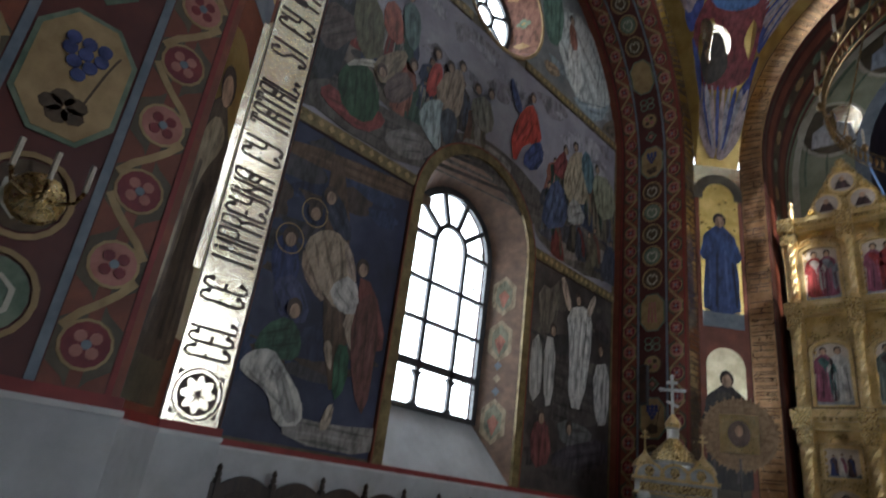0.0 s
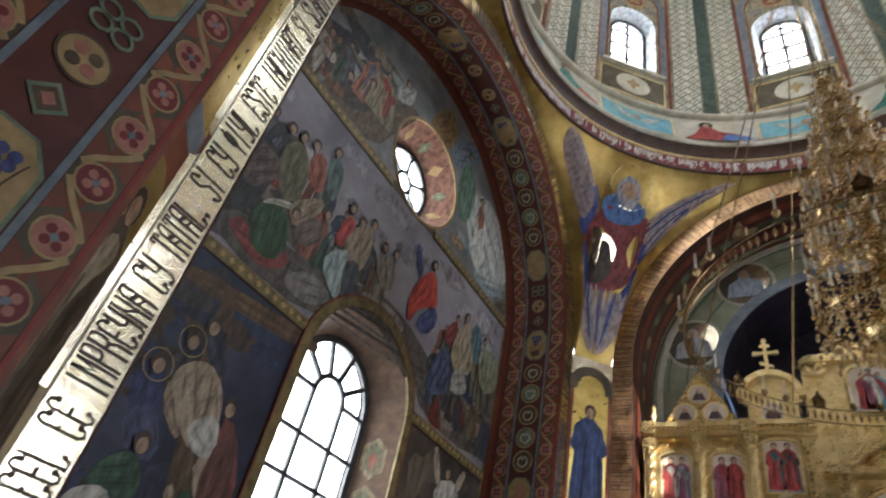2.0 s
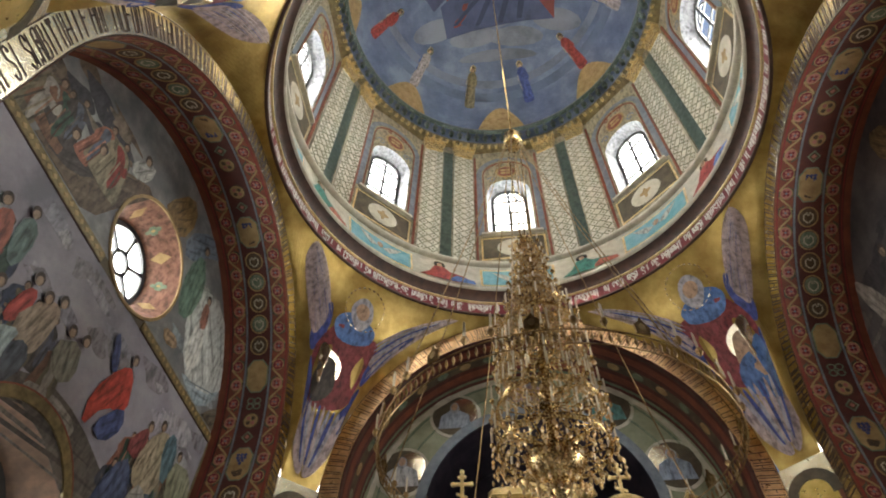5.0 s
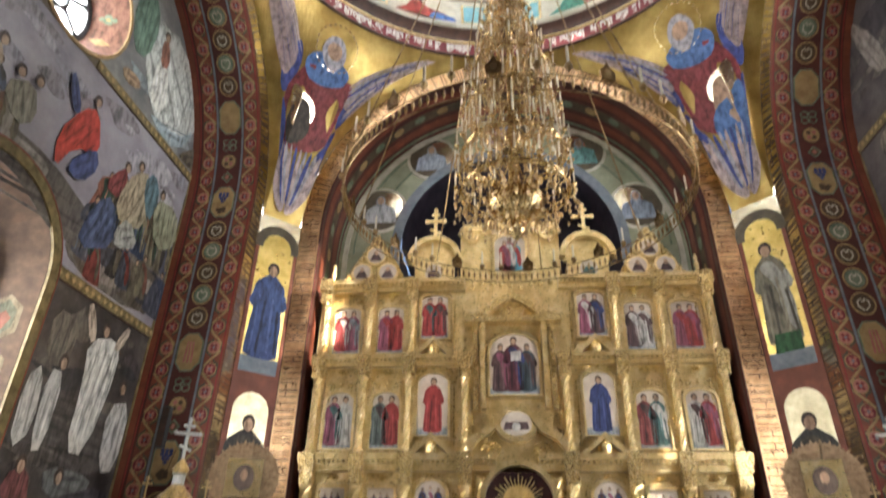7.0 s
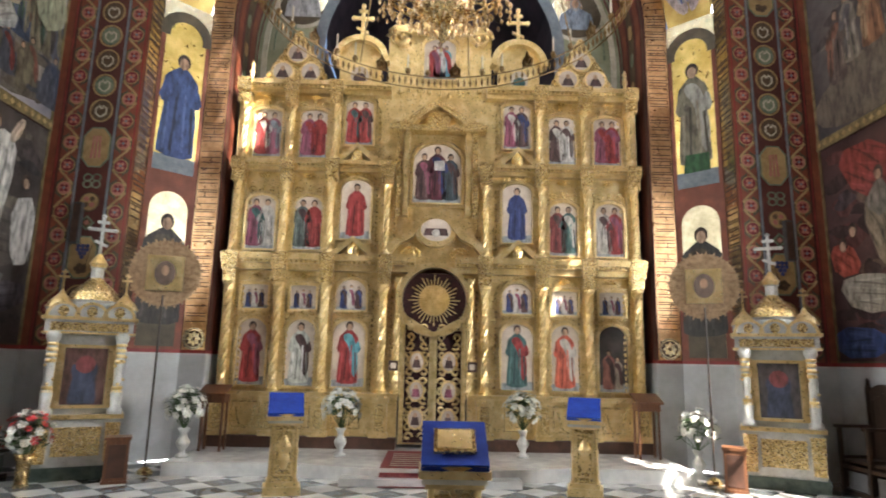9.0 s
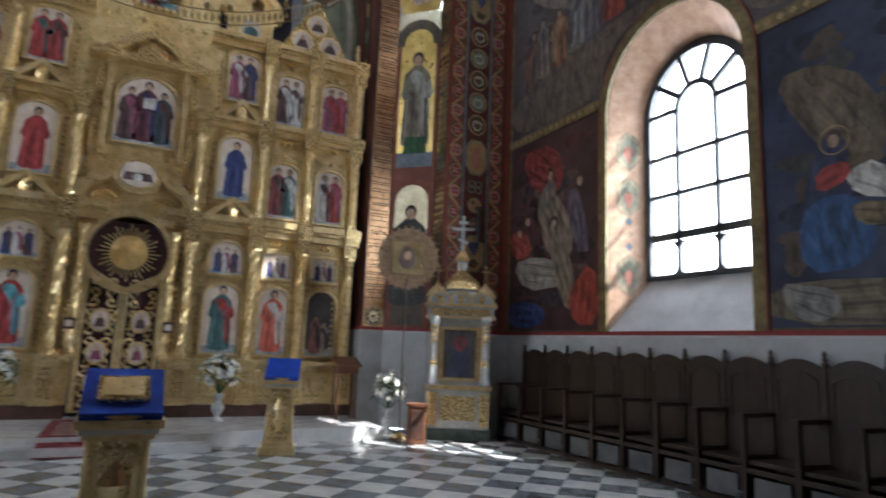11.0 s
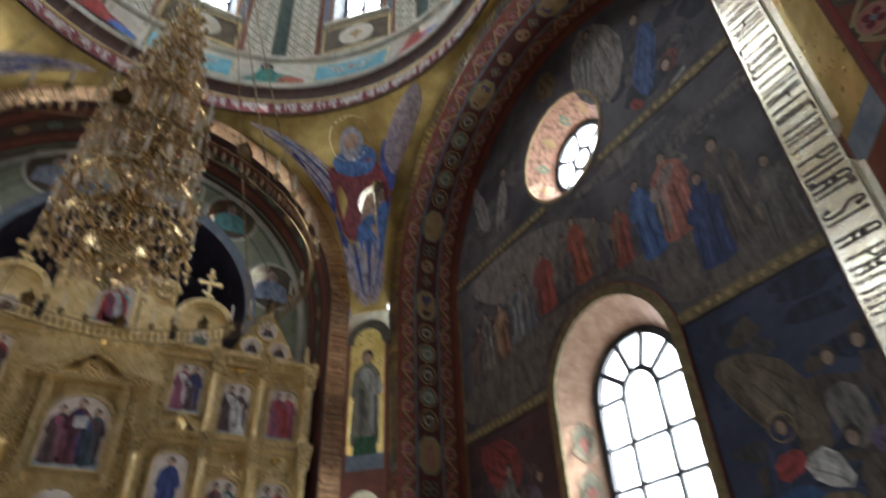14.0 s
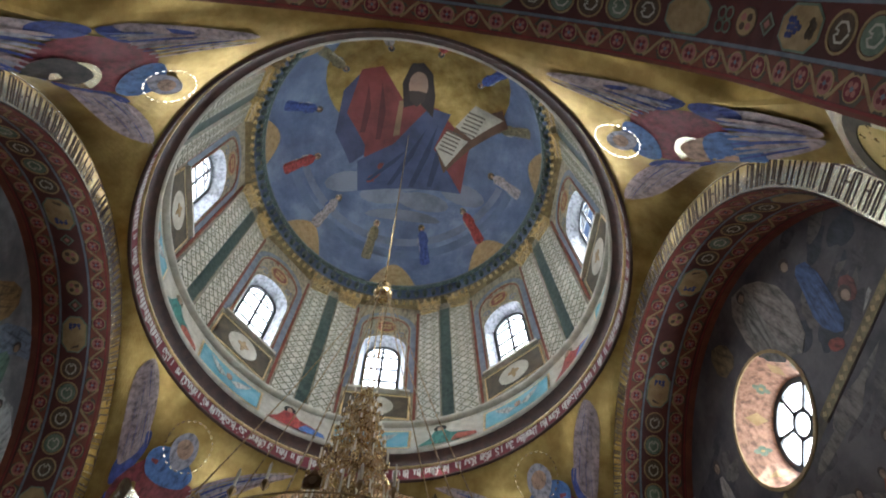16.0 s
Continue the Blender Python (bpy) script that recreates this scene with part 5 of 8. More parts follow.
    b.part("leaf_ornament", parent)


DUSK = mottled("night_blue_painting", (0.012, 0.016, 0.04), (0.05, 0.06, 0.11), 0.5, 0, 0.8, c=(0.025, 0.03, 0.07))
CAVE = mottled("dim_brown_painting", (0.03, 0.024, 0.022), (0.1, 0.085, 0.075), 0.5, 0, 1.2, c=(0.055, 0.045, 0.042))
LILAC = mottled("lilac_sky_painting", (0.17, 0.16, 0.19), (0.36, 0.34, 0.38), 0.55, 0, 0.7, c=(0.27, 0.25, 0.29))
DIM = mottled("dim_hall_painting", (0.035, 0.03, 0.035), (0.13, 0.11, 0.11), 0.55, 0, 0.9, c=(0.08, 0.068, 0.07))
PALE = mottled("pale_cloud_painting", (0.12, 0.13, 0.14), (0.34, 0.35, 0.34), 0.55, 0, 0.9, c=(0.2, 0.2, 0.2))
LO, HI = YC - A, YC + A
W0, W1 = YC - 1.25, YC + 1.25
MUTED = [(0.26, 0.04, 0.03), (0.05, 0.07, 0.13), (0.17, 0.14, 0.09), (0.34, 0.31, 0.27), (0.05, 0.1, 0.07), (0.2, 0.1, 0.06), (0.1, 0.11, 0.15), (0.32, 0.12, 0.08), (0.06, 0.05, 0.045), (0.24, 0.2, 0.13)]


def crowd(P, m, u0, u1, z0, h, n, cols, seed, halo=0.2, rise=0.0, w=0.012):
    r = random.Random(seed)
    for i in range(n):
        u = u0 + (u1 - u0) * (i + 0.5 + r.uniform(-0.4, 0.4)) / n
        figure(P, u, z0 + rise * (i / max(1, n - 1)) + r.uniform(-0.18, 0.16) * h, h * r.uniform(0.68, 1.15), r.choice(cols), r.choice(cols), r.random() < halo, r.uniform(-0.2, 0.2), r.uniform(0.3, 0.52), r.random() < 0.42, w + 0.007 * i / n, m, skin=(0.3, 0.19, 0.13))


def brushwork(P, m, u0, u1, z0, z1, cols, n, seed, w=0.0075):
    """Broad soft strokes that break up a painted ground."""
    r = random.Random(seed)
    for i in range(n):
        c, z = r.uniform(u0 + 0.3, u1 - 0.3), r.uniform(z0 + 0.15, z1 - 0.15)
        rx, ry, ph = min(r.uniform(0.2, 0.7), c - u0, u1 - c), min(r.uniform(0.08, 0.3), z - z0, z1 - z), r.uniform(0, 6.28)
        pts = [(c + rx * (0.75 + 0.25 * math.sin(3 * t + ph)) * math.cos(t), z + ry * (0.75 + 0.25 * math.sin(2 * t + ph)) * math.sin(t)) for t in np.linspace(0, 6.28, 15)[:-1]]
        Build(paint(r.choice(cols))).plate(P, smooth(pts, 1), w - 0.001, w + 0.0002 * i / n * 5).part("painted_stroke", m)


def rocks(P, m, pts, col, w=0.008, soft=2):
    Build(paint(col)).plate(P, smooth(pts, soft) if soft else pts, w, w + 0.003).part("painted_ground_form", m)


def inside(pts, u, v):
    """Whether a point lies in an outline."""
    odd = False
    for (a, b), (c, d) in zip(pts, pts[1:] + pts[:1]):
        if (b > v) != (d > v) and u < (c - a) * (v - b) / (d - b) + a:
            odd = not odd
    return odd


def forms(P, m, shapes, w=0.009):
    """Painted forms, each laid over the last, with tapering folds along their length."""
    for i, (col, pts) in enumerate(shapes):
        z = w + 0.0011 * i
        b = Build(paint(col), paint(tuple(v * 0.58 for v in col)), paint(tuple(min(0.65, v * 1.22 + 0.008) for v in col)))
        loop = smooth(pts, 1)
        b.plate(P, loop, z - 0.004, z, 0)
        n = len(loop)
        cu, cv = sum(p[0] for p in loop) / n, sum(p[1] for p in loop) / n
        xx, yy, xy = (sum(f_(p[0] - cu, p[1] - cv) for p in loop) for f_ in (lambda x, y: x * x, lambda x, y: y * y, lambda x, y: x * y))
        t = 0.5 * math.atan2(2 * xy, xx - yy)
        du, dv = math.cos(t), math.sin(t)
        half = max(abs(-(p[0] - cu) * dv + (p[1] - cv) * du) for p in loop)
        long = max(abs((p[0] - cu) * du + (p[1] - cv) * dv) for p in loop)
        r = random.Random(i * 7 + n)
        lines = max(4, min(9, round(half / 0.045)))
        for q in range(lines):
            off = half * (2 * (q + 0.5) / lines - 1) * 0.92
            sway = r.uniform(-0.12, 0.12) * half
            run = [(cu + du * x - dv * (off + sway * math.sin(3 * x / long)), cv + dv * x + du * (off + sway * math.sin(3 * x / long))) for x in np.linspace(-long, long, 22)]
            run = [p for p in run if inside(loop, *p)]
            a, c = r.randrange(0, 5), r.randrange(0, 5)
            run = run[a:len(run) - c]
            if len(run) < 4:
                continue
            k = half / lines * r.uniform(0.3, 0.6)
            wide = [k * math.sin(math.pi * (x + 0.5) / len(run)) for x in range(len(run))]
            b.plate(P, [(p[0] - dv * e, p[1] + du * e) for p, e in zip(run, wide)] + [(p[0] + dv * e, p[1] - du * e) for p, e in zip(run[::-1], wide[::-1])], z - 0.001, z + 0.0006, 1 + (q + i) % 2)
        b.part("painted_shape", m)


def heads(P, m, spots, r=0.085, w=0.04, halo=()):
    for i, (u, v) in enumerate(spots):
        b = Build(paint((0.06, 0.04, 0.03)), paint((0.34, 0.23, 0.16)), OCHRE)
        if i in halo:
            b.strip(P, ell((u, v), r * 1.75, r * 1.75, 20), 0.006, w - 0.001, w, 2, True)
        b.plate(P, ell((u, v + r * 0.2), r, r * 1.2, 12), w, w + 0.001, 0).plate(P, ell((u + r * 0.12, v - r * 0.1), r * 0.66, r * 0.85, 12), w, w + 0.002, 1)
        b.part("painted_shape", m)


for side, P in (("north", NWALL), ("south", SWALL)):
    north = side == "north"
    trim = thing("mural_frames", "gilt frames and mouldings dividing the wall paintings", "moulding", kind="structure")
    for u0, u1 in ((LO, W0 - 0.1), (W1 + 0.1, HI)):
        cornice(P, u0, u1, 5.52, 0.17, trim)
    for u0, u1 in ((LO, YC - 0.75), (YC + 0.75, HI)):
        cornice(P, u0, u1, 8.98, 0.17, trim)
    Build(DULLGOLD).strip(P, [(W0 - 0.09, ZW), (W0 - 0.09, 5.35)] + arc((YC, 5.35), 1.34, math.pi, 0, 24) + [(W1 + 0.09, 5.35), (W1 + 0.09, ZW)], 0.085, 0.0, 0.045).part("window_border", trim)
    Build(RUST).strip(P, [(W0 - 0.18, ZW), (W0 - 0.18, 5.35)] + arc((YC, 5.35), 1.43, math.pi, 0, 24) + [(W1 + 0.18, 5.35), (W1 + 0.18, ZW)], 0.012, 0.0, 0.05).part("border_line", trim)
    for u in (LO + 0.03, HI - 0.03):
        Build(DULLGOLD).plate(P, [(u - 0.03, ZW), (u + 0.03, ZW), (u + 0.03, 9.0), (u - 0.03, 9.0)], 0, 0.02).part("edge_moulding", trim)
    mid = [(LO, 5.7), (W0 - 0.15, 5.7)] + arc((YC, 5.35), 1.44, math.pi - 0.26, 0.26, 16) + [(HI, 5.7), (HI, 8.97), (LO, 8.97)]
    a0 = math.asin((9.16 - RZ) / (RO + 0.06))
    up = [(LO, 9.16)] + [(YC + 0.06 - (RO + 0.06) * math.cos(a0), 9.16)] + arc((YC + 0.06, RZ), RO + 0.06, math.pi - a0, a0, 20) + [(HI, 9.16), (HI, ZTOP), (LO, ZTOP)]
    rect = lambda u0, u1, z0, z1: [(u0, z0), (u1, z0), (u1, z1), (u0, z1)]
    west, east = rect(LO, W0 - 0.2, ZW + 0.03, 5.5), rect(W1 + 0.2, HI, ZW + 0.03, 5.5)
    if north:
        m = mural(P, "mural", "dark blue wall painting of pale and dark robed shapes", west, DUSK)
        brushwork(P, m, LO, W0 - 0.2, 2.0, 5.5, [(0.02, 0.025, 0.06), (0.05, 0.045, 0.05), (0.06, 0.04, 0.03), (0.03, 0.045, 0.1)], 30, 31)
        forms(P, m, [
            ((0.11, 0.065, 0.035), [(2.64, 5.23), (5.15, 5.58), (5.13, 5.3), (2.67, 5.0)]),
            ((0.1, 0.06, 0.035), [(3.34, 5.23), (3.7, 5.29), (4.28, 2.63), (3.93, 2.54)]),
            ((0.03, 0.035, 0.06), [(3.31, 4.77), (3.62, 4.91), (3.98, 4.39), (3.75, 4.28)]),
            ((0.028, 0.04, 0.12), [(2.93, 3.73), (2.96, 4.09), (3.21, 4.08), (3.35, 3.69), (3.17, 3.39)]),
            ((0.05, 0.06, 0.13), [(3.0, 3.53), (3.32, 3.73), (3.63, 3.22), (3.22, 3.13)]),
            ((0.36, 0.28, 0.2), [(3.3, 4.12), (3.53, 4.37), (3.81, 4.38), (4.01, 4.11), (4.05, 3.71), (3.93, 3.44), (3.64, 3.64), (3.4, 3.84)]),
            ((0.3, 0.22, 0.16), [(3.3, 4.07), (3.34, 3.75), (3.67, 3.48), (3.73, 3.56), (3.47, 3.8)]),
            ((0.36, 0.28, 0.22), [(3.81, 4.38), (4.05, 4.13), (4.13, 3.8), (3.93, 4.01)]),
            ((0.46, 0.44, 0.41), [(3.73, 3.71), (4.06, 3.98), (4.33, 3.5), (4.1, 3.45), (3.9, 3.48)]),
            ((0.4, 0.31, 0.23), [(3.98, 3.44), (4.31, 3.53), (4.38, 3.06), (4.22, 3.01)]),
            ((0.16, 0.05, 0.04), [(4.09, 3.96), (4.39, 3.95), (4.77, 3.21), (4.43, 3.08)]),
            ((0.03, 0.1, 0.05), [(3.98, 3.09), (4.2, 3.1), (4.24, 2.62), (4.08, 2.41)]),
            ((0.13, 0.05, 0.04), [(4.11, 3.52), (4.42, 3.91), (4.58, 3.4), (4.6, 2.29), (4.32, 2.64)]),
            ((0.4, 0.31, 0.23), [(3.81, 3.05), (3.92, 3.12), (4.01, 2.76), (3.91, 2.83)]),
            ((0.24, 0.22, 0.2), [(3.48, 2.21), (4.13, 2.19), (4.98, 2.28), (4.8, 1.92), (3.56, 1.94)]),
            ((0.36, 0.29, 0.22), [(4.03, 2.4), (4.13, 2.42), (4.12, 2.15), (3.96, 2.1)]),
            ((0.035, 0.09, 0.055), [(2.98, 2.74), (3.04, 3.04), (3.32, 3.24), (3.54, 3.03), (3.53, 2.77), (3.24, 2.73)]),
            ((0.52, 0.5, 0.46), [(2.86, 2.57), (2.95, 2.75), (3.21, 2.84), (3.38, 2.69), (3.69, 2.4), (3.76, 2.13), (3.42, 2.06), (3.25, 2.42), (3.03, 2.47)]),
            ((0.3, 0.29, 0.27), [(3.24, 2.73), (3.39, 2.66), (3.7, 2.18), (3.53, 2.1), (3.36, 2.44)]),
        ])
        heads(P, m, [(3.34, 4.48), (3.1, 4.06), (3.5, 4.76), (4.16, 4.06), (3.35, 3.3), (2.62, 3.7)], 0.1, halo=(0, 1))
        m = mural(P, "mural", "grey-brown wall painting with three white draped shapes", east, CAVE)
        brushwork(P, m, W1 + 0.2, HI, 2.0, 5.5, [(0.1, 0.085, 0.07), (0.05, 0.04, 0.04), (0.13, 0.11, 0.09), (0.03, 0.028, 0.03)], 34, 32)
        forms(P, m, [
            ((0.07, 0.06, 0.055), [(7.65, 3.84), (8.3, 4.07), (10.2, 3.92), (10.2, 3.27), (9.41, 2.98), (7.8, 2.97)]),
            ((0.12, 0.1, 0.08), [(7.82, 5.14), (8.44, 5.12), (8.39, 4.37), (7.92, 4.32)]),
            ((0.42, 0.4, 0.37), [(7.7, 4.05), (7.97, 4.33), (8.13, 3.42), (7.79, 3.07)]),
            ((0.44, 0.42, 0.4), [(8.07, 4.29), (8.42, 4.31), (8.41, 3.2), (8.16, 3.15)]),
            ((0.5, 0.48, 0.45), [(8.69, 4.94), (9.38, 5.19), (9.59, 4.77), (9.33, 3.28), (8.87, 3.26), (8.84, 4.28)]),
            ((0.42, 0.33, 0.26), [(8.44, 5.41), (8.59, 5.5), (8.87, 4.99), (8.72, 4.87)]),
            ((0.42, 0.33, 0.26), [(9.69, 5.44), (9.51, 5.43), (9.31, 5.01), (9.49, 4.98)]),
            ((0.44, 0.42, 0.4), [(9.6, 4.13), (10.2, 4.31), (10.2, 3.17), (9.74, 3.09)]),
            ((0.16, 0.05, 0.05), [(7.85, 2.8), (8.29, 3.0), (8.48, 2.33), (7.95, 2.15)]),
            ((0.12, 0.12, 0.12), [(8.53, 3.04), (9.68, 3.02), (9.56, 2.67), (8.69, 2.61)]),
            ((0.06, 0.05, 0.06), [(8.46, 2.52), (10.2, 2.97), (10.2, 2.42), (8.49, 2.21)]),
        ])
        heads(P, m, [(9.02, 5.18), (8.29, 4.42), (9.84, 4.45), (8.1, 2.95), (8.9, 2.9)], 0.1, 0.03)
        m = mural(P, "mural", "wide wall painting of crowded robed shapes under lilac sky", mid, LILAC)
        brushwork(P, m, LO, HI, 7.6, 8.97, [(0.3, 0.28, 0.32), (0.25, 0.24, 0.28), (0.34, 0.32, 0.35), (0.22, 0.2, 0.22)], 30, 33)
        rocks(P, m, [(2.1, 5.72), (3.2, 5.72), (3.3, 6.6), (3.1, 7.9), (2.1, 8.6)], (0.07, 0.06, 0.055), 0.008)
        rocks(P, m, [(7.55, 5.74), (10.25, 5.74), (10.25, 7.4), (9.2, 7.2), (8.3, 7.0), (7.6, 6.5)], (0.13, 0.11, 0.1), 0.008)
        brushwork(P, m, LO, W0 - 0.2, 5.75, 7.2, [(0.1, 0.08, 0.06), (0.16, 0.13, 0.11), (0.05, 0.045, 0.04)], 24, 34, 0.0125)
        brushwork(P, m, 7.7, HI, 5.75, 6.7, [(0.1, 0.08, 0.06), (0.2, 0.17, 0.15), (0.05, 0.05, 0.06)], 20, 39, 0.0125)
        crowd(P, m, 2.15, 3.1, 6.3, 1.2, 4, MUTED, 61, 0, 0.5, 0.01)
        crowd(P, m, 3.2, 4.4, 6.9, 1.05, 6, [tuple(v * 0.6 for v in c) for c in MUTED], 64, 0, 0.3, 0.0105)
        crowd(P, m, 4.2, 6.1, 6.5, 0.95, 8, [tuple(v * 0.7 for v in c) for c in MUTED], 65, 0, 0.35, 0.0105)
        crowd(P, m, 7.9, 10.2, 6.8, 1.15, 10, [tuple(v * 0.7 for v in c) for c in MUTED], 66, 0, 0.1, 0.0105)
        crowd(P, m, 7.9, 10.2, 5.9, 1.0, 7, [tuple(v * 0.5 for v in c) for c in MUTED], 67, 0, 0.0, 0.013)
        forms(P, m, [
            ((0.1, 0.085, 0.075), [(2.82, 5.99), (3.04, 6.28), (3.92, 6.36), (5.01, 6.52), (5.87, 7.0), (6.78, 7.01), (7.78, 6.73), (8.57, 6.49), (7.49, 5.94), (5.97, 6.57), (5.16, 6.23), (4.75, 5.72), (3.03, 5.72)]),
            ((0.2, 0.18, 0.17), [(4.06, 5.96), (4.49, 6.34), (5.14, 6.28), (4.74, 5.88), (4.29, 5.82)]),
            ((0.24, 0.22, 0.2), [(5.49, 6.72), (6.12, 6.95), (6.83, 6.9), (6.75, 6.56), (5.95, 6.62)]),
            ((0.035, 0.035, 0.04), [(2.88, 6.1), (2.83, 6.63), (2.88, 7.16), (2.94, 7.87), (3.14, 7.95), (3.39, 7.71), (3.32, 7.18), (3.27, 6.72), (3.21, 6.33)]),
            ((0.11, 0.08, 0.07), [(2.71, 6.85), (2.89, 7.4), (3.21, 7.37), (3.6, 7.39), (3.32, 7.04), (3.06, 6.59)]),
            ((0.13, 0.12, 0.07), [(3.18, 7.56), (3.44, 8.0), (3.77, 7.71), (3.84, 7.1), (3.52, 6.81)]),
            ((0.3, 0.09, 0.06), [(3.69, 7.94), (3.9, 8.16), (4.12, 7.82), (4.13, 7.44), (3.79, 7.5)]),
            ((0.1, 0.15, 0.14), [(4.01, 8.12), (4.17, 8.37), (4.41, 8.19), (4.43, 7.57), (4.2, 7.58)]),
            ((0.22, 0.05, 0.045), [(2.99, 6.02), (3.19, 6.25), (3.57, 5.95), (3.95, 6.31), (4.12, 6.13), (3.78, 5.81), (3.26, 5.88)]),
            ((0.03, 0.075, 0.035), [(3.21, 6.33), (3.31, 6.65), (3.65, 6.86), (3.98, 6.4), (3.84, 5.97), (3.42, 5.95)]),
            ((0.45, 0.42, 0.36), [(3.28, 6.56), (3.44, 6.81), (3.78, 6.99), (3.91, 6.89), (3.6, 6.8)]),
            ((0.28, 0.22, 0.15), [(3.68, 6.95), (4.16, 7.47), (4.3, 7.37), (4.09, 6.79), (3.83, 6.67)]),
            ((0.14, 0.1, 0.09), [(3.91, 6.67), (4.23, 7.17), (4.51, 6.97), (4.34, 6.63), (4.06, 6.47)]),
            ((0.4, 0.06, 0.05), [(4.67, 7.1), (4.75, 7.62), (4.95, 7.71), (5.0, 7.3), (4.82, 7.0)]),
            ((0.3, 0.23, 0.17), [(4.82, 7.08), (5.08, 7.75), (5.45, 7.9), (5.48, 7.15), (5.31, 6.88)]),
            ((0.34, 0.4, 0.4), [(4.6, 6.55), (4.72, 6.92), (5.08, 7.14), (5.05, 6.83), (5.16, 6.23), (4.96, 6.28)]),
            ((0.07, 0.08, 0.1), [(4.99, 6.85), (5.24, 7.12), (5.47, 6.86), (5.25, 6.32)]),
            ((0.2, 0.19, 0.15), [(5.56, 7.44), (6.05, 7.82), (6.29, 7.29), (5.98, 7.0)]),
            ((0.05, 0.07, 0.18), [(6.52, 8.45), (6.63, 8.55), (6.99, 8.03), (6.79, 7.93)]),
            ((0.42, 0.05, 0.035), [(6.68, 7.45), (6.98, 8.15), (7.3, 8.39), (7.63, 7.65), (7.07, 7.48), (6.84, 6.87)]),
            ((0.05, 0.07, 0.18), [(6.99, 7.08), (7.47, 7.79), (7.7, 7.49), (7.41, 7.0)]),
            ((0.06, 0.08, 0.15), [(7.69, 6.04), (7.83, 6.94), (8.23, 7.33), (8.63, 6.51)]),
            ((0.2, 0.05, 0.05), [(7.88, 7.32), (8.22, 7.91), (8.39, 7.88), (8.39, 7.31)]),
            ((0.32, 0.26, 0.18), [(8.26, 7.27), (8.55, 8.07), (9.0, 8.26), (9.22, 7.21), (8.54, 6.92)]),
            ((0.1, 0.17, 0.2), [(8.82, 7.99), (9.08, 8.41), (9.41, 7.99), (9.24, 7.3)]),
            ((0.25, 0.25, 0.17), [(9.22, 7.93), (10.06, 8.15), (10.28, 7.39), (9.59, 7.0)]),
            ((0.3, 0.29, 0.27), [(8.44, 6.79), (8.73, 7.19), (9.19, 6.8), (8.57, 6.49)]),
        ], 0.018)
        heads(P, m, [(3.69, 8.11), (4.11, 8.38), (4.8, 7.8), (4.38, 7.3), (7.2, 8.46), (8.65, 8.2), (8.32, 7.95), (9.46, 8.1), (5.76, 7.75), (6.08, 7.85), (3.2, 7.95), (3.44, 8.02), (3.86, 6.85), (5.1, 7.75), (5.35, 7.92)], 0.09, 0.052)
        m = mural(P, "mural", "upper wall painting with pale winged shapes on cloud", up, PALE)
        brushwork(P, m, LO + 0.3, 5.0, 9.2, 11.5, [(0.14, 0.1, 0.07), (0.08, 0.06, 0.05), (0.2, 0.16, 0.12), (0.05, 0.05, 0.06)], 26, 35)
        brushwork(P, m, 7.4, HI - 0.3, 9.2, 11.8, [(0.3, 0.32, 0.33), (0.22, 0.26, 0.28), (0.36, 0.36, 0.34)], 14, 40)
        forms(P, m, [
            ((0.13, 0.09, 0.06), [(3.08, 9.2), (4.22, 10.22), (5.72, 11.28), (5.15, 10.07), (4.77, 9.2), (3.88, 9.2)]),
            ((0.06, 0.05, 0.045), [(3.35, 9.21), (4.12, 10.2), (4.48, 9.92), (4.16, 9.43)]),
            ((0.4, 0.4, 0.38), [(4.73, 10.99), (5.25, 11.53), (5.32, 11.04), (4.94, 10.68)]),
            ((0.24, 0.15, 0.06), [(5.86, 11.32), (6.4, 12.34), (6.88, 12.01), (6.72, 11.12), (6.09, 11.13)]),
            ((0.16, 0.2, 0.26), [(6.74, 11.49), (7.49, 12.4), (8.59, 12.4), (7.79, 12.0), (7.11, 10.96)]),
            ((0.5, 0.52, 0.5), [(7.64, 10.91), (8.47, 11.45), (9.44, 11.25), (10.13, 10.54), (9.66, 9.37), (8.78, 9.24), (8.07, 9.79)]),
            ((0.3, 0.36, 0.4), [(8.4, 9.35), (9.42, 9.5), (10.01, 10.13), (9.53, 9.2), (8.77, 9.2)]),
            ((0.12, 0.2, 0.15), [(7.24, 10.97), (7.5, 11.77), (8.05, 11.18), (7.96, 10.16), (7.51, 10.03)]),
            ((0.6, 0.6, 0.56), [(8.23, 10.39), (8.33, 11.03), (8.84, 9.99), (8.69, 9.42), (8.29, 9.66)]),
            ((0.3, 0.12, 0.08), [(8.2, 10.97), (8.43, 11.07), (8.61, 10.55), (8.34, 10.38)]),
            ((0.3, 0.2, 0.12), [(7.42, 9.56), (7.94, 9.68), (8.03, 9.46), (7.6, 9.31)]),
            ((0.14, 0.11, 0.08), [(9.56, 9.2), (10.28, 9.9), (10.28, 9.2), (9.82, 9.2)]),
        ], 0.014)
        heads(P, m, [(8.3, 11.1), (7.52, 11.82), (5.0, 11.3), (4.2, 10.3), (3.7, 9.9)], 0.1, 0.034)
        crowd(P, m, 2.5, 4.6, 9.25, 1.3, 5, MUTED, 15, 0, 0.7, 0.016)
    else:
        m = mural(P, "mural", "dark blue wall painting of shapes round a white cloth", west, DUSK)
        brushwork(P, m, LO, W0 - 0.2, 2.0, 5.5, [(0.015, 0.02, 0.045), (0.05, 0.045, 0.045), (0.07, 0.05, 0.035), (0.02, 0.03, 0.07)], 34, 36)
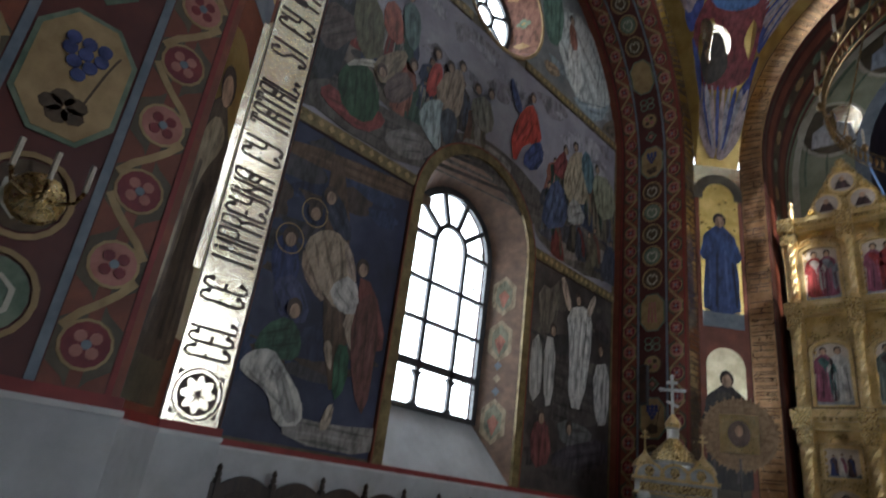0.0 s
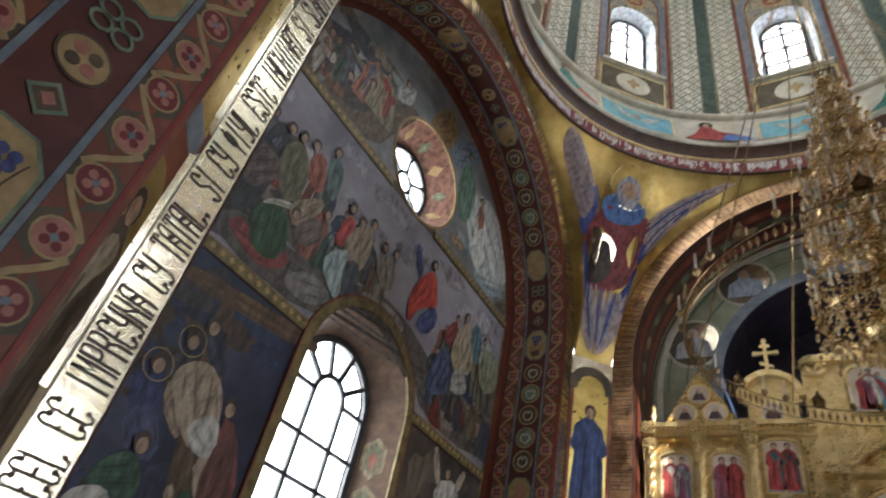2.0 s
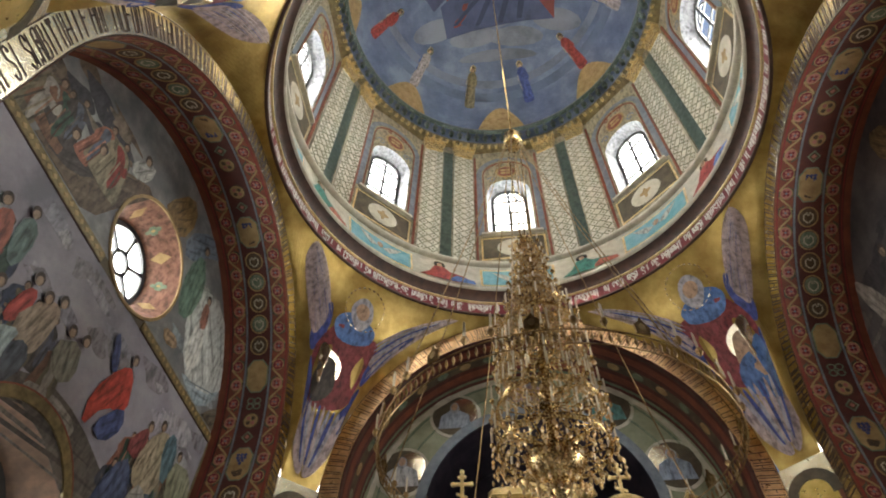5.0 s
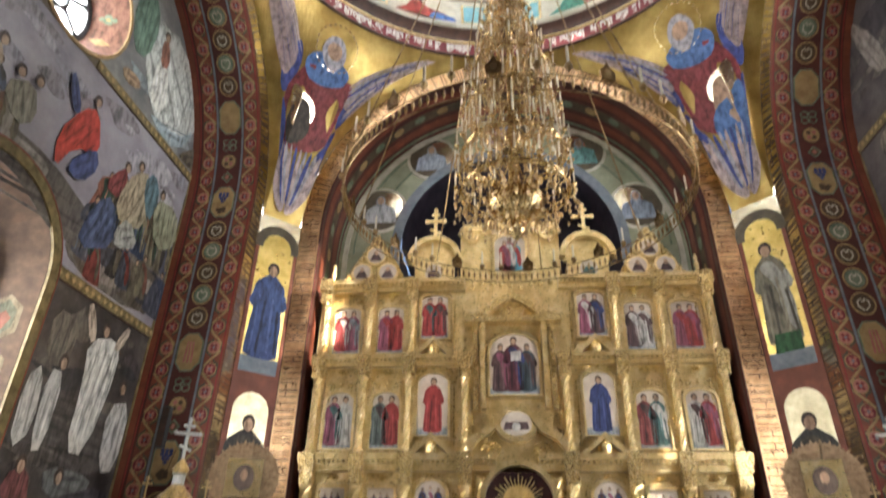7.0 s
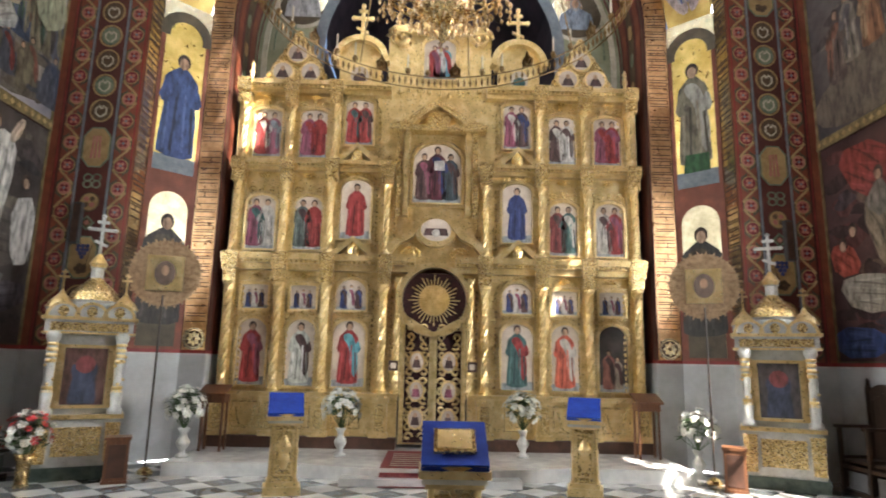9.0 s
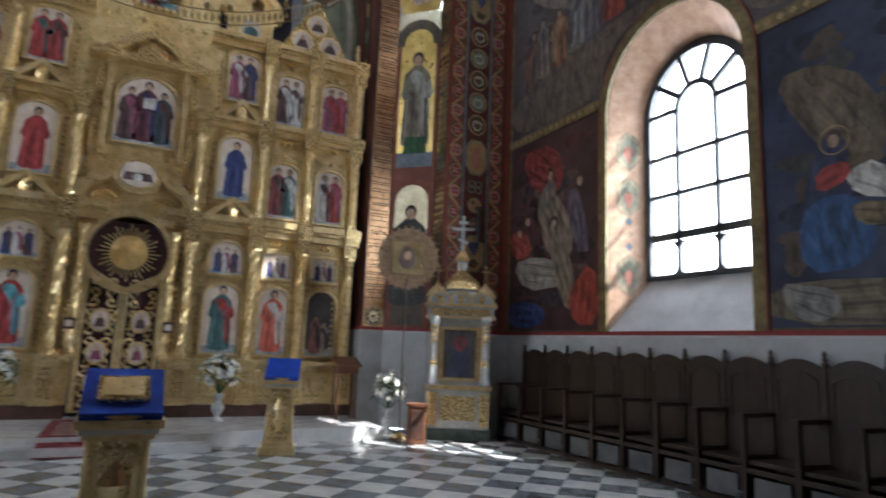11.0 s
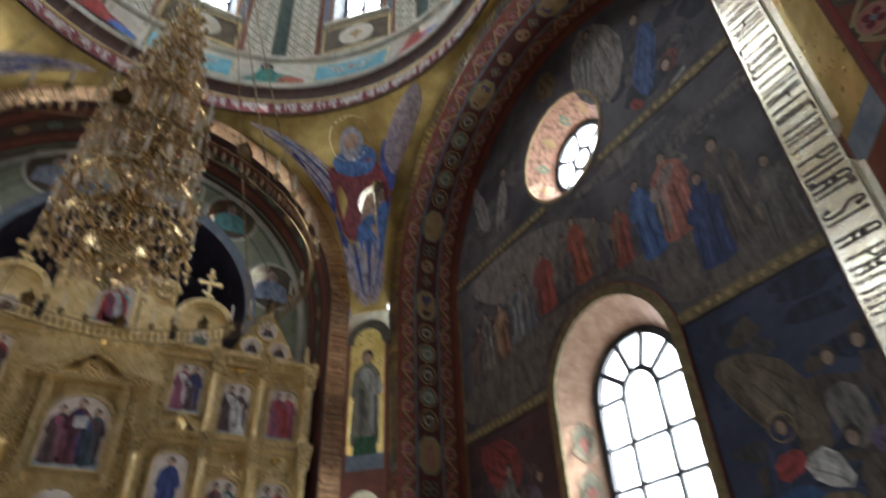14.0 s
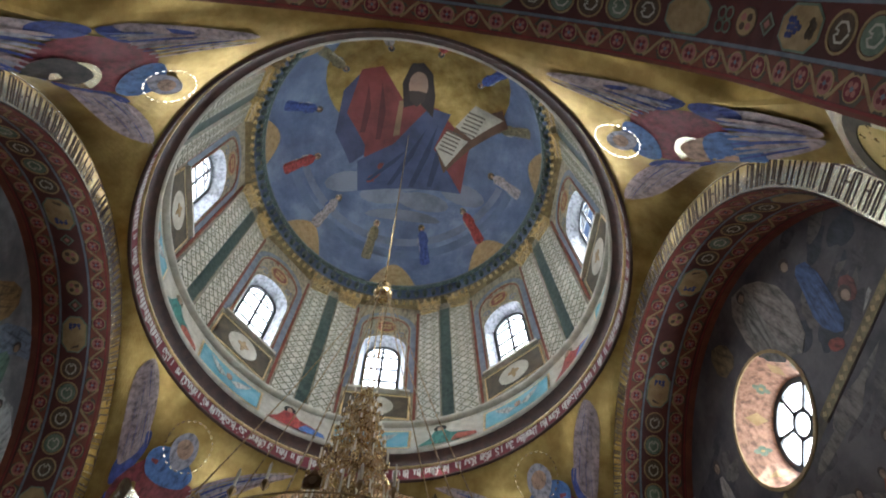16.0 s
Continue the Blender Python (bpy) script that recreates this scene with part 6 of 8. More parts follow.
        forms(P, m, [
            ((0.14, 0.11, 0.07), [(4.76, 2.38), (3.82, 2.41), (2.65, 2.29), (2.63, 1.92), (4.75, 1.92)]),
            ((0.12, 0.085, 0.05), [(4.59, 4.84), (4.06, 4.86), (3.51, 4.47), (3.38, 3.6), (3.8, 3.51), (4.35, 4.25)]),
            ((0.15, 0.11, 0.07), [(4.28, 4.64), (3.78, 4.47), (3.48, 3.67), (3.8, 3.72), (4.14, 4.21)]),
            ((0.17, 0.15, 0.125), [(3.43, 4.03), (3.18, 4.16), (3.0, 4.01), (3.0, 3.55), (3.3, 3.45)]),
            ((0.1, 0.07, 0.06), [(2.97, 4.36), (2.64, 4.29), (2.66, 3.24), (2.9, 3.27)]),
            ((0.14, 0.1, 0.18), [(3.14, 3.63), (2.83, 3.61), (2.82, 3.31), (3.07, 3.34)]),
            ((0.03, 0.04, 0.09), [(4.35, 3.18), (4.14, 3.83), (4.0, 4.0), (3.79, 3.9), (3.8, 3.6), (4.07, 3.15)]),
            ((0.34, 0.045, 0.04), [(4.15, 3.61), (3.8, 3.67), (3.77, 3.45), (4.14, 3.33)]),
            ((0.03, 0.08, 0.2), [(4.36, 3.12), (4.07, 3.32), (3.74, 3.27), (3.53, 2.86), (3.68, 2.51), (4.34, 2.47)]),
            ((0.56, 0.54, 0.5), [(3.85, 3.52), (3.48, 3.62), (3.34, 3.15), (3.74, 3.25)]),
            ((0.17, 0.12, 0.06), [(3.81, 3.2), (3.32, 3.12), (3.44, 2.91), (3.73, 2.93)]),
            ((0.11, 0.08, 0.055), [(3.33, 3.4), (2.95, 3.41), (2.64, 2.98), (2.71, 2.08), (2.97, 2.08), (3.06, 2.7), (3.33, 2.87)]),
            ((0.3, 0.21, 0.14), [(3.22, 2.84), (3.03, 2.8), (2.96, 2.15), (3.12, 2.09), (3.16, 2.5)]),
            ((0.21, 0.2, 0.185), [(4.61, 2.4), (4.34, 2.36), (4.0, 2.3), (3.94, 2.04), (4.27, 1.93), (4.54, 2.08)]),
            ((0.1, 0.075, 0.05), [(3.58, 2.38), (3.29, 2.35), (3.33, 2.13), (3.58, 2.18)]),
        ])
        heads(P, m, [(3.92, 3.9), (3.17, 4.4), (2.83, 4.45), (3.25, 3.6), (2.45, 4.2)], 0.09, 0.032, halo=(0,))
        m = mural(P, "mural", "dark red wall painting of robed shapes by a white cloth", east, mottled("dim_red_painting", (0.04, 0.016, 0.016), (0.1, 0.045, 0.04), 0.5, 0, 1.0, c=(0.06, 0.03, 0.03)))
        brushwork(P, m, W1 + 0.2, HI, 2.0, 5.5, [(0.09, 0.03, 0.028), (0.04, 0.02, 0.02), (0.1, 0.065, 0.045), (0.05, 0.035, 0.04)], 34, 37)
        forms(P, m, [
            ((0.2, 0.035, 0.03), [(9.94, 5.33), (8.78, 5.3), (8.47, 4.36), (9.43, 4.41)]),
            ((0.26, 0.23, 0.19), [(10.15, 3.19), (9.3, 3.27), (8.42, 2.96), (8.49, 2.66), (9.7, 2.61)]),
            ((0.2, 0.155, 0.11), [(9.45, 4.36), (8.85, 4.42), (8.33, 3.75), (8.32, 3.09), (9.0, 3.13)]),
            ((0.2, 0.16, 0.11), [(9.01, 3.5), (8.48, 3.45), (8.1, 2.08), (8.64, 2.37)]),
            ((0.17, 0.15, 0.13), [(9.33, 4.3), (9.1, 4.54), (8.93, 4.69), (8.76, 4.41), (8.92, 3.99)]),
            ((0.12, 0.09, 0.12), [(8.52, 4.29), (8.14, 4.32), (7.83, 3.17), (8.25, 3.2)]),
            ((0.3, 0.045, 0.03), [(8.48, 2.48), (7.76, 3.09), (7.65, 1.98), (8.25, 1.97)]),
            ((0.035, 0.06, 0.17), [(10.25, 2.48), (9.09, 2.36), (9.12, 1.96), (10.25, 1.94)]),
            ((0.3, 0.06, 0.04), [(10.25, 3.78), (9.72, 3.82), (9.44, 3.28), (10.09, 3.23)]),
        ])
        heads(P, m, [(8.8, 3.78), (8.92, 4.7), (8.1, 4.42), (9.86, 3.75), (9.6, 3.95)], 0.1, 0.03)
        m = mural(P, "mural", "wide wall painting of robed shapes in a dim hall", mid, DIM)
        brushwork(P, m, LO, HI, 7.2, 8.97, [(0.12, 0.1, 0.09), (0.06, 0.05, 0.05), (0.16, 0.13, 0.11), (0.08, 0.065, 0.065)], 40, 38)
        rocks(P, m, [(2.1, 5.72), (4.8, 5.72), (4.9, 6.25), (5.4, 6.78), (7.0, 6.78), (7.6, 6.2), (7.6, 5.72), (10.25, 5.72), (10.25, 6.6), (7.0, 7.0), (5.0, 6.9), (2.1, 6.2)], (0.13, 0.1, 0.08))
        rocks(P, m, [(10.2, 8.95), (7.4, 8.95), (5.6, 8.0), (6.0, 7.3), (8.5, 7.6)], (0.2, 0.165, 0.14), 0.0095)
        for i, (u, z, h, c1, c2) in enumerate(((9.6, 6.5, 1.3, (0.1, 0.07, 0.06), (0.18, 0.08, 0.05)), (9.2, 6.7, 1.25, (0.2, 0.17, 0.14), (0.1, 0.09, 0.1)), (8.73, 6.75, 1.15, (0.22, 0.1, 0.05), (0.3, 0.2, 0.12)), (8.25, 6.85, 1.2, (0.2, 0.2, 0.19), (0.1, 0.09, 0.1)),
                                               (7.8, 6.9, 1.2, (0.12, 0.11, 0.13), (0.2, 0.17, 0.14)), (7.3, 7.0, 1.25, (0.26, 0.05, 0.03), (0.18, 0.05, 0.04)), (6.75, 7.05, 1.2, (0.1, 0.09, 0.09), (0.15, 0.12, 0.09)), (6.3, 7.05, 1.4, (0.34, 0.09, 0.04), (0.3, 0.07, 0.04)),
                                               (5.85, 7.0, 1.1, (0.13, 0.11, 0.12), (0.2, 0.15, 0.1)), (5.4, 6.85, 1.1, (0.28, 0.06, 0.035), (0.24, 0.12, 0.06)), (4.82, 6.65, 1.5, (0.05, 0.1, 0.26), (0.07, 0.13, 0.3)), (4.3, 6.7, 1.55, (0.36, 0.12, 0.08), (0.3, 0.22, 0.18)),
                                               (3.95, 6.0, 1.5, (0.025, 0.04, 0.13), (0.03, 0.05, 0.16)), (3.42, 6.1, 1.75, (0.12, 0.085, 0.06), (0.09, 0.07, 0.06)), (2.95, 5.76, 1.3, (0.1, 0.08, 0.065), (0.14, 0.12, 0.1)), (2.5, 5.85, 1.5, (0.06, 0.05, 0.06), (0.09, 0.06, 0.05)))):
            figure(P, u, z, h, c1, c2, False, (-0.06, 0.05, 0.0)[i % 3], (0.36, 0.3, 0.42)[i % 3], False, 0.012 + 0.0008 * i, m, (0.3, 0.19, 0.13))
        brushwork(P, m, LO, 4.7, 5.75, 6.3, [(0.07, 0.06, 0.055), (0.14, 0.11, 0.09)], 10, 41)
        m = mural(P, "mural", "upper wall painting with a white shape and dark robed shapes", up, DIM)
        brushwork(P, m, LO + 0.3, 5.0, 9.2, 11.5, [(0.06, 0.05, 0.055), (0.03, 0.03, 0.04), (0.11, 0.09, 0.08)], 22, 42)
        brushwork(P, m, 7.4, HI - 0.3, 9.2, 11.5, [(0.09, 0.075, 0.07), (0.04, 0.035, 0.04), (0.13, 0.11, 0.1)], 22, 43)
        forms(P, m, [
            ((0.24, 0.2, 0.17), [(5.35, 12.4), (4.57, 11.93), (4.23, 10.84), (4.76, 9.83), (5.33, 10.41), (5.68, 11.04)]),
            ((0.2, 0.18, 0.155), [(5.2, 11.96), (4.68, 11.82), (5.03, 11.24), (5.13, 10.02), (5.66, 10.88)]),
            ((0.05, 0.09, 0.22), [(3.89, 10.94), (3.59, 10.62), (3.96, 9.5), (4.23, 9.37), (4.37, 9.93), (4.13, 10.39)]),
            ((0.16, 0.05, 0.04), [(3.58, 9.93), (3.38, 9.68), (3.62, 9.38), (3.82, 9.61)]),
            ((0.32, 0.3, 0.28), [(3.77, 9.2), (3.39, 9.33), (3.45, 9.2), (3.79, 9.2)]),
            ((0.26, 0.05, 0.03), [(4.46, 9.61), (4.23, 9.37), (4.34, 9.22), (4.55, 9.42)]),
            ((0.17, 0.11, 0.05), [(6.51, 12.4), (6.0, 12.06), (6.04, 11.42), (6.66, 11.61)]),
            ((0.24, 0.21, 0.19), [(9.25, 11.42), (8.78, 10.54), (8.73, 9.71), (9.13, 9.95), (9.33, 10.93)]),
            ((0.28, 0.24, 0.21), [(8.07, 10.82), (8.02, 10.14), (8.27, 9.6), (8.57, 9.67), (8.41, 10.3)]),
        ], 0.014)
        heads(P, m, [(5.0, 11.95), (3.94, 11.11), (3.68, 9.62), (8.06, 10.85), (9.2, 11.5)], 0.12, 0.03)


# ---- iconostasis ----
IK = plane((0, YI, 0), (1, 0, 0), (0, -1, 0))
ikono = thing("iconostasis", "tall gilded carved iconostasis with rows of small painted panels", "iconostasis")


def column(x, z0, z1, r=0.055, twist=True):
    h = z1 - z0
    b = Build(GOLD)
    prof = [(r * 1.6, 0), (r * 1.6, 0.05), (r * 1.15, 0.08)]
    n = 14
    prof += [(r * (1 + (0.0 if i in (0, n) else 0.04 * math.sin(i))), 0.1 + (h - 0.28) * i / n) for i in range(n + 1)]
    prof += [(r * 1.2, h - 0.16), (r * 1.7, h - 0.05), (r * 1.7, h)]
    b.lathe(prof, tuple(IK(x, z0, 0.16)), 10, twist=7.0 if twist else 0, flute=0.16 if twist else 0.05)
    b.part("column", ikono)


def entab(x0, x1, z, h, out=0.14, breaks=()):
    b = Build(GOLD)
    b.plate(IK, [(x0, z), (x1, z), (x1, z + h * 0.4), (x0, z + h * 0.4)], 0, out)
    b.plate(IK, [(x0, z + h * 0.4), (x1, z + h * 0.4), (x1, z + h * 0.62), (x0, z + h * 0.62)], 0, out + 0.06)
    b.plate(IK, [(x0, z + h * 0.62), (x1, z + h * 0.62), (x1, z + h), (x0, z + h)], 0, out + 0.11)
    b.part("cornice", ikono)
    for x in breaks:
        c = Build(GOLD_FINE)
        c.plate(IK, [(x - 0.12, z - 0.24), (x + 0.12, z - 0.24), (x + 0.12, z), (x - 0.12, z)], 0.0, out + 0.08)
        c.plate(IK, [(x - 0.14, z), (x + 0.14, z), (x + 0.14, z + h + 0.02), (x - 0.14, z + h + 0.02)], 0.0, out + 0.14)
        c.plate(IK, ell((x, z - 0.12), 0.06, 0.06, 8), 0.0, out + 0.11)
        c.part("entablature_block", ikono)
    d = Build(GOLD_FINE)
    n = round((x1 - x0) / 0.09)
    for i in range(n):
        c = x0 + (i + 0.5) * (x1 - x0) / n
        d.plate(IK, [(c - 0.025, z + h * 0.42), (c + 0.025, z + h * 0.42), (c + 0.025, z + h * 0.6), (c - 0.025, z + h * 0.6)], out + 0.05, out + 0.085)
    tagged(d.part("dentil_course", ikono), kind="stuff")


def head(c, half, z0, z1, rise=None):
    rise = half * 0.55 if rise is None else rise
    return [(c - half, z0), (c + half, z0)] + [(c + half * math.cos(t), z1 - rise + rise * math.sin(t)) for t in np.linspace(0, math.pi, 11)]


CREAM = mottled("cream_icon_ground", (0.5, 0.4, 0.32), (0.66, 0.56, 0.46), 0.45, 0, 4)


def panel(c, half, z0, z1, figs, name="icon_panel", w=0.03, rise=None, ground=CREAM):
    """A framed painted panel with plain robed shapes."""
    p = new(name)
    p.parent = ikono
    Build(ground).plate(IK, head(c, half, z0, z1, rise), 0.0, w).part("painted_ground", p)
    Build(GOLD).strip(IK, head(c, half + 0.03, z0 - 0.03, z1 + 0.03, rise), 0.03, 0.0, w + 0.05, closed=True).part("frame", p)
    Build(GOLD).strip(IK, head(c, half + 0.085, z0 - 0.075, z1 + 0.085, rise), 0.009, 0.0, w + 0.03, closed=True).part("outer_fillet", p)
    beads, loop = Build(GOLD_FINE), head(c, half + 0.068, z0 - 0.062, z1 + 0.068, rise)
    for (x0, y0), (x1, y1) in zip(loop, loop[1:] + loop[:1]):
        k = max(1, round(math.hypot(x1 - x0, y1 - y0) / 0.06))
        for q in range(k):
            x, y = x0 + (x1 - x0) * q / k, y0 + (y1 - y0) * q / k
            ring = [IK(x + 0.017 * math.cos(a_), y + 0.021 * math.sin(a_), w) for a_ in (0, 1.57, 3.14, 4.71)]
            beads.add(ring + [IK(x, y, w + 0.026)], [(0, 1, 4), (1, 2, 4), (2, 3, 4), (3, 0, 4)])
    tagged(beads.part("bead_moulding", p), kind="stuff")
    Build(paint((0.3, 0.32, 0.33))).plate(IK, [(c - half, z0), (c + half, z0), (c + half, z0 + (z1 - z0) * 0.13), (c - half, z0 + (z1 - z0) * 0.1)], w, w + 0.002).part("painted_foot", p)
    for dx, f, col, col2 in figs:
        figure(IK, c + dx * half, z0 + (z1 - z0) * 0.04, (z1 - z0) * f, col, col2, False, wide=0.34, w=w + 0.003, parent=p)


R_, B_, G_, W_, K_, P_ = (0.27, 0.03, 0.03), (0.028, 0.04, 0.13), (0.05, 0.11, 0.11), (0.46, 0.43, 0.4), (0.07, 0.035, 0.035), (0.22, 0.06, 0.1)
COLX = (0.95, 2.03, 2.91, 3.83)
# back boards by tier, slightly stepped
for x0, x1, z0, z1, nm in ((-3.98, 3.98, 1.1, 3.42, "back_board"), (-3.95, 3.95, 3.42, 5.4, "back_board"), (-3.88, 3.88, 5.4, 7.0, "back_board"), (-1.05, 1.05, 7.0, 8.35, "back_board"),):
    b = Build(GOLD)
    if z0 == 1.1:
        b.holed(IK, [(x0, z0), (-0.62, z0), (-0.62, 2.9)] + arc((0, 2.9), 0.62, math.pi, 0, 16) + [(0.62, z0), (x1, z0), (x1, z1), (x0, z1)], [], 0.0)
    else:
        b.plate(IK, [(x0, z0), (x1, z0), (x1, z1), (x0, z1)], -0.12, 0.0)
    b.part(nm, ikono)
# base: dark plinth and panelled pedestals
for e in (-1, 1):
    Build(DARKTRIM).plate(IK, [(e * 0.64, SOL), (e * 4.02, SOL), (e * 4.02, SOL + 0.2), (e * 0.64, SOL + 0.2)], -0.1, 0.24).part("plinth", ikono)
    Build(GOLD).plate(IK, [(e * 0.64, SOL + 0.2), (e * 3.98, SOL + 0.2), (e * 3.98, 1.14), (e * 0.64, 1.14)], -0.1, 0.1).part("dado_board", ikono)
    Build(GOLD).plate(IK, [(e * 0.64, 1.08), (e * 4.0, 1.08), (e * 4.0, 1.17), (e * 0.64, 1.17)], 0.0, 0.26).part("dado_cap", ikono)
    for x in COLX:
        b = Build(GOLD, GOLD_FINE)
        b.plate(IK, [(e * x - 0.14, SOL + 0.2), (e * x + 0.14, SOL + 0.2), (e * x + 0.14, 1.1), (e * x - 0.14, 1.1)], 0.0, 0.27, 0)
        b.plate(IK, [(e * x - 0.08, SOL + 0.32), (e * x + 0.08, SOL + 0.32), (e * x + 0.08, 0.98), (e * x - 0.08, 0.98)], 0.27, 0.285, 1)
        b.part("pedestal", ikono)
        Build(GOLD).plate(IK, [(e * x - 0.165, 1.0), (e * x + 0.165, 1.0), (e * x + 0.165, 1.08), (e * x - 0.165, 1.08)], 0.0, 0.31).plate(IK, [(e * x - 0.165, SOL + 0.2), (e * x + 0.165, SOL + 0.2), (e * x + 0.165, SOL + 0.29), (e * x - 0.165, SOL + 0.29)], 0.0, 0.31).part("pedestal_moulding", ikono)
        column(e * x, 1.17, 3.16, 0.062)
        column(e * x, 3.74, 5.14, 0.05)
        if x > 1:
            column(e * x * 0.99, 5.6, 6.72, 0.045)
    for c in (1.57, 2.47, 3.37):
        b = Build(GOLD_FINE)
        b.strip(IK, [(e * c - 0.25, SOL + 0.34), (e * c + 0.25, SOL + 0.34), (e * c + 0.25, 0.98), (e * c - 0.25, 0.98)], 0.02, 0.1, 0.12, closed=True)
        b.strip(IK, [(e * c - 0.18, 0.9), (e * c - 0.1, 0.6), (e * c, 0.52), (e * c + 0.1, 0.6), (e * c + 0.18, 0.9)], 0.022, 0.1, 0.125)
        b.part("carved_dado_panel", ikono)
cols1 = {-1: [((0.0, 0.92, R_, P_),), ((0.0, 0.92, (0.48, 0.5, 0.46), K_),), ((0.0, 0.95, R_, (0.1, 0.3, 0.36)),)], 1: [((0.0, 0.95, G_, R_),), ((0.0, 0.94, (0.5, 0.1, 0.06), W_),), ((-0.3, 0.6, (0.25, 0.1, 0.08), K_), (0.3, 0.5, (0.3, 0.25, 0.2), K_))]}
tier2 = {-1: [((-0.42, 0.9, P_, G_), (0.38, 0.9, W_, W_)), ((-0.42, 0.9, (0.1, 0.12, 0.11), K_), (0.4, 0.9, R_, R_)), ((0.05, 0.9, R_, R_),)], 1: [((0.0, 0.9, B_, B_),), ((-0.4, 0.9, (0.16, 0.03, 0.03), K_), (0.4, 0.9, G_, W_)), ((-0.4, 0.9, W_, K_), (0.4, 0.9, R_, P_))]}
tier3 = {-1: [((-0.35, 0.9, R_, W_), (0.4, 0.9, P_, (0.2, 0.22, 0.26))), ((-0.35, 0.9, P_, R_), (0.4, 0.9, R_, R_)), ((-0.4, 0.92, R_, G_), (0.4, 0.92, R_, K_))], 1: [((-0.4, 0.92, P_, W_), (0.35, 0.92, K_, B_)), ((-0.4, 0.9, K_, W_), (0.35, 0.9, W_, K_)), ((-0.35, 0.9, P_, R_), (0.4, 0.9, R_, P_))]}
for e in (-1, 1):
    order = (2, 1, 0) if e < 0 else (0, 1, 2)
    for n, c in enumerate((1.57, 2.47, 3.37)):
        dark = e > 0 and n == 2
        panel(e * c, 0.3 if n == 0 else 0.27, 1.27, 2.48, cols1[e][order[n]], rise=0.27, ground=CAVE if dark else CREAM)
        panel(e * c, 0.28 if n == 0 else 0.24, 2.68, 3.12 if n else 3.25, [(-0.5, 0.75, B_, K_), (0.0, 0.8, W_, P_), (0.5, 0.75, K_, B_)], rise=0.26 if n == 0 else 0.02)
        z0, z1 = (4.05, 5.22) if n == 0 else (3.82, 4.86)
        panel(e * c, 0.29 if n == 0 else 0.27, z0, z1, tier2[e][order[n]], rise=0.2)
        z0, z1 = (5.95, 6.88) if n == 0 else (5.66, 6.64)
        panel(e * c, 0.27, z0, z1, tier3[e][order[n]], rise=0.12)
    entab(e * 2.2 - 1.82, e * 2.2 + 1.82, 3.4, 0.3, 0.15, [e * x for x in COLX])
    entab(e * 2.45 - 1.53, e * 2.45 + 1.53, 5.35, 0.2, 0.15, [e * x for x in COLX])
    entab(e * 2.45 - 1.5, e * 2.45 + 1.5, 6.95, 0.24, 0.15, [e * x for x in COLX[1:]])
    # arched gables over the inner bays
    for z, half in ((3.72, 0.42), (5.58, 0.4)):
        b = Build(GOLD, GOLD_FINE)
        b.strip(IK, [(e * 1.57 - half, z - 0.05), (e * 1.57 - half * 0.5, z + 0.12), (e * 1.57, z + 0.3), (e * 1.57 + half * 0.5, z + 0.12), (e * 1.57 + half, z - 0.05)], 0.05, 0.0, 0.22, 0)
        b.lathe([(0.02, -0.16), (0.1, -0.05), (0.12, 0.06), (0.06, 0.16), (0.02, 0.24)], tuple(IK(e * 1.57, z + 0.06, 0.14)), 8, 1, sy=0.7)
        b.part("gable_crest", ikono)
    # pyramid of three roundels on the outer bays
    g = new("crest")
    g.parent = ikono
    b = Build(GOLD_FINE)
    b.plate(IK, [(e * 2.87 - 0.62, 7.19), (e * 2.87 + 0.62, 7.19), (e * 2.87 + 0.5, 7.6), (e * 2.87 + 0.14, 8.1), (e * 2.87, 8.28), (e * 2.87 - 0.14, 8.1), (e * 2.87 - 0.5, 7.6)], -0.02, 0.06)
    for t in np.linspace(0, 1, 9):
        for s in (-1, 1):
            b.lathe([(0.02, -0.06), (0.075, 0), (0.05, 0.06), (0.01, 0.1)], tuple(IK(e * 2.87 + s * (0.62 - 0.6 * t), 7.22 + 1.03 * t, 0.06)), 7)
    b.part("carved_crest", g)
    for dx, z in ((-0.28, 7.42), (0.28, 7.42), (0, 7.82)):
        b = Build(GOLD, CREAM, paint(K_), paint(SKIN))
        b.plate(IK, ell((e * 2.87 + dx, z), 0.23, 0.23, 18), 0.06, 0.12, 0).plate(IK, ell((e * 2.87 + dx, z), 0.185, 0.185, 18), 0.12, 0.125, 1)
        b.plate(IK, [(e * 2.87 + dx - 0.13, z - 0.13), (e * 2.87 + dx + 0.13, z - 0.13), (e * 2.87 + dx + 0.06, z + 0.03), (e * 2.87 + dx - 0.06, z + 0.03)], 0.125, 0.13, 2)
        b.plate(IK, ell((e * 2.87 + dx, z + 0.06), 0.045, 0.055, 8), 0.13, 0.134, 3)
        b.part("roundel", g)
    for x in (3.75,):
        Build(GOLD).lathe([(0.07, 0), (0.07, 0.06), (0.03, 0.1), (0.06, 0.2), (0.03, 0.3), (0.05, 0.36), (0.01, 0.46)], tuple(IK(e * x, 7.19, 0.1)), 8).part("finial", ikono, smooth=True)
    # rounded pediment with an oval and a cross
    b = Build(GOLD)
    b.plate(IK, [(e * 1.6 - 0.5, 7.6), (e * 1.6 + 0.5, 7.6)] + arc((e * 1.6, 7.68), 0.5, 0, math.pi, 14), -0.05, 0.05)
    b.strip(IK, arc((e * 1.6, 7.66), 0.52, 0, math.pi, 16), 0.06, -0.05, 0.2)
    b.plate(IK, [(e * 1.6 - 0.42, 7.0), (e * 1.6 + 0.42, 7.0), (e * 1.6 + 0.42, 7.62), (e * 1.6 - 0.42, 7.62)], -0.05, 0.06)
    b.part("round_pediment", ikono)
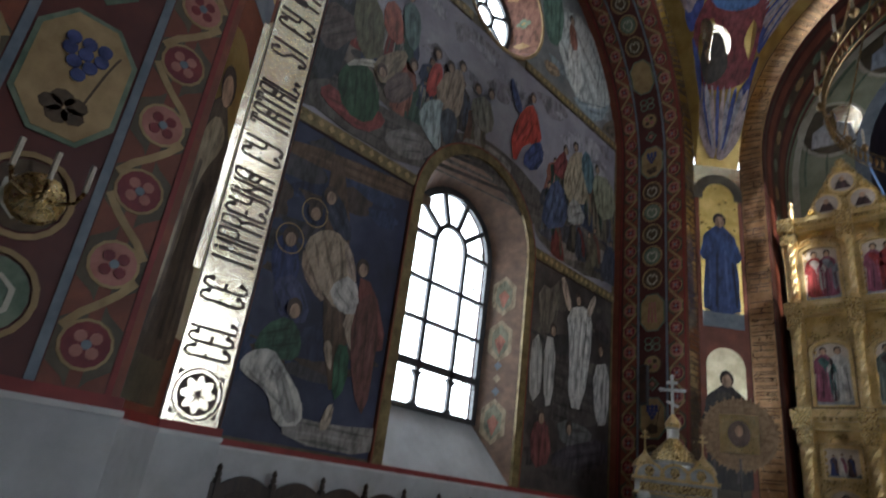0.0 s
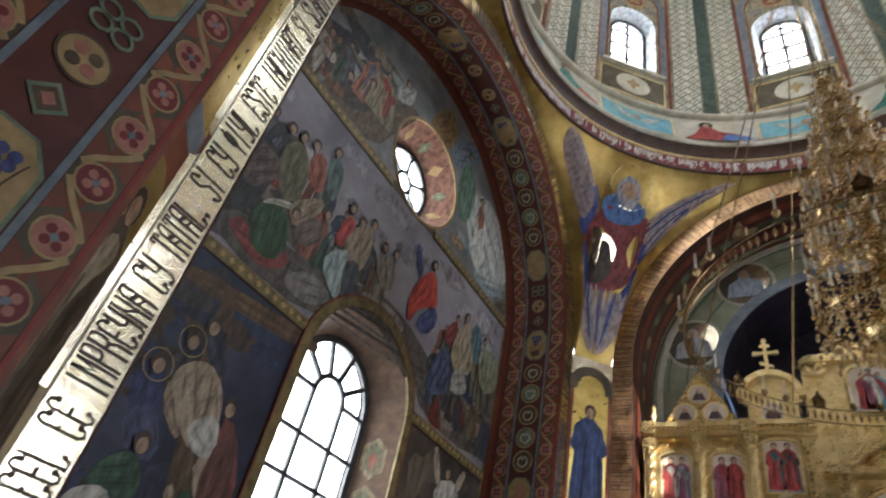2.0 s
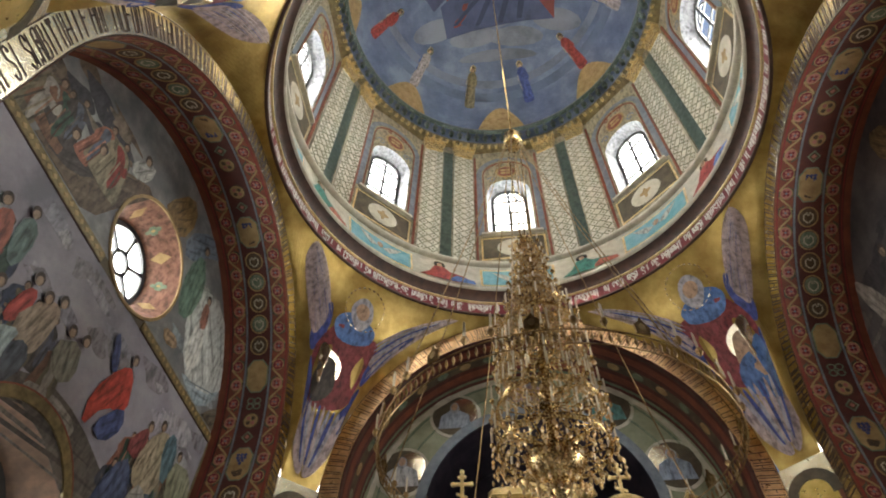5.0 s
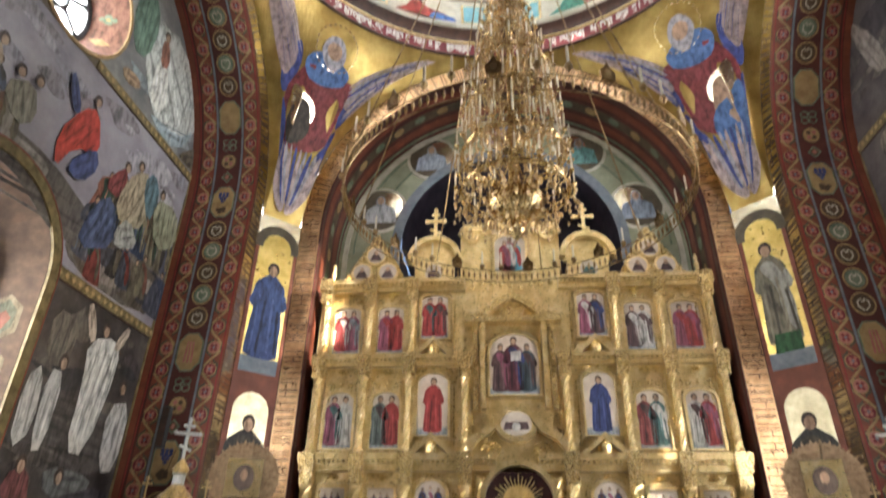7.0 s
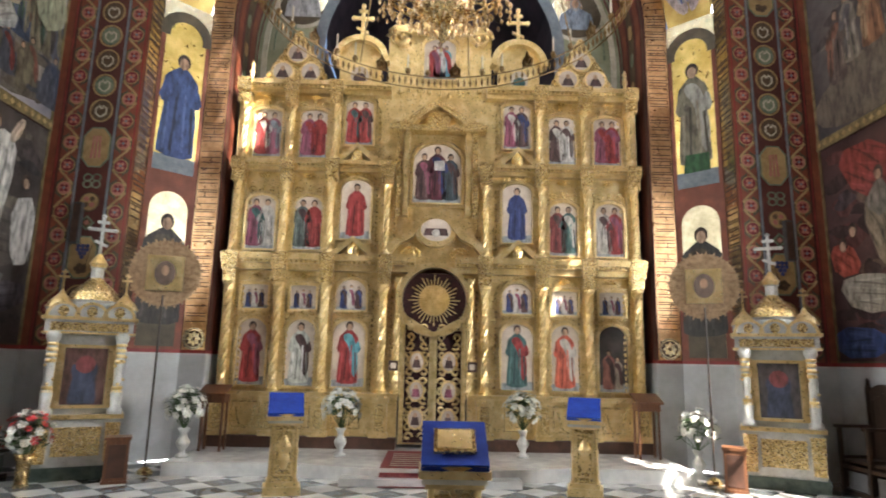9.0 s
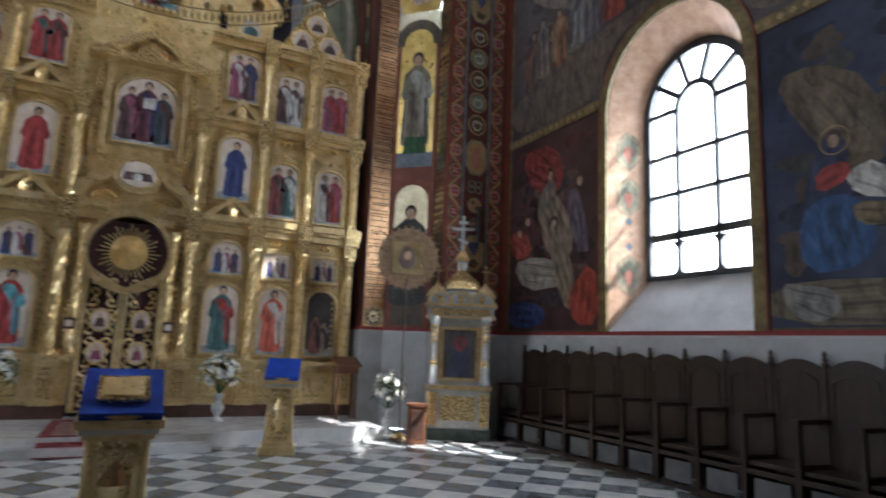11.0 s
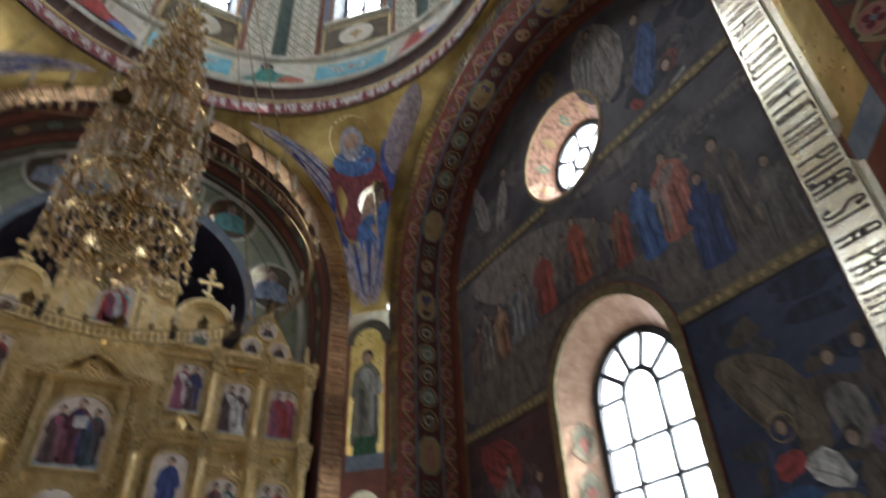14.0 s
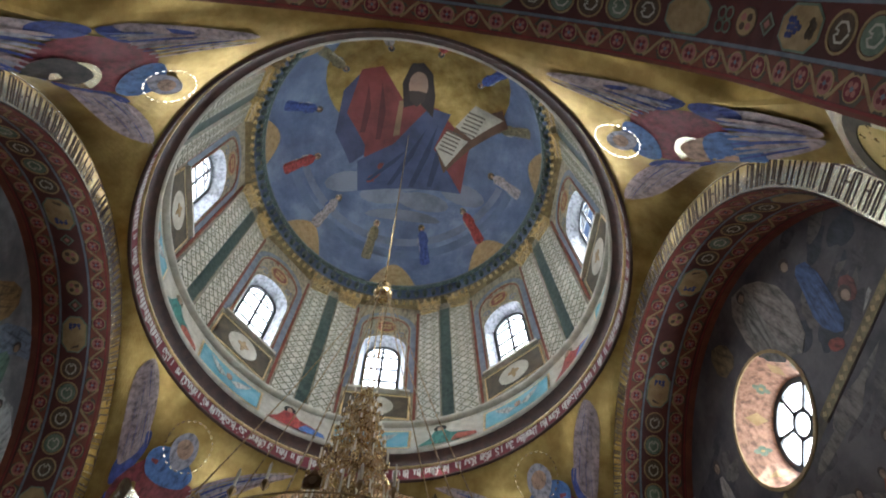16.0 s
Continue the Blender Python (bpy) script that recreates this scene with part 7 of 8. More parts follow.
    b = Build(GOLD, CREAM, paint(K_), paint(G_))
    b.plate(IK, ell((e * 1.6, 7.36), 0.23, 0.24, 20), 0.06, 0.14, 0).plate(IK, ell((e * 1.6, 7.36), 0.185, 0.195, 20), 0.14, 0.145, 1).plate(IK, ell((e * 1.6, 7.3), 0.13, 0.12, 12), 0.145, 0.15, 2 if e < 0 else 3)
    b.part("oval_panel", ikono)
    cr = Build(GOLD)
    for cx, cz, w_, h_ in ((0, 8.56, 0.07, 0.8), (0, 8.68, 0.36, 0.07), (0, 8.84, 0.18, 0.06)):
        cr.plate(IK, [(e * 1.6 + cx - w_ / 2, cz - h_ / 2), (e * 1.6 + cx + w_ / 2, cz - h_ / 2), (e * 1.6 + cx + w_ / 2, cz + h_ / 2), (e * 1.6 + cx - w_ / 2, cz + h_ / 2)], 0.0, 0.05)
    for cx, cz in ((-0.19, 8.68), (0.19, 8.68), (0, 8.96)):
        cr.plate(IK, ell((e * 1.6 + cx, cz), 0.05, 0.05, 8), -0.005, 0.055)
    cr.plate(IK, [(e * 1.6 - 0.12, 8.44), (e * 1.6 - 0.12, 8.5), (e * 1.6 + 0.12, 8.4), (e * 1.6 + 0.12, 8.34)], 0.0, 0.045)
    cr.lathe([(0.1, 8.12), (0.06, 8.18), (0.03, 8.22)], tuple(IK(e * 1.6, 0, 0.025)), 8)
    cr.part("cross", ikono, "three-barred gilt cross")
    # scrolls beside the top panel
    b = Build(GOLD)
    b.tube([IK(e * (0.82 + 0.24 * (1 - q / 26) * math.cos(q * 0.5)), 8.28 + 0.24 * (1 - q / 26) * math.sin(q * 0.5), 0.08) for q in range(22)], 0.055, 6)
    b.part("scroll", ikono, smooth=True)
# centre: high panel, arch, disc and royal doors
panel(0, 0.47, 4.8, 6.0, [(-0.55, 0.8, K_, P_), (0.55, 0.8, (0.035, 0.05, 0.06), K_), (0.0, 0.92, (0.09, 0.02, 0.03), B_)], rise=0.4, w=0.04)
Build(paint(W_)).plate(IK, [(-0.06, 5.45), (0.14, 5.45), (0.14, 5.66), (-0.06, 5.64)], 0.06, 0.062).part("painted_cloth", ikono)
panel(0, 0.32, 7.38, 8.26, [(-0.35, 0.8, R_, P_), (0.0, 0.9, (0.3, 0.1, 0.1), W_), (0.4, 0.8, (0.1, 0.3, 0.36), R_)], rise=0.2, w=0.04)
b = Build(GOLD)
b.plate(IK, [(-1.0, 8.34), (1.0, 8.34), (0.7, 8.5), (-0.7, 8.5)], -0.05, 0.18).plate(IK, [(-0.5, 8.5), (0.5, 8.5), (0.35, 8.72), (-0.35, 8.72)], -0.05, 0.1)
b.part("top_cornice", ikono)
b = Build(GOLD_FINE)
b.strip(IK, [(-0.95, 6.28), (-0.6, 6.36), (-0.3, 6.62), (0, 6.78), (0.3, 6.62), (0.6, 6.36), (0.95, 6.28)], 0.07, 0.0, 0.24)
b.plate(IK, [(-0.95, 6.2), (0.95, 6.2), (0.95, 6.32), (-0.95, 6.32)], 0.0, 0.28)
b.plate(IK, ell((0, 6.5), 0.24, 0.16, 14), 0.0, 0.12)
for q in range(9):
    b.lathe([(0.02, -0.05), (0.06, 0), (0.02, 0.07)], tuple(IK(-0.8 + q * 0.2, 7.05 + 0.05 * math.sin(q), 0.08)), 7)
b.part("centre_pediment", ikono)
for e in (-1, 1):
    for x, m in ((0.6, GOLD), (0.74, GOLD_FINE)):
        Build(m).plate(IK, [(e * x - 0.05, 4.5), (e * x + 0.05, 4.5), (e * x + 0.05, 6.22), (e * x - 0.05, 6.22)], 0.0, 0.2 if x < 0.7 else 0.14).part("pilaster_strip", ikono)
    column(e * 0.68, 1.17, 3.3, 0.05)
    b = Build(GOLD)
    b.strip(IK, [(e * 0.95, 3.75), (e * 0.75, 4.0), (e * 0.5, 4.12), (e * 0.3, 4.4)], 0.07, 0.0, 0.2)
    b.part("raking_cornice", ikono)
    b = Build(GOLD_FINE)
    b.tube([IK(e * (0.45 + 0.2 * (1 - q / 20) * math.cos(q * 0.6)), 3.78 + 0.14 * (1 - q / 20) * math.sin(q * 0.6), 0.05) for q in range(17)], 0.03, 5)
    b.part("carved_scroll", ikono)
b = Build(GOLD, CREAM, paint(K_), paint(W_))
b.plate(IK, ell((0, 4.23), 0.4, 0.33, 22), 0.0, 0.16, 0).plate(IK, ell((0, 4.23), 0.29, 0.22, 22), 0.16, 0.165, 1)
b.plate(IK, [(-0.24, 4.12), (0.24, 4.12), (0.2, 4.26), (-0.2, 4.26)], 0.165, 0.168, 2).plate(IK, ell((0, 4.17), 0.08, 0.08, 10), 0.168, 0.17, 3)
b.part("oval_panel", ikono)
b = Build(GOLD)
b.strip(IK, ell((0, 2.9), 0.65, 0.65, 30), 0.05, -0.05, 0.2, closed=True)
b.part("arch_ring", ikono)
b = Build(BLACKRED)
b.plate(IK, ell((0, 2.9), 0.62, 0.62, 30), -0.1, -0.03)
b.part("velvet_disc", ikono, "dark red velvet disc")
RAYGOLD = mottled("ray_gilding", (0.62, 0.46, 0.2), (0.88, 0.72, 0.42), 0.35, 0.6, 9, bump=0.1)
b = Build(RAYGOLD)
for q in range(36):
    t = q * math.pi / 18
    r_ = (0.49, 0.4, 0.44)[q % 3]
    d = 0.024
    b.plate(IK, [(0.1 * math.cos(t - d * 3), 2.9 + 0.1 * math.sin(t - d * 3)), (r_ * math.cos(t - d), 2.9 + r_ * math.sin(t - d)), (r_ * math.cos(t + d), 2.9 + r_ * math.sin(t + d)), (0.1 * math.cos(t + d * 3), 2.9 + 0.1 * math.sin(t + d * 3))], -0.03, 0.0 + 0.006 * (q % 3))
for q in range(40):      # fluted boss of close rays
    t, d = q * math.pi / 20, math.pi / 40
    b.add([IK(0, 2.9, 0.07), IK(0.29 * math.cos(t - d), 2.9 + 0.29 * math.sin(t - d), -0.01), IK(0.3 * math.cos(t), 2.9 + 0.3 * math.sin(t), 0.035), IK(0.29 * math.cos(t + d), 2.9 + 0.29 * math.sin(t + d), -0.01)], [(0, 1, 2), (0, 2, 3)])
b.part("sunburst", ikono, "gilt sunburst of straight rays")
for e in (-1, 1):
    door = new("royal_door")
    door.parent = ikono
    Build(BLACKRED).plate(IK, [(e * 0.01, SOL + 0.06), (e * 0.6, SOL + 0.06), (e * 0.6, 2.6), (e * 0.3, 2.45), (e * 0.01, 2.3)], -0.1, -0.07).part("backing", door)
    b = Build(RAYGOLD)
    b.strip(IK, [(e * 0.03, SOL + 0.08), (e * 0.57, SOL + 0.08), (e * 0.57, 2.62), (e * 0.3, 2.42), (e * 0.03, 2.28)], 0.045, -0.07, 0.0, closed=True)
    b.part("door_frame", door)
    b = Build(RAYGOLD)
    for row in range(13):
        for s in (-1, 1):
            c = (e * (0.3 + s * 0.13), SOL + 0.2 + row * 0.165)
            b.tube([IK(c[0] + s * 0.085 * (1 - q / 14) * math.cos(q * 0.6 + row), c[1] + 0.08 * (1 - q / 14) * math.sin(q * 0.6 + row), -0.04) for q in range(11)], 0.026, 5)
    tagged(b.part("pierced_scrollwork", door), kind="stuff")
    for z in (0.72, 1.22, 1.75):
        b = Build(GOLD, CREAM, paint((P_, R_, K_)[int(z * 3) % 3]), paint(SKIN))
        b.plate(IK, ell((e * 0.3, z), 0.16, 0.2, 18), -0.06, 0.02, 0).plate(IK, ell((e * 0.3, z), 0.125, 0.16, 18), 0.02, 0.024, 1)
        b.plate(IK, [(e * 0.3 - 0.08, z - 0.11), (e * 0.3 + 0.08, z - 0.11), (e * 0.3 + 0.05, z + 0.04), (e * 0.3 - 0.05, z + 0.04)], 0.024, 0.028, 2).plate(IK, ell((e * 0.3, z + 0.07), 0.035, 0.045, 8), 0.028, 0.031, 3)
        b.part("door_roundel", door)
    b = Build(LETTER, CREAM)
    b.plate(IK, [(e * 0.72 - 0.09, 1.58), (e * 0.72 + 0.09, 1.58), (e * 0.72 + 0.09, 1.76), (e * 0.72 - 0.09, 1.76)], 0.22, 0.24, 0).plate(IK, [(e * 0.72 - 0.05, 1.62), (e * 0.72 + 0.05, 1.62), (e * 0.72 + 0.05, 1.72), (e * 0.72 - 0.05, 1.72)], 0.24, 0.244, 1)
    b.part("small_frame", ikono, "small dark picture frame")

for e in (-1, 1):
    for x in (0.8, 1.16, 2.2, 2.74, 3.08, 3.6):      # carved vertical fillets between columns and panels
        for z0, z1 in ((1.25, 3.1), (3.85, 5.1), (5.66, 6.7)):
            if z0 > 5 and x < 1.1:
                continue
            b = Build(GOLD_FINE)
            n = round((z1 - z0) / 0.11)
            for i in range(n):
                c = z0 + (i + 0.5) * (z1 - z0) / n
                b.plate(IK, smooth([(e * x - 0.028, c), (e * x, c + 0.05), (e * x + 0.028, c), (e * x, c - 0.05)], 1), 0.0, 0.035)
            b.part("carved_fillet", ikono)
    for c in (1.57, 2.47, 3.37):      # carved spandrels over the panels
        for z in (2.6, 4.98 if c > 2 else 5.3, 6.76 if c > 2 else 6.94):
            b = Build(GOLD_FINE)
            for s in (-1, 1):
                b.tube([IK(e * c + s * (0.19 + 0.09 * (1 - q / 15) * math.cos(q * 0.6)), z + 0.06 * (1 - q / 15) * math.sin(q * 0.6), 0.05) for q in range(12)], 0.016, 5)
            b.lathe([(0.005, -0.05), (0.045, 0), (0.005, 0.07)], tuple(IK(e * c, z + 0.02, 0.05)), 7)
            b.part("carved_spandrel", ikono)

for e in (-1, 1):
    for x in COLX:      # stepped pilasters behind the columns
        for z0, z1 in ((1.17, 3.16), (3.74, 5.14), (5.6, 6.72)):
            if z0 > 5 and x < 1:
                continue
            Build(GOLD).plate(IK, [(e * x - 0.115, z0), (e * x + 0.115, z0), (e * x + 0.115, z1), (e * x - 0.115, z1)], 0.0, 0.075).part("pilaster", ikono)
    for c in (1.57, 2.47, 3.37):      # leaf crests and hanging garlands between the tiers
        for z in (3.28, 5.24 if c > 2 else 5.52, 6.88 if c > 2 else 7.06):
            b = Build(GOLD_FINE)
            for q in range(7):
                t = math.pi * (q + 0.5) / 7
                ca, sa = math.cos(t), math.sin(t)
                b.add([IK(e * c - sa * 0.018, z - 0.03, 0.03), IK(e * c + ca * 0.07 - sa * 0.03, z + sa * 0.06 + ca * 0.02, 0.06), IK(e * c + ca * 0.15, z - 0.02 + sa * 0.12, 0.03), IK(e * c + ca * 0.07 + sa * 0.03, z + sa * 0.06 - ca * 0.02, 0.06), IK(e * c + ca * 0.08, z + sa * 0.05, 0.1)], [(0, 1, 4), (1, 2, 4), (2, 3, 4), (3, 0, 4)])
            b.part("leaf_crest", ikono)

# ---- solea ----
sol = thing("solea", "low white marble platform before the iconostasis, one step up", "platform", kind="structure")
edge = [(-4.05, 13.0), (-4.05, 11.0), (-4.0, 9.75), (-2.2, 9.9), (-1.0, 9.55), (1.0, 9.55), (2.2, 9.9), (4.0, 9.75), (4.05, 11.0), (4.05, 13.0)]
b = Build(MARBLE)
for z, grow in ((0.0, 0.0),):
    n = len(edge)
    vs = [(x, y, 0.0) for x, y in edge] + [(x, y, SOL) for x, y in edge]
    b.add(vs, [tuple(range(n, 2 * n))] + [(i, (i + 1) % n, n + (i + 1) % n, n + i) for i in range(n)])
b.part("platform", sol)
b = Build(MARBLE)
b.box((0, 9.42, 0.05), (2.6, 0.34, 0.1))
b.part("front_step", sol)
rug = thing("carpet_runner", "dark red patterned carpet runner over the marble step", "carpet")
b = Build(REDRUG, paint((0.4, 0.36, 0.3)))
b.sheet(lambda u, v: (-0.75 + 0.75 * u, 9.15 + 2.2 * v, (0.012 if v < 0.12 else 0.11 if v < 0.18 else SOL + 0.01)), 1, 24)
for q in range(7):
    b.sheet(lambda u, v: (-0.62 + 0.49 * u, 9.72 + q * 0.2 + 0.07 * v, SOL + 0.015), 1, 1, 1)
b.part("weave", rug)


# ---- chandelier ----
BRONZE = mottled("aged_bronze", (0.16, 0.1, 0.045), (0.4, 0.27, 0.13), 0.36, 0.9, 9, bump=0.15)
chand = thing("chandelier", "tall tiered gilt chandelier hung with amber crystal drops", "chandelier")
CH = lambda r, a, z: Vector((r * math.sin(a), YC + r * math.cos(a), z))
b = Build(BRASS)
b.lathe([(0.02, 5.1), (0.1, 5.2), (0.14, 5.32), (0.06, 5.42), (0.09, 5.6), (0.05, 6.4), (0.12, 6.5), (0.05, 6.7), (0.05, 7.5), (0.12, 7.6), (0.04, 7.8), (0.035, 9.4), (0.12, 9.55), (0.1, 9.7), (0.02, 9.85)], (0, YC, 0), 12)
b.part("stem", chand, smooth=True)
b = Build(BRASS)
b.lathe([(0.02, 12.72), (0.16, 12.78), (0.2, 12.95), (0.14, 13.05), (0.16, 13.25), (0.03, 13.4)], (0, YC, 0), 12)
b.tube([CH(0, 0, 13.3), CH(0, 0, 20), CH(0, 0, DZ + DHT)], 0.02, 5)
for q in range(3):
    b.tube([CH(0.14, q * 2.09, 12.85), CH(0.1, q * 2.09, 9.6)], 0.012, 4)
b.part("upper_canopy", chand, smooth=True)
rnd = random.Random(17)
TIERS = [(0.64, 5.72, 16), (0.63, 6.25, 18), (0.57, 6.95, 16), (0.52, 7.6, 16), (0.36, 8.1, 12), (0.29, 8.5, 12), (0.23, 8.9, 10), (0.17, 9.3, 8)]
drop = Build(CRYSTAL).lathe([(0.002, -0.055), (0.016, -0.028), (0.02, -0.008), (0.006, 0.02)], n=6)
drops = Build(CRYSTAL)


def hang(p, scale=1.0):
    o = len(drops.v)
    drops.v += [(p[0] + v[0] * scale, p[1] + v[1] * scale, p[2] + v[2] * scale) for v in drop.v]
    drops.f += [tuple(o + i for i in f_) for f_ in drop.f]
    drops.m += [0] * len(drop.f)


for r_, z, n in TIERS:
    tier = new("tier")
    tier.parent = chand
    b = Build(BRASS)
    b.tube([CH(r_, q * math.pi / 16, z) for q in range(32)], 0.022, 6, closed=True)
    b.tube([CH(r_ * 0.97, q * math.pi / 16, z + 0.06) for q in range(32)], 0.012, 5, closed=True)
    b.part("ring", tier, smooth=True)
    arm = Build(BRASS).tube([(0, 0.04, 0.1), (0, r_ * 0.5, -0.06), (0, r_, 0), (0, r_ + 0.06, 0.08)], 0.011, 4)
    arm = arm.lathe([(0.01, 0), (0.035, 0.02), (0.03, 0.05), (0.015, 0.06)], (0, r_ + 0.06, 0.08), 6).data("arm", True)
    tall = 0.2 if r_ > 0.5 else 0.1
    stick = Build(WAX).lathe([(0.012, 0), (0.012, tall), (0.004, tall + 0.02)], (0, r_ + 0.06, 0.14), 6).data("candle")
    for q in range(n):
        for nm, me in (("arm", arm), ("candle", stick)):
            ob = new(nm, me)
            ob.parent = tier
            ob.matrix_basis = pose(0, YC, z, 0, 0, 360 * q / n)
    for q in range(n * 4):
        a = 2 * math.pi * q / (n * 4)
        for j in range(rnd.choice((0, 1, 2, 4))):
            hang(CH(r_ + rnd.uniform(-0.02, 0.09), a + rnd.uniform(-0.03, 0.03), z - 0.05 - j * 0.085), rnd.uniform(0.8, 1.3))
# long strings between the tiers
for (r0, z0, n0), (r1, z1, n1) in zip(TIERS, TIERS[1:]):
    for q in range(22):
        a = 2 * math.pi * q / 22
        steps = max(3, round((z1 - z0) / 0.07))
        for j in range(steps):
            t = (j + 0.5) / steps
            hang(CH(r0 + (r1 - r0) * t - 0.1 * math.sin(math.pi * t), a, z0 + (z1 - z0) * t), 0.8)
for j in range(5):
    for q in range(26 - 4 * j):
        hang(CH(0.58 - 0.115 * j, 2 * math.pi * q / (26 - 4 * j), 5.55 - 0.075 * j), 1.3)
tagged(drops.part("crystal_fringe", chand, "amber cut-glass drops", True), kind="stuff")
bowl = Build(BRASS).lathe([(0.02, 5.32), (0.2, 5.38), (0.32, 5.5), (0.36, 5.62), (0.3, 5.64)], (0, YC, 0), 24)
bowl.part("bowl", chand, smooth=True)
for q in range(18):
    a = 2 * math.pi * q / 18
    Build(WAX).tube([CH(0.6, a, 6.55), CH(0.58, a, 7.0)], 0.013, 5).part("tall_candle", chand)
    Build(WAX).tube([CH(0.54, a + 0.17, 7.12), CH(0.52, a + 0.17, 7.5)], 0.013, 5).part("tall_candle", chand)
# great outer ring on chains
hoop = new("outer_ring")
hoop.parent = chand
b = Build(BRONZE)
for z in (5.5, 5.68):
    b.tube([CH(1.985, q * math.pi / 36, z) for q in range(72)], 0.008, 6, closed=True)
b.part("hoop", hoop)
b = Build(BRONZE)
for q in range(150):
    a = q * math.pi / 75
    for r_ in (1.985,):
        b.lathe([(0.005, -0.06), (0.02, 0), (0.005, 0.06)], tuple(CH(r_, a, 5.59)), 5)
tagged(b.part("pierced_ornament", hoop), kind="stuff")
for q in range(12):
    a = q * math.pi / 6 + 0.1
    p = plane(CH(2.0, a, 5.7), (math.cos(a), -math.sin(a), 0), (math.sin(a), math.cos(a), 0))
    b = Build(BRONZE, OCHRE)
    b.plate(p, [(-0.07, 0), (0.07, 0), (0.08, 0.1), (0.03, 0.15), (0, 0.22), (-0.03, 0.15), (-0.08, 0.1)], -0.012, 0.012, 0)
    b.plate(p, ell((0, 0.08), 0.035, 0.045, 10), -0.016, 0.016, 1)
    b.part("crest", hoop)
    a += math.pi / 12
    for s in (-0.07, 0.07):
        b = Build(BRONZE, WAX)
        b.lathe([(0.012, 0), (0.04, 0.05), (0.03, 0.09)], tuple(CH(2.02, a + s, 5.7)), 6).lathe([(0.013, 0.09), (0.013, 0.28), (0.003, 0.31)], tuple(CH(2.02, a + s, 5.7)), 6, 1)
        b.part("candle", hoop)
for q in range(8):
    a = q * math.pi / 4 + 0.2
    b = Build(BRONZE)
    p0, p1 = CH(1.98, a, 5.7), CH(0.16, a, 12.85)
    b.tube([p0.lerp(p1, t / 12) - Vector((0, 0, 0.25 * math.sin(math.pi * t / 12))) for t in range(13)], 0.009, 4)
    for t in range(1, 40):
        b.lathe([(0.004, -0.03), (0.015, 0), (0.004, 0.03)], tuple(p0.lerp(p1, t / 40) - Vector((0, 0, 0.25 * math.sin(math.pi * t / 40)))), 5)
    b.part("chain", chand)


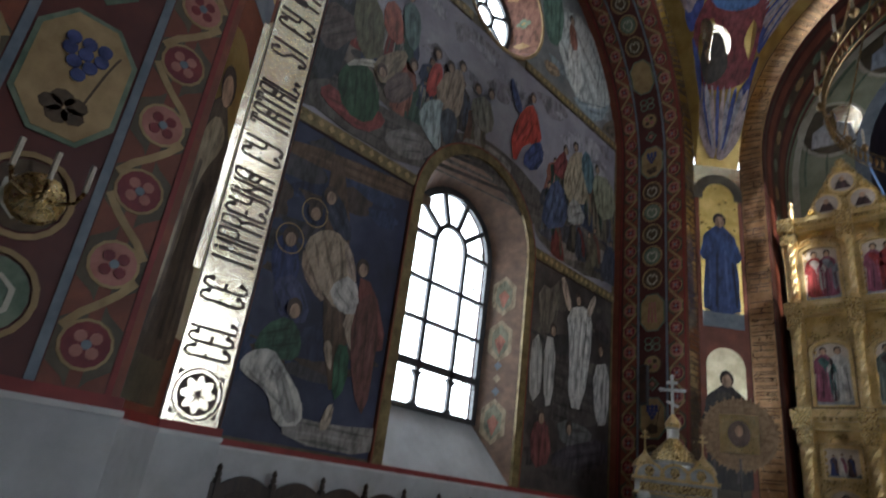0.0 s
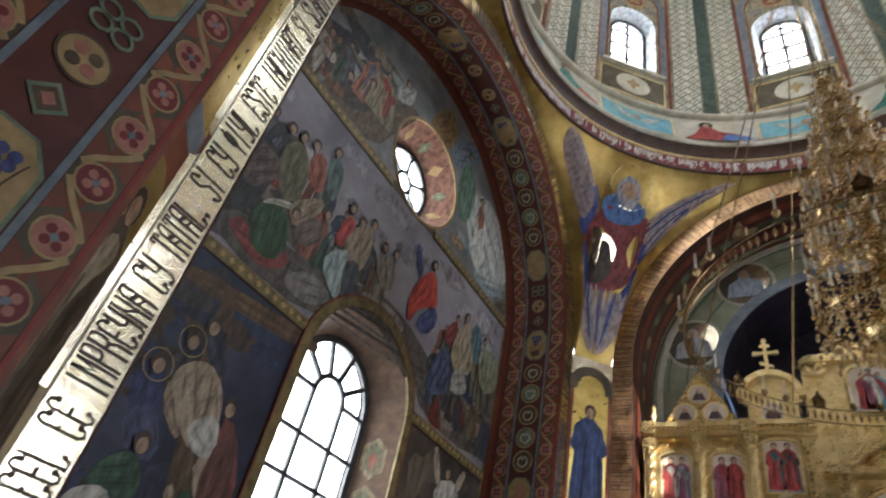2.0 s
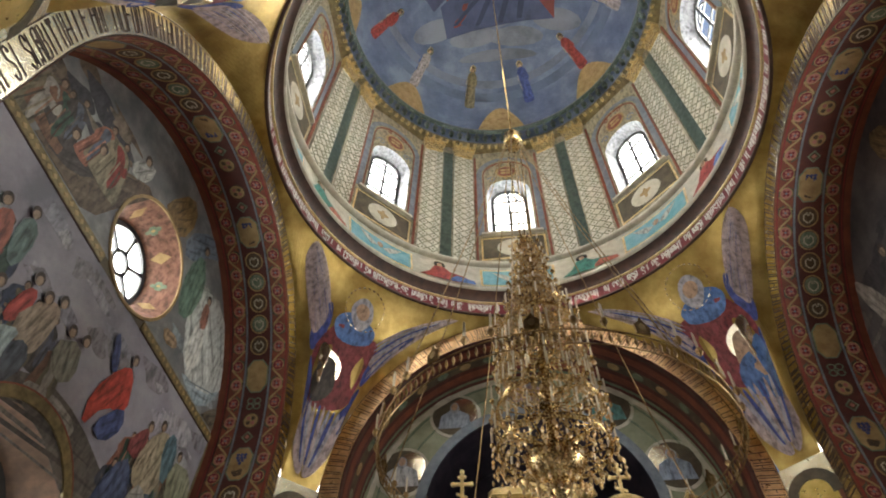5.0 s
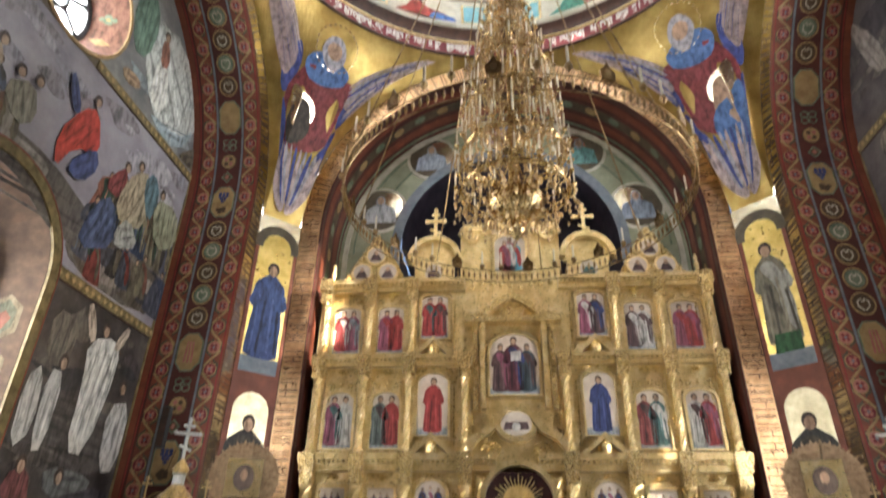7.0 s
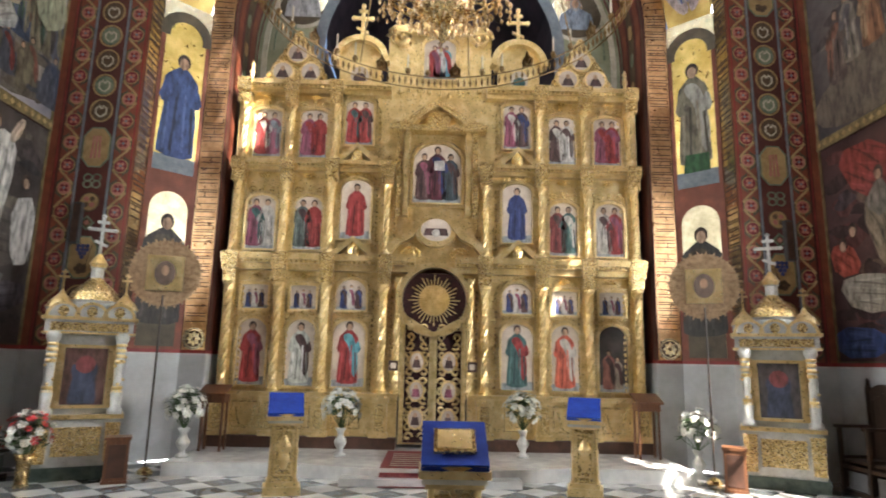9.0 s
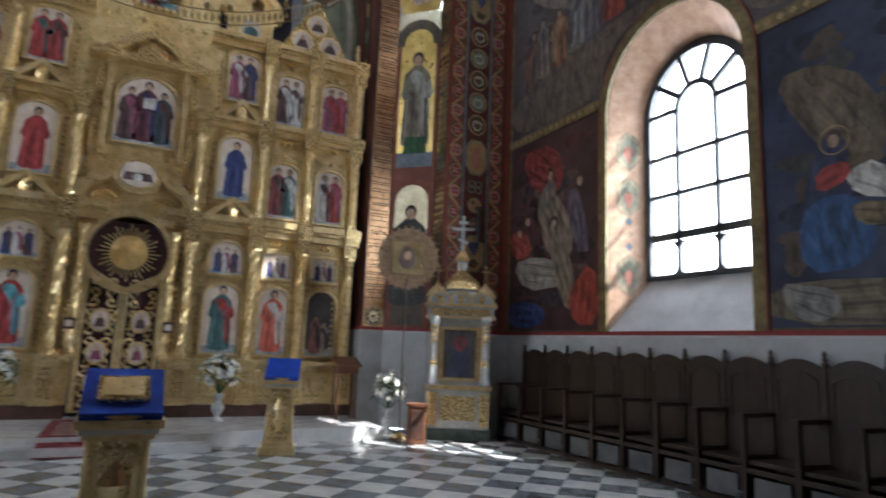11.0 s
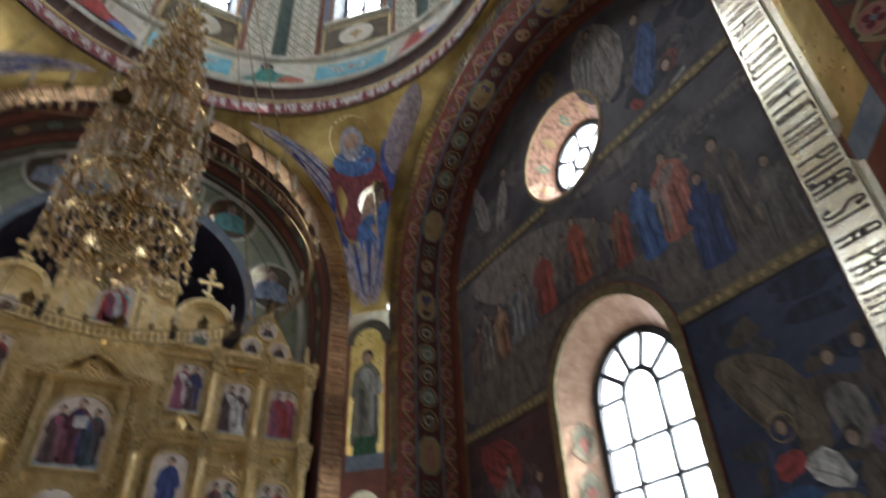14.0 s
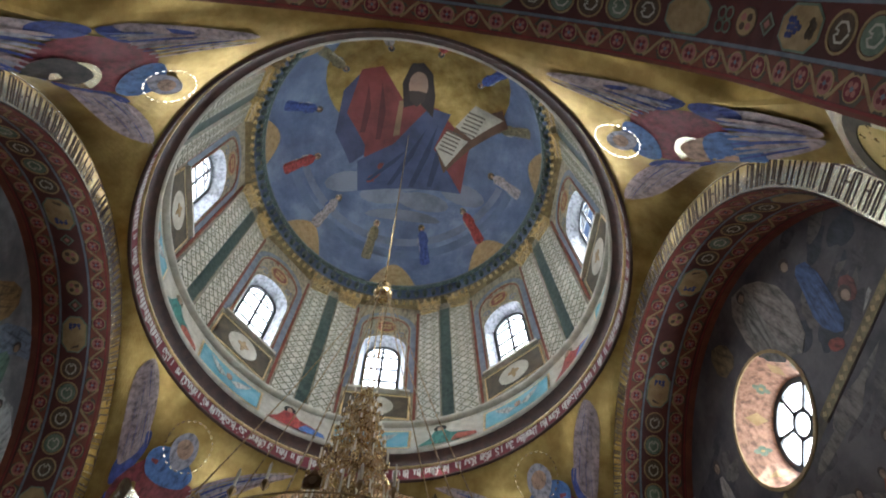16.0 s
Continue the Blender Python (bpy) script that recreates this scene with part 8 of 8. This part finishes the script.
# ---- icon cases ----
def icon_case(at, tint):
    k = thing("icon_case", "white and gilt icon case with tent roof and crosses", "icon case", "icon cases", at=at)
    P = plane((0, 0, 0), (1, 0, 0), (0, -1, 0))
    Build(DKGREEN).box((0, 0, 0.09), (1.12, 0.62, 0.18)).part("plinth", k)
    Build(SILVER).box((0, 0, 0.5), (1.04, 0.56, 0.64)).part("lower_cabinet", k)
    Build(GOLD_FINE).plate(P, [(-0.3, 0.32), (0.3, 0.32), (0.3, 0.72), (-0.3, 0.72)], 0.28, 0.3).part("carved_panel", k)
    for e in (-1, 1):
        Build(GOLD_FINE).plate(P, [(e * 0.44 - 0.08, 0.24), (e * 0.44 + 0.08, 0.24), (e * 0.44 + 0.1, 0.78), (e * 0.44 - 0.1, 0.78)], 0.26, 0.36).part("carved_bracket", k)
        b = Build(SILVER, GOLD)
        b.lathe([(0.1, 0), (0.1, 0.06), (0.065, 0.1), (0.08, 0.3), (0.06, 0.34), (0.06, 1.0), (0.09, 1.06), (0.1, 1.16)], (e * 0.44, -0.3, 0.9), 12)
        for z in (1.18, 1.24, 1.62, 1.7, 1.78, 1.86):
            b.lathe([(0.06, 0), (0.078, 0.03), (0.06, 0.06)], (e * 0.44, -0.3, z), 10, 1)
        b.part("column", k, smooth=True)
    Build(GOLD).box((0, 0, 0.86), (1.14, 0.66, 0.06)).part("waist_moulding", k)
    Build(SILVER).box((0, 0.04, 1.47), (1.0, 0.44, 1.18)).part("body", k)
    Build(GOLD).strip(P, [(-0.31, 1.0), (0.31, 1.0), (0.31, 1.86), (-0.31, 1.86)], 0.04, 0.18, 0.26, closed=True).part("frame", k)
    p = Build(paint(tint), paint((0.05, 0.06, 0.1)), paint((0.2, 0.05, 0.05)), GLASS)
    p.plate(P, [(-0.29, 1.02), (0.29, 1.02), (0.29, 1.84), (-0.29, 1.84)], 0.18, 0.2, 0)
    p.plate(P, robe(0, 1.04, 0.72, wide=0.5), 0.2, 0.204, 1).plate(P, ell((0, 1.6), 0.13, 0.13, 12), 0.2, 0.206, 2)
    p.part("painted_panel", k)
    Build(SILVER).box((0, 0, 2.14), (1.14, 0.66, 0.2)).part("frieze", k)
    Build(GOLD_FINE).plate(P, [(-0.5, 2.08), (0.5, 2.08), (0.5, 2.2), (-0.5, 2.2)], 0.33, 0.345).part("carved_frieze", k)
    for e in (-1, 0, 1):
        Build(GOLD).strip(P, arc((e * 0.36, 2.28), 0.2, math.pi, 0, 10), 0.022, 0.35, 0.38).part("crown_edge", k)
        Build(GOLD_FINE).plate(P, ell((e * 0.36, 2.36), 0.07, 0.08, 10), 0.36, 0.375).part("crown_boss", k)
    for e in (-1, 1):
        for q in range(9):
            Build(GOLD_FINE).lathe([(0.01, 0), (0.035, 0.025), (0.01, 0.05)], (e * 0.44 + 0.062 * math.cos(q * 1.3 - 1.6), -0.3 + 0.062 * math.sin(q * 1.3 - 1.6), 1.3 + q * 0.065), 6).part("vine_leaf", k)
        Build(GOLD).plate(P, [(e * 0.36 - 0.02, 0.98), (e * 0.36 + 0.02, 0.98), (e * 0.36 + 0.02, 1.9), (e * 0.36 - 0.02, 1.9)], 0.18, 0.22).part("gilt_fillet", k)
    Build(GOLD).box((0, 0, 2.26), (1.24, 0.76, 0.05)).box((0, 0, 2.05), (1.2, 0.72, 0.03)).part("cornice", k)
    for e in (-1, 1):
        Build(SILVER, GOLD).lathe([(0.17, 0), (0.17, 0.12), (0.19, 0.14)], (e * 0.42, -0.1, 2.28), 8).lathe([(0.2, 0.14), (0.15, 0.24), (0.05, 0.34), (0.02, 0.4)], (e * 0.42, -0.1, 2.28), 8, 1).part("side_turret", k)
        c = Build(GOLD)
        c.box((e * 0.42, -0.1, 2.83), (0.025, 0.025, 0.32)).box((e * 0.42, -0.1, 2.88), (0.14, 0.025, 0.03)).box((e * 0.42, -0.1, 2.95), (0.08, 0.025, 0.025))
        c.part("cross", k)
    b = Build(SILVER)
    for e in (-1, 0, 1):
        b.plate(P, [(e * 0.36 - 0.2, 2.28)] + arc((e * 0.36, 2.28), 0.2, math.pi, 0, 10) + [(e * 0.36 + 0.2, 2.28)], 0.28, 0.36)
    b.lathe([(0.32, 2.28), (0.32, 2.5), (0.36, 2.54)], (0, 0, 0), 8)
    b.part("canopy_drum", k)
    Build(GOLD_FINE).lathe([(0.37, 2.54), (0.3, 2.68), (0.14, 2.84), (0.08, 2.9)], (0, 0, 0), 8).part("tent_roof", k)
    b = Build(SILVER, GOLD)
    b.lathe([(0.09, 2.9), (0.09, 3.04), (0.12, 3.06)], n=10).lathe([(0.1, 3.06), (0.13, 3.12), (0.08, 3.2), (0.02, 3.28)], n=10, mat=1)
    b.part("neck", k)
    c = Build(SILVER)
    c.box((0, 0, 3.55), (0.045, 0.03, 0.66)).box((0, 0, 3.66), (0.34, 0.03, 0.05)).box((0, 0, 3.78), (0.17, 0.03, 0.045)).box((0, 0, 3.44), (0.2, 0.03, 0.04), rot=Euler((0, 0.4, 0)).to_matrix())
    for x, z in ((-0.18, 3.66), (0.18, 3.66), (0, 3.88)):
        c.lathe([(0.005, -0.035), (0.04, 0), (0.005, 0.035)], (x, 0, z), 6)
    c.part("top_cross", k)
    return k


icon_case(pose(-5.2, 9.6, 0, 0, 0, 28), (0.12, 0.06, 0.05))
icon_case(pose(5.35, 9.75, 0, 0, 0, -28), (0.07, 0.06, 0.06))


# ---- processional fans ----
FANGOLD = mottled("worn_rose_gilding", (0.24, 0.15, 0.085), (0.48, 0.33, 0.2), 0.38, 0.35, 14, bump=0.1, bscale=50)


def fan(at):
    f_ = thing("processional_fan", "round feathered gilt fan with a square icon on a pole", "church fan", "processional fans", at=at)
    Build(BRASS).lathe([(0.12, 0), (0.1, 0.05), (0.03, 0.1)], n=10).part("foot", f_)
    Build(WOOD).tube([(0, 0, 0.08), (0, 0, 2.7)], 0.018, 6).part("pole", f_)
    P = plane((0, 0, 3.05), (1, 0, 0), (0, -1, 0))
    F0 = plane((0, 0, 0), (1, 0, 0), (0, -1, 0))
    for r0, r1, wd, off in ((0.12, 0.54, 0.115, 0.0), (0.2, 0.58, 0.05, 0.11)):
        me = Build(FANGOLD).plate(F0, [(-wd * 0.3, r0), (-wd * 0.5, r1 * 0.88), (-wd * 0.25, r1 * 0.97), (0, r1), (wd * 0.25, r1 * 0.97), (wd * 0.5, r1 * 0.88), (wd * 0.3, r0)], -0.006 - off * 0.05, 0.006).data("feather")
        for q in range(28):
            ob = new("feather", me)
            ob.parent = f_
            ob.matrix_basis = pose(0, 0.004 * (q % 2), 3.05, 0, 360 * q / 28 + math.degrees(off), 0)
    b = Build(GOLD, paint((0.12, 0.08, 0.06)), paint(SKIN))
    b.plate(P, [(-0.27, -0.28), (0.27, -0.28), (0.27, 0.28), (-0.27, 0.28)], 0.01, 0.03, 0).plate(P, ell((0, 0), 0.16, 0.2, 16), 0.03, 0.034, 1).plate(P, ell((0, 0.04), 0.06, 0.085, 10), 0.034, 0.037, 2)
    b.part("square_icon", f_)
    return f_


fan(pose(-4.32, 9.95, 0, 0, 0, 18))
fan(pose(4.36, 9.95, 0, 0, 0, -22))

# ---- lecterns ----


def lectern(at, w=0.42, icon=False):
    l = thing("lectern", "carved gilt lectern with a royal blue cloth" + (" and an icon" if icon else ""), "lectern", "lecterns", at=at)
    Build(GOLD).box((0, 0, 0.05), (w + 0.1, w + 0.04, 0.1)).box((0, 0, 0.13), (w + 0.03, w - 0.02, 0.06)).part("base", l)
    Build(GOLD_FINE).box((0, 0, 0.5), (w - 0.06, w - 0.1, 0.7)).part("body", l)
    for ex in (-1, 1):
        for ey in (-1, 1):
            Build(GOLD).lathe([(0.035, 0), (0.025, 0.05), (0.022, 0.3), (0.03, 0.36), (0.02, 0.42), (0.025, 0.66), (0.04, 0.7)], (ex * (w / 2 - 0.03), ey * (w / 2 - 0.05), 0.16), 8).part("corner_column", l, smooth=True)
    P = plane((0, 0, 0), (1, 0, 0), (0, -1, 0))
    b = Build(GOLD)
    b.strip(P, [(-w * 0.3, 0.24), (w * 0.3, 0.24), (w * 0.3, 0.78), (-w * 0.3, 0.78)], 0.02, w / 2 - 0.06, w / 2 - 0.02, closed=True)
    b.lathe([(0.02, 0.3), (0.09, 0.42), (0.06, 0.5), (0.1, 0.58), (0.02, 0.72)], (0, -w / 2 + 0.05, 0), 10, sy=0.5)
    b.part("front_ornament", l)
    Build(GOLD).box((0, 0, 0.855), (w + 0.03, w - 0.02, 0.03)).box((0, 0, 0.93), (w + 0.12, w + 0.04, 0.05)).part("cornice", l)
    Build(IVORY).box((0, 0, 0.887), (w + 0.07, w, 0.034)).part("cream_band", l)
    for e in (-1, 1):
        side = plane((0, 0, 0), (0, -e, 0), (e, 0, 0))
        Build(IVORY).plate(side, [(-w * 0.26, 0.24), (w * 0.26, 0.24), (w * 0.26, 0.78), (-w * 0.26, 0.78)], w / 2 - 0.05, w / 2 - 0.02).part("side_panel", l)
        Build(GOLD_FINE).plate(side, [(0, 0.3), (w * 0.14, 0.44), (w * 0.1, 0.6), (0, 0.72), (-w * 0.1, 0.6), (-w * 0.14, 0.44)], w / 2 - 0.02, w / 2 - 0.008).part("side_ornament", l)
    rot = Euler((radians(30), 0, 0)).to_matrix()
    Build(GOLD).box((0, 0.02, 1.07), (w + 0.06, w + 0.08, 0.05), rot=rot).part("slope", l)
    b = Build(BLUECLOTH)
    b.box((0, 0.015, 1.11), (w + 0.09, w + 0.1, 0.012), rot=rot)
    b.sheet(lambda u, v: (-(w + 0.09) / 2 + (w + 0.09) * u, -w * 0.45 - 0.015 - 0.012 * math.sin(9 * u), 0.985 - 0.05 * v), 12, 1)
    b.part("cloth", l, "royal blue velvet cloth")
    if icon:
        f_ = Build(BRASS, GOLD)
        f_.box((0, -0.02, 1.125), (0.3, 0.25, 0.025), rot=rot).box((0, -0.027, 1.138), (0.24, 0.19, 0.012), 1, rot=rot)
        f_.part("framed_icon", l)
    return l


lectern(pose(-1.98, 8.75, 0, 0, 0, 14) @ Matrix.Diagonal((1, 1, 1.04, 1)), 0.38)
lectern(pose(2.13, 9.0, 0, 0, 0, -16) @ Matrix.Diagonal((1, 1, 1.04, 1)), 0.37)
lectern(pose(0.14, 4.75, 0) @ Matrix.Diagonal((1, 1, 1.05, 1)), 0.38, True)


# ---- flowers ----
def flowers(at, seed, red=False, pot=False, label="white baluster vase with a round bouquet of white flowers"):
    v = thing("flower_vase", label, "vase", "flower vases", at=at)
    if pot:
        Build(BRASS).lathe([(0.1, 0), (0.08, 0.05), (0.09, 0.3), (0.14, 0.42)], n=14).part("pot", v, smooth=True)
        z0 = 0.62
    else:
        Build(SILVER).lathe([(0.1, 0), (0.1, 0.03), (0.05, 0.06), (0.045, 0.1), (0.1, 0.2), (0.1, 0.24), (0.05, 0.32), (0.05, 0.36), (0.09, 0.44)], n=16).part("vase", v, smooth=True)
        z0 = 0.72
    r = random.Random(seed)
    g, w_ = Build(LEAFGREEN), Build(PETAL, PETAL_R)
    for i in range(130):
        t, ph, d = r.uniform(0, 6.28), r.uniform(-0.5, 1.4), r.uniform(0.15, 0.32)
        c = Vector((d * math.cos(t) * math.cos(ph), d * math.sin(t) * math.cos(ph), z0 + 0.02 + d * math.sin(ph)))
        a = r.uniform(0, 6.28)
        u_ = Vector((math.cos(a), math.sin(a), r.uniform(-0.5, 0.6))) * 0.09
        s_ = u_.cross(Vector((0, 0, 1))).normalized() * 0.022
        g.add([c - u_, c + s_, c + u_, c - s_ + Vector((0, 0, 0.012))], [(0, 1, 2), (0, 2, 3)])
        if i % 6 == 0:
            g.tube([(0, 0, z0 - 0.3), c], 0.005, 4)
    for i in range(70):
        t, ph = r.uniform(0, 6.28), r.uniform(-0.45, 1.45)
        d = r.uniform(0.24, 0.34)
        c = Vector((d * math.cos(t) * math.cos(ph), d * math.sin(t) * math.cos(ph), z0 + 0.02 + d * math.sin(ph) * 1.05))
        n = (c - Vector((0, 0, z0))).normalized()
        e1 = n.cross(Vector((0.3, 0.2, 1))).normalized()
        e2 = n.cross(e1)
        m = 1 if red and r.random() < 0.28 else 0
        s = r.uniform(0.035, 0.058)
        for q in range(6):
            b0, b1 = q * 1.047, q * 1.047 + 0.9
            p0, p1 = e1 * math.cos(b0) + e2 * math.sin(b0), e1 * math.cos(b1) + e2 * math.sin(b1)
            w_.add([c, c + p0 * s + n * 0.012, c + (p0 + p1) * s * 0.72 + n * 0.02, c + p1 * s + n * 0.012], [(0, 1, 2, 3)], m)
    tagged(g.part("foliage", v), kind="stuff")
    tagged(w_.part("bouquet", v), kind="stuff")


flowers(pose(-1.5, 10.7, SOL), 1)
flowers(pose(1.55, 10.9, SOL), 2)
flowers(pose(-3.9, 10.25, SOL), 3)
flowers(pose(4.3, 10.35, 0), 4, label="white vase with white and yellow flowers by the pier")
flowers(pose(-5.45, 8.85, 0), 5, True, True, "brass pot with red and white flowers before the icon case")


# ---- stalls ----
def stall():
    s = thing("church_stall", "dark wooden choir stall with round-topped back and armrests", "stall", "stalls along the side walls")
    P = plane((0, 0, 0), (1, 0, 0), (0, -1, 0))
    w = 0.3
    back = Build(WOOD)
    back.plate(P, [(-w, 0.05), (w, 0.05), (w, 1.42)] + [(w - 0.06 * q, 1.45 + 0.11 * math.sin(math.pi * q / 10)) for q in range(11)] + [(-w, 1.42)], -0.02, 0.02)
    back.part("backrest", s)
    Build(WOOD).strip(P, [(-0.22, 0.86), (0.22, 0.86), (0.22, 1.3)] + [(0.22 - 0.044 * q, 1.33 + 0.09 * math.sin(math.pi * q / 10)) for q in range(11)] + [(-0.22, 1.3)], 0.018, 0.02, 0.035, closed=True).part("back_moulding", s)
    for e in (-1,):
        Build(WOOD).box((e * w, 0, 0.76), (0.05, 0.07, 1.52)).lathe([(0.02, 1.52), (0.035, 1.55), (0.02, 1.58), (0.03, 1.61), (0.005, 1.65)], (e * w, 0, 0), 8).part("rear_post", s)
        Build(WOOD).box((e * w, -0.5, 0.46), (0.05, 0.06, 0.92)).part("front_post", s)
        Build(WOOD).box((e * w, -0.28, 0.94), (0.09, 0.56, 0.045)).part("armrest", s)
        Build(WOOD).box((e * w, -0.25, 0.5), (0.03, 0.44, 0.05)).box((e * w, -0.25, 0.26), (0.025, 0.44, 0.36)).part("side_rail", s)
    Build(WOOD).box((0, -0.25, 0.46), (0.54, 0.44, 0.04)).part("seat", s)
    Build(WOOD).box((0, -0.5, 0.38), (0.56, 0.03, 0.05)).part("front_rail", s)
    Build(WOOD).box((0, -0.5, 0.03), (0.56, 0.03, 0.06)).part("foot_rail", s)
    Build(mottled("dim_stall_panel", (0.1, 0.1, 0.1), (0.16, 0.16, 0.16), 0.5)).plate(P, [(-0.2, 0.08), (0.2, 0.08), (0.2, 0.32), (-0.2, 0.32)], 0.485, 0.495).part("pale_panel", s)
    return s


first = stall()
first.matrix_basis = pose(XW - 0.12, 9.2, 0, 0, 0, -90)
for i in range(1, 12):
    copy_thing(first, pose(XW - 0.12, 9.2 - 0.6 * i, 0, 0, 0, -90))
for i in range(12):
    copy_thing(first, pose(-XW + 0.12, 9.2 - 0.6 * i, 0, 0, 0, 90))


# ---- candle stands, sconces, small furniture ----
def candle_stand(at):
    c = thing("candle_stand", "turned brass candle stand with cups on a round tray", "candle stand", "candle stands", at=at)
    Build(BRASS).lathe([(0.24, 0), (0.24, 0.04), (0.1, 0.1), (0.05, 0.2), (0.07, 0.4), (0.04, 0.5), (0.035, 0.62), (0.09, 0.7), (0.1, 0.76), (0.05, 0.82), (0.12, 0.88)], n=16).part("stem", c, smooth=True)
    Build(BRASS).lathe([(0.1, 0.86), (0.27, 0.9), (0.3, 0.96), (0.3, 1.02), (0.27, 1.0), (0.05, 0.98)], n=20).part("tray", c, smooth=True)
    Build(BRASS).lathe([(0.05, 0.98), (0.06, 1.04), (0.03, 1.08), (0.05, 1.14), (0.02, 1.2), (0.03, 1.26), (0.02, 1.3), (0.05, 1.36), (0.05, 1.38)], n=12).part("centre_cup", c, smooth=True)
    for q in range(6):
        a = q * math.pi / 3 + 0.4
        Build(BRASS).lathe([(0.02, 0.8), (0.05, 0.86), (0.03, 0.93), (0.025, 1.02), (0.035, 1.06), (0.02, 1.1), (0.045, 1.17), (0.045, 1.19)], (0.25 * math.cos(a), 0.25 * math.sin(a), 0), 10).part("cup", c, smooth=True)


candle_stand(pose(4.75, 1.75, 0))
candle_stand(pose(-4.85, 2.0, 0))


def sconce(at):
    s = thing("wall_sconce", "gilt wall sconce with three white candles on the painted pier", "sconce", "wall sconces", at=at)
    Build(GOLD_FINE).lathe([(0.13, 0), (0.12, 0.03), (0.06, 0.07), (0.02, 0.09)], n=12).part("back_plate", s)
    for e in (-1, 0, 1):
        Build(BRASS).tube([(0, 0, 0.05), (e * 0.06, -0.03, 0.1), (e * 0.13, 0.0, 0.13), (e * 0.15, 0.06, 0.14)], 0.01, 5).lathe([(0.012, 0), (0.03, 0.02), (0.03, 0.035)], (0, 0, 0), 8).part("arm", s)
        w_ = Build(WAX)
        w_.tube([(e * 0.15, 0.06, 0.14), (e * 0.15, 0.2, 0.14)], 0.013, 6)
        w_.part("candle", s)


for e in (-1, 1):
    m_ = Matrix(((0, 0, -e, e * 4.09), (1, 0, 0, 0.37), (0, 1, 0, 2.66), (0, 0, 0, 1)))
    sconce(m_)

for e, y in ((-1, 9.25), (1, 9.4)):
    c = thing("small_cabinet", "low reddish-brown wooden box cabinet beside the icon case", "cabinet", "small cabinets", at=pose(e * 4.42, y, 0, 0, 0, -e * 25))
    Build(WOOD_MID).box((0, 0, 0.3), (0.3, 0.3, 0.56)).part("body", c)
    Build(WOOD_MID).box((0, 0, 0.6), (0.34, 0.34, 0.04)).box((0, 0, 0.02), (0.33, 0.33, 0.04)).part("top_and_foot", c)
    Build(DARKTRIM).plate(plane((0, 0, 0), (1, 0, 0), (0, -1, 0)), [(-0.11, 0.08), (0.11, 0.08), (0.11, 0.52), (-0.11, 0.52)], 0.15, 0.158).part("door_panel", c)
for e in (-1, 1):
    c = thing("reading_desk", "brown wooden reading desk with sloping top by the iconostasis", "desk", "reading desks", at=pose(e * 3.72, 11.0, SOL))
    Build(WOOD_MID).box((0, 0, 1.0), (0.46, 0.4, 0.04), rot=Euler((0.35, 0, 0)).to_matrix()).part("sloping_top", c)
    Build(WOOD_MID).box((0, 0.05, 0.86), (0.4, 0.3, 0.14)).part("box", c)
    for ex in (-1, 1):
        for ey in (-1, 1):
            Build(WOOD_MID).box((ex * 0.17, 0.05 + ey * 0.12, 0.4), (0.035, 0.035, 0.8)).part("leg", c)
# loudspeaker on the jamb
for e in (-1, 1):
    c = thing("loudspeaker", "narrow black column loudspeaker on the arch jamb", "loudspeaker", "loudspeakers", at=Matrix.Translation((e * 6.0, YC + A - 0.06, 3.9)))
    Build(IRON).box((0, 0, 0), (0.14, 0.1, 0.7)).part("case", c)
    Build(LETTER).box((0, -0.052, 0), (0.11, 0.008, 0.64)).part("grille", c)


# ---- floor ----
ground = thing("floor", "polished marble floor in a diagonal checker of white and grey", "floor", kind="structure")
Build(MARBLE).add([(-7.6, -9, -0.02), (7.6, -9, -0.02), (7.6, 15.4, -0.02), (-7.6, 15.4, -0.02)], [(0, 1, 2, 3)]).part("bed", ground)
T = 0.42
tile = Build(TILE_W).box((0, 0, -0.01), (T - 0.006, T - 0.006, 0.02), rot=Euler((0, 0, math.pi / 4)).to_matrix()).data("floor_tile")
tile2 = tile.copy()
tile2.materials[0] = TILE_G
rest = [Build(TILE_W), Build(TILE_G)]
k = T / math.sqrt(2)
count = 0
for i in range(-60, 61):
    for j in range(-60, 61):
        x, y = (i - j) * k, 7.0 + (i + j) * k
        if abs(x) > 6.9 or y > 10.9 or y < -8.8 or (abs(x) > 5.6 and y < 2.2):
            continue
        dark = (i + j) % 2 == 0
        if 6.2 < y < 10.2 and -3.0 < x < 5.2 and count < 300:
            ob = new("floor_tile", tile2 if dark else tile)
            ob.parent = ground
            ob.matrix_basis = Matrix.Translation((x, y, 0))
            count += 1
        else:
            rest[dark].box((x, y, -0.01), (T - 0.006, T - 0.006, 0.02), rot=Euler((0, 0, math.pi / 4)).to_matrix())
for b in rest:
    tagged(b.part("tile_field", ground), kind="stuff")
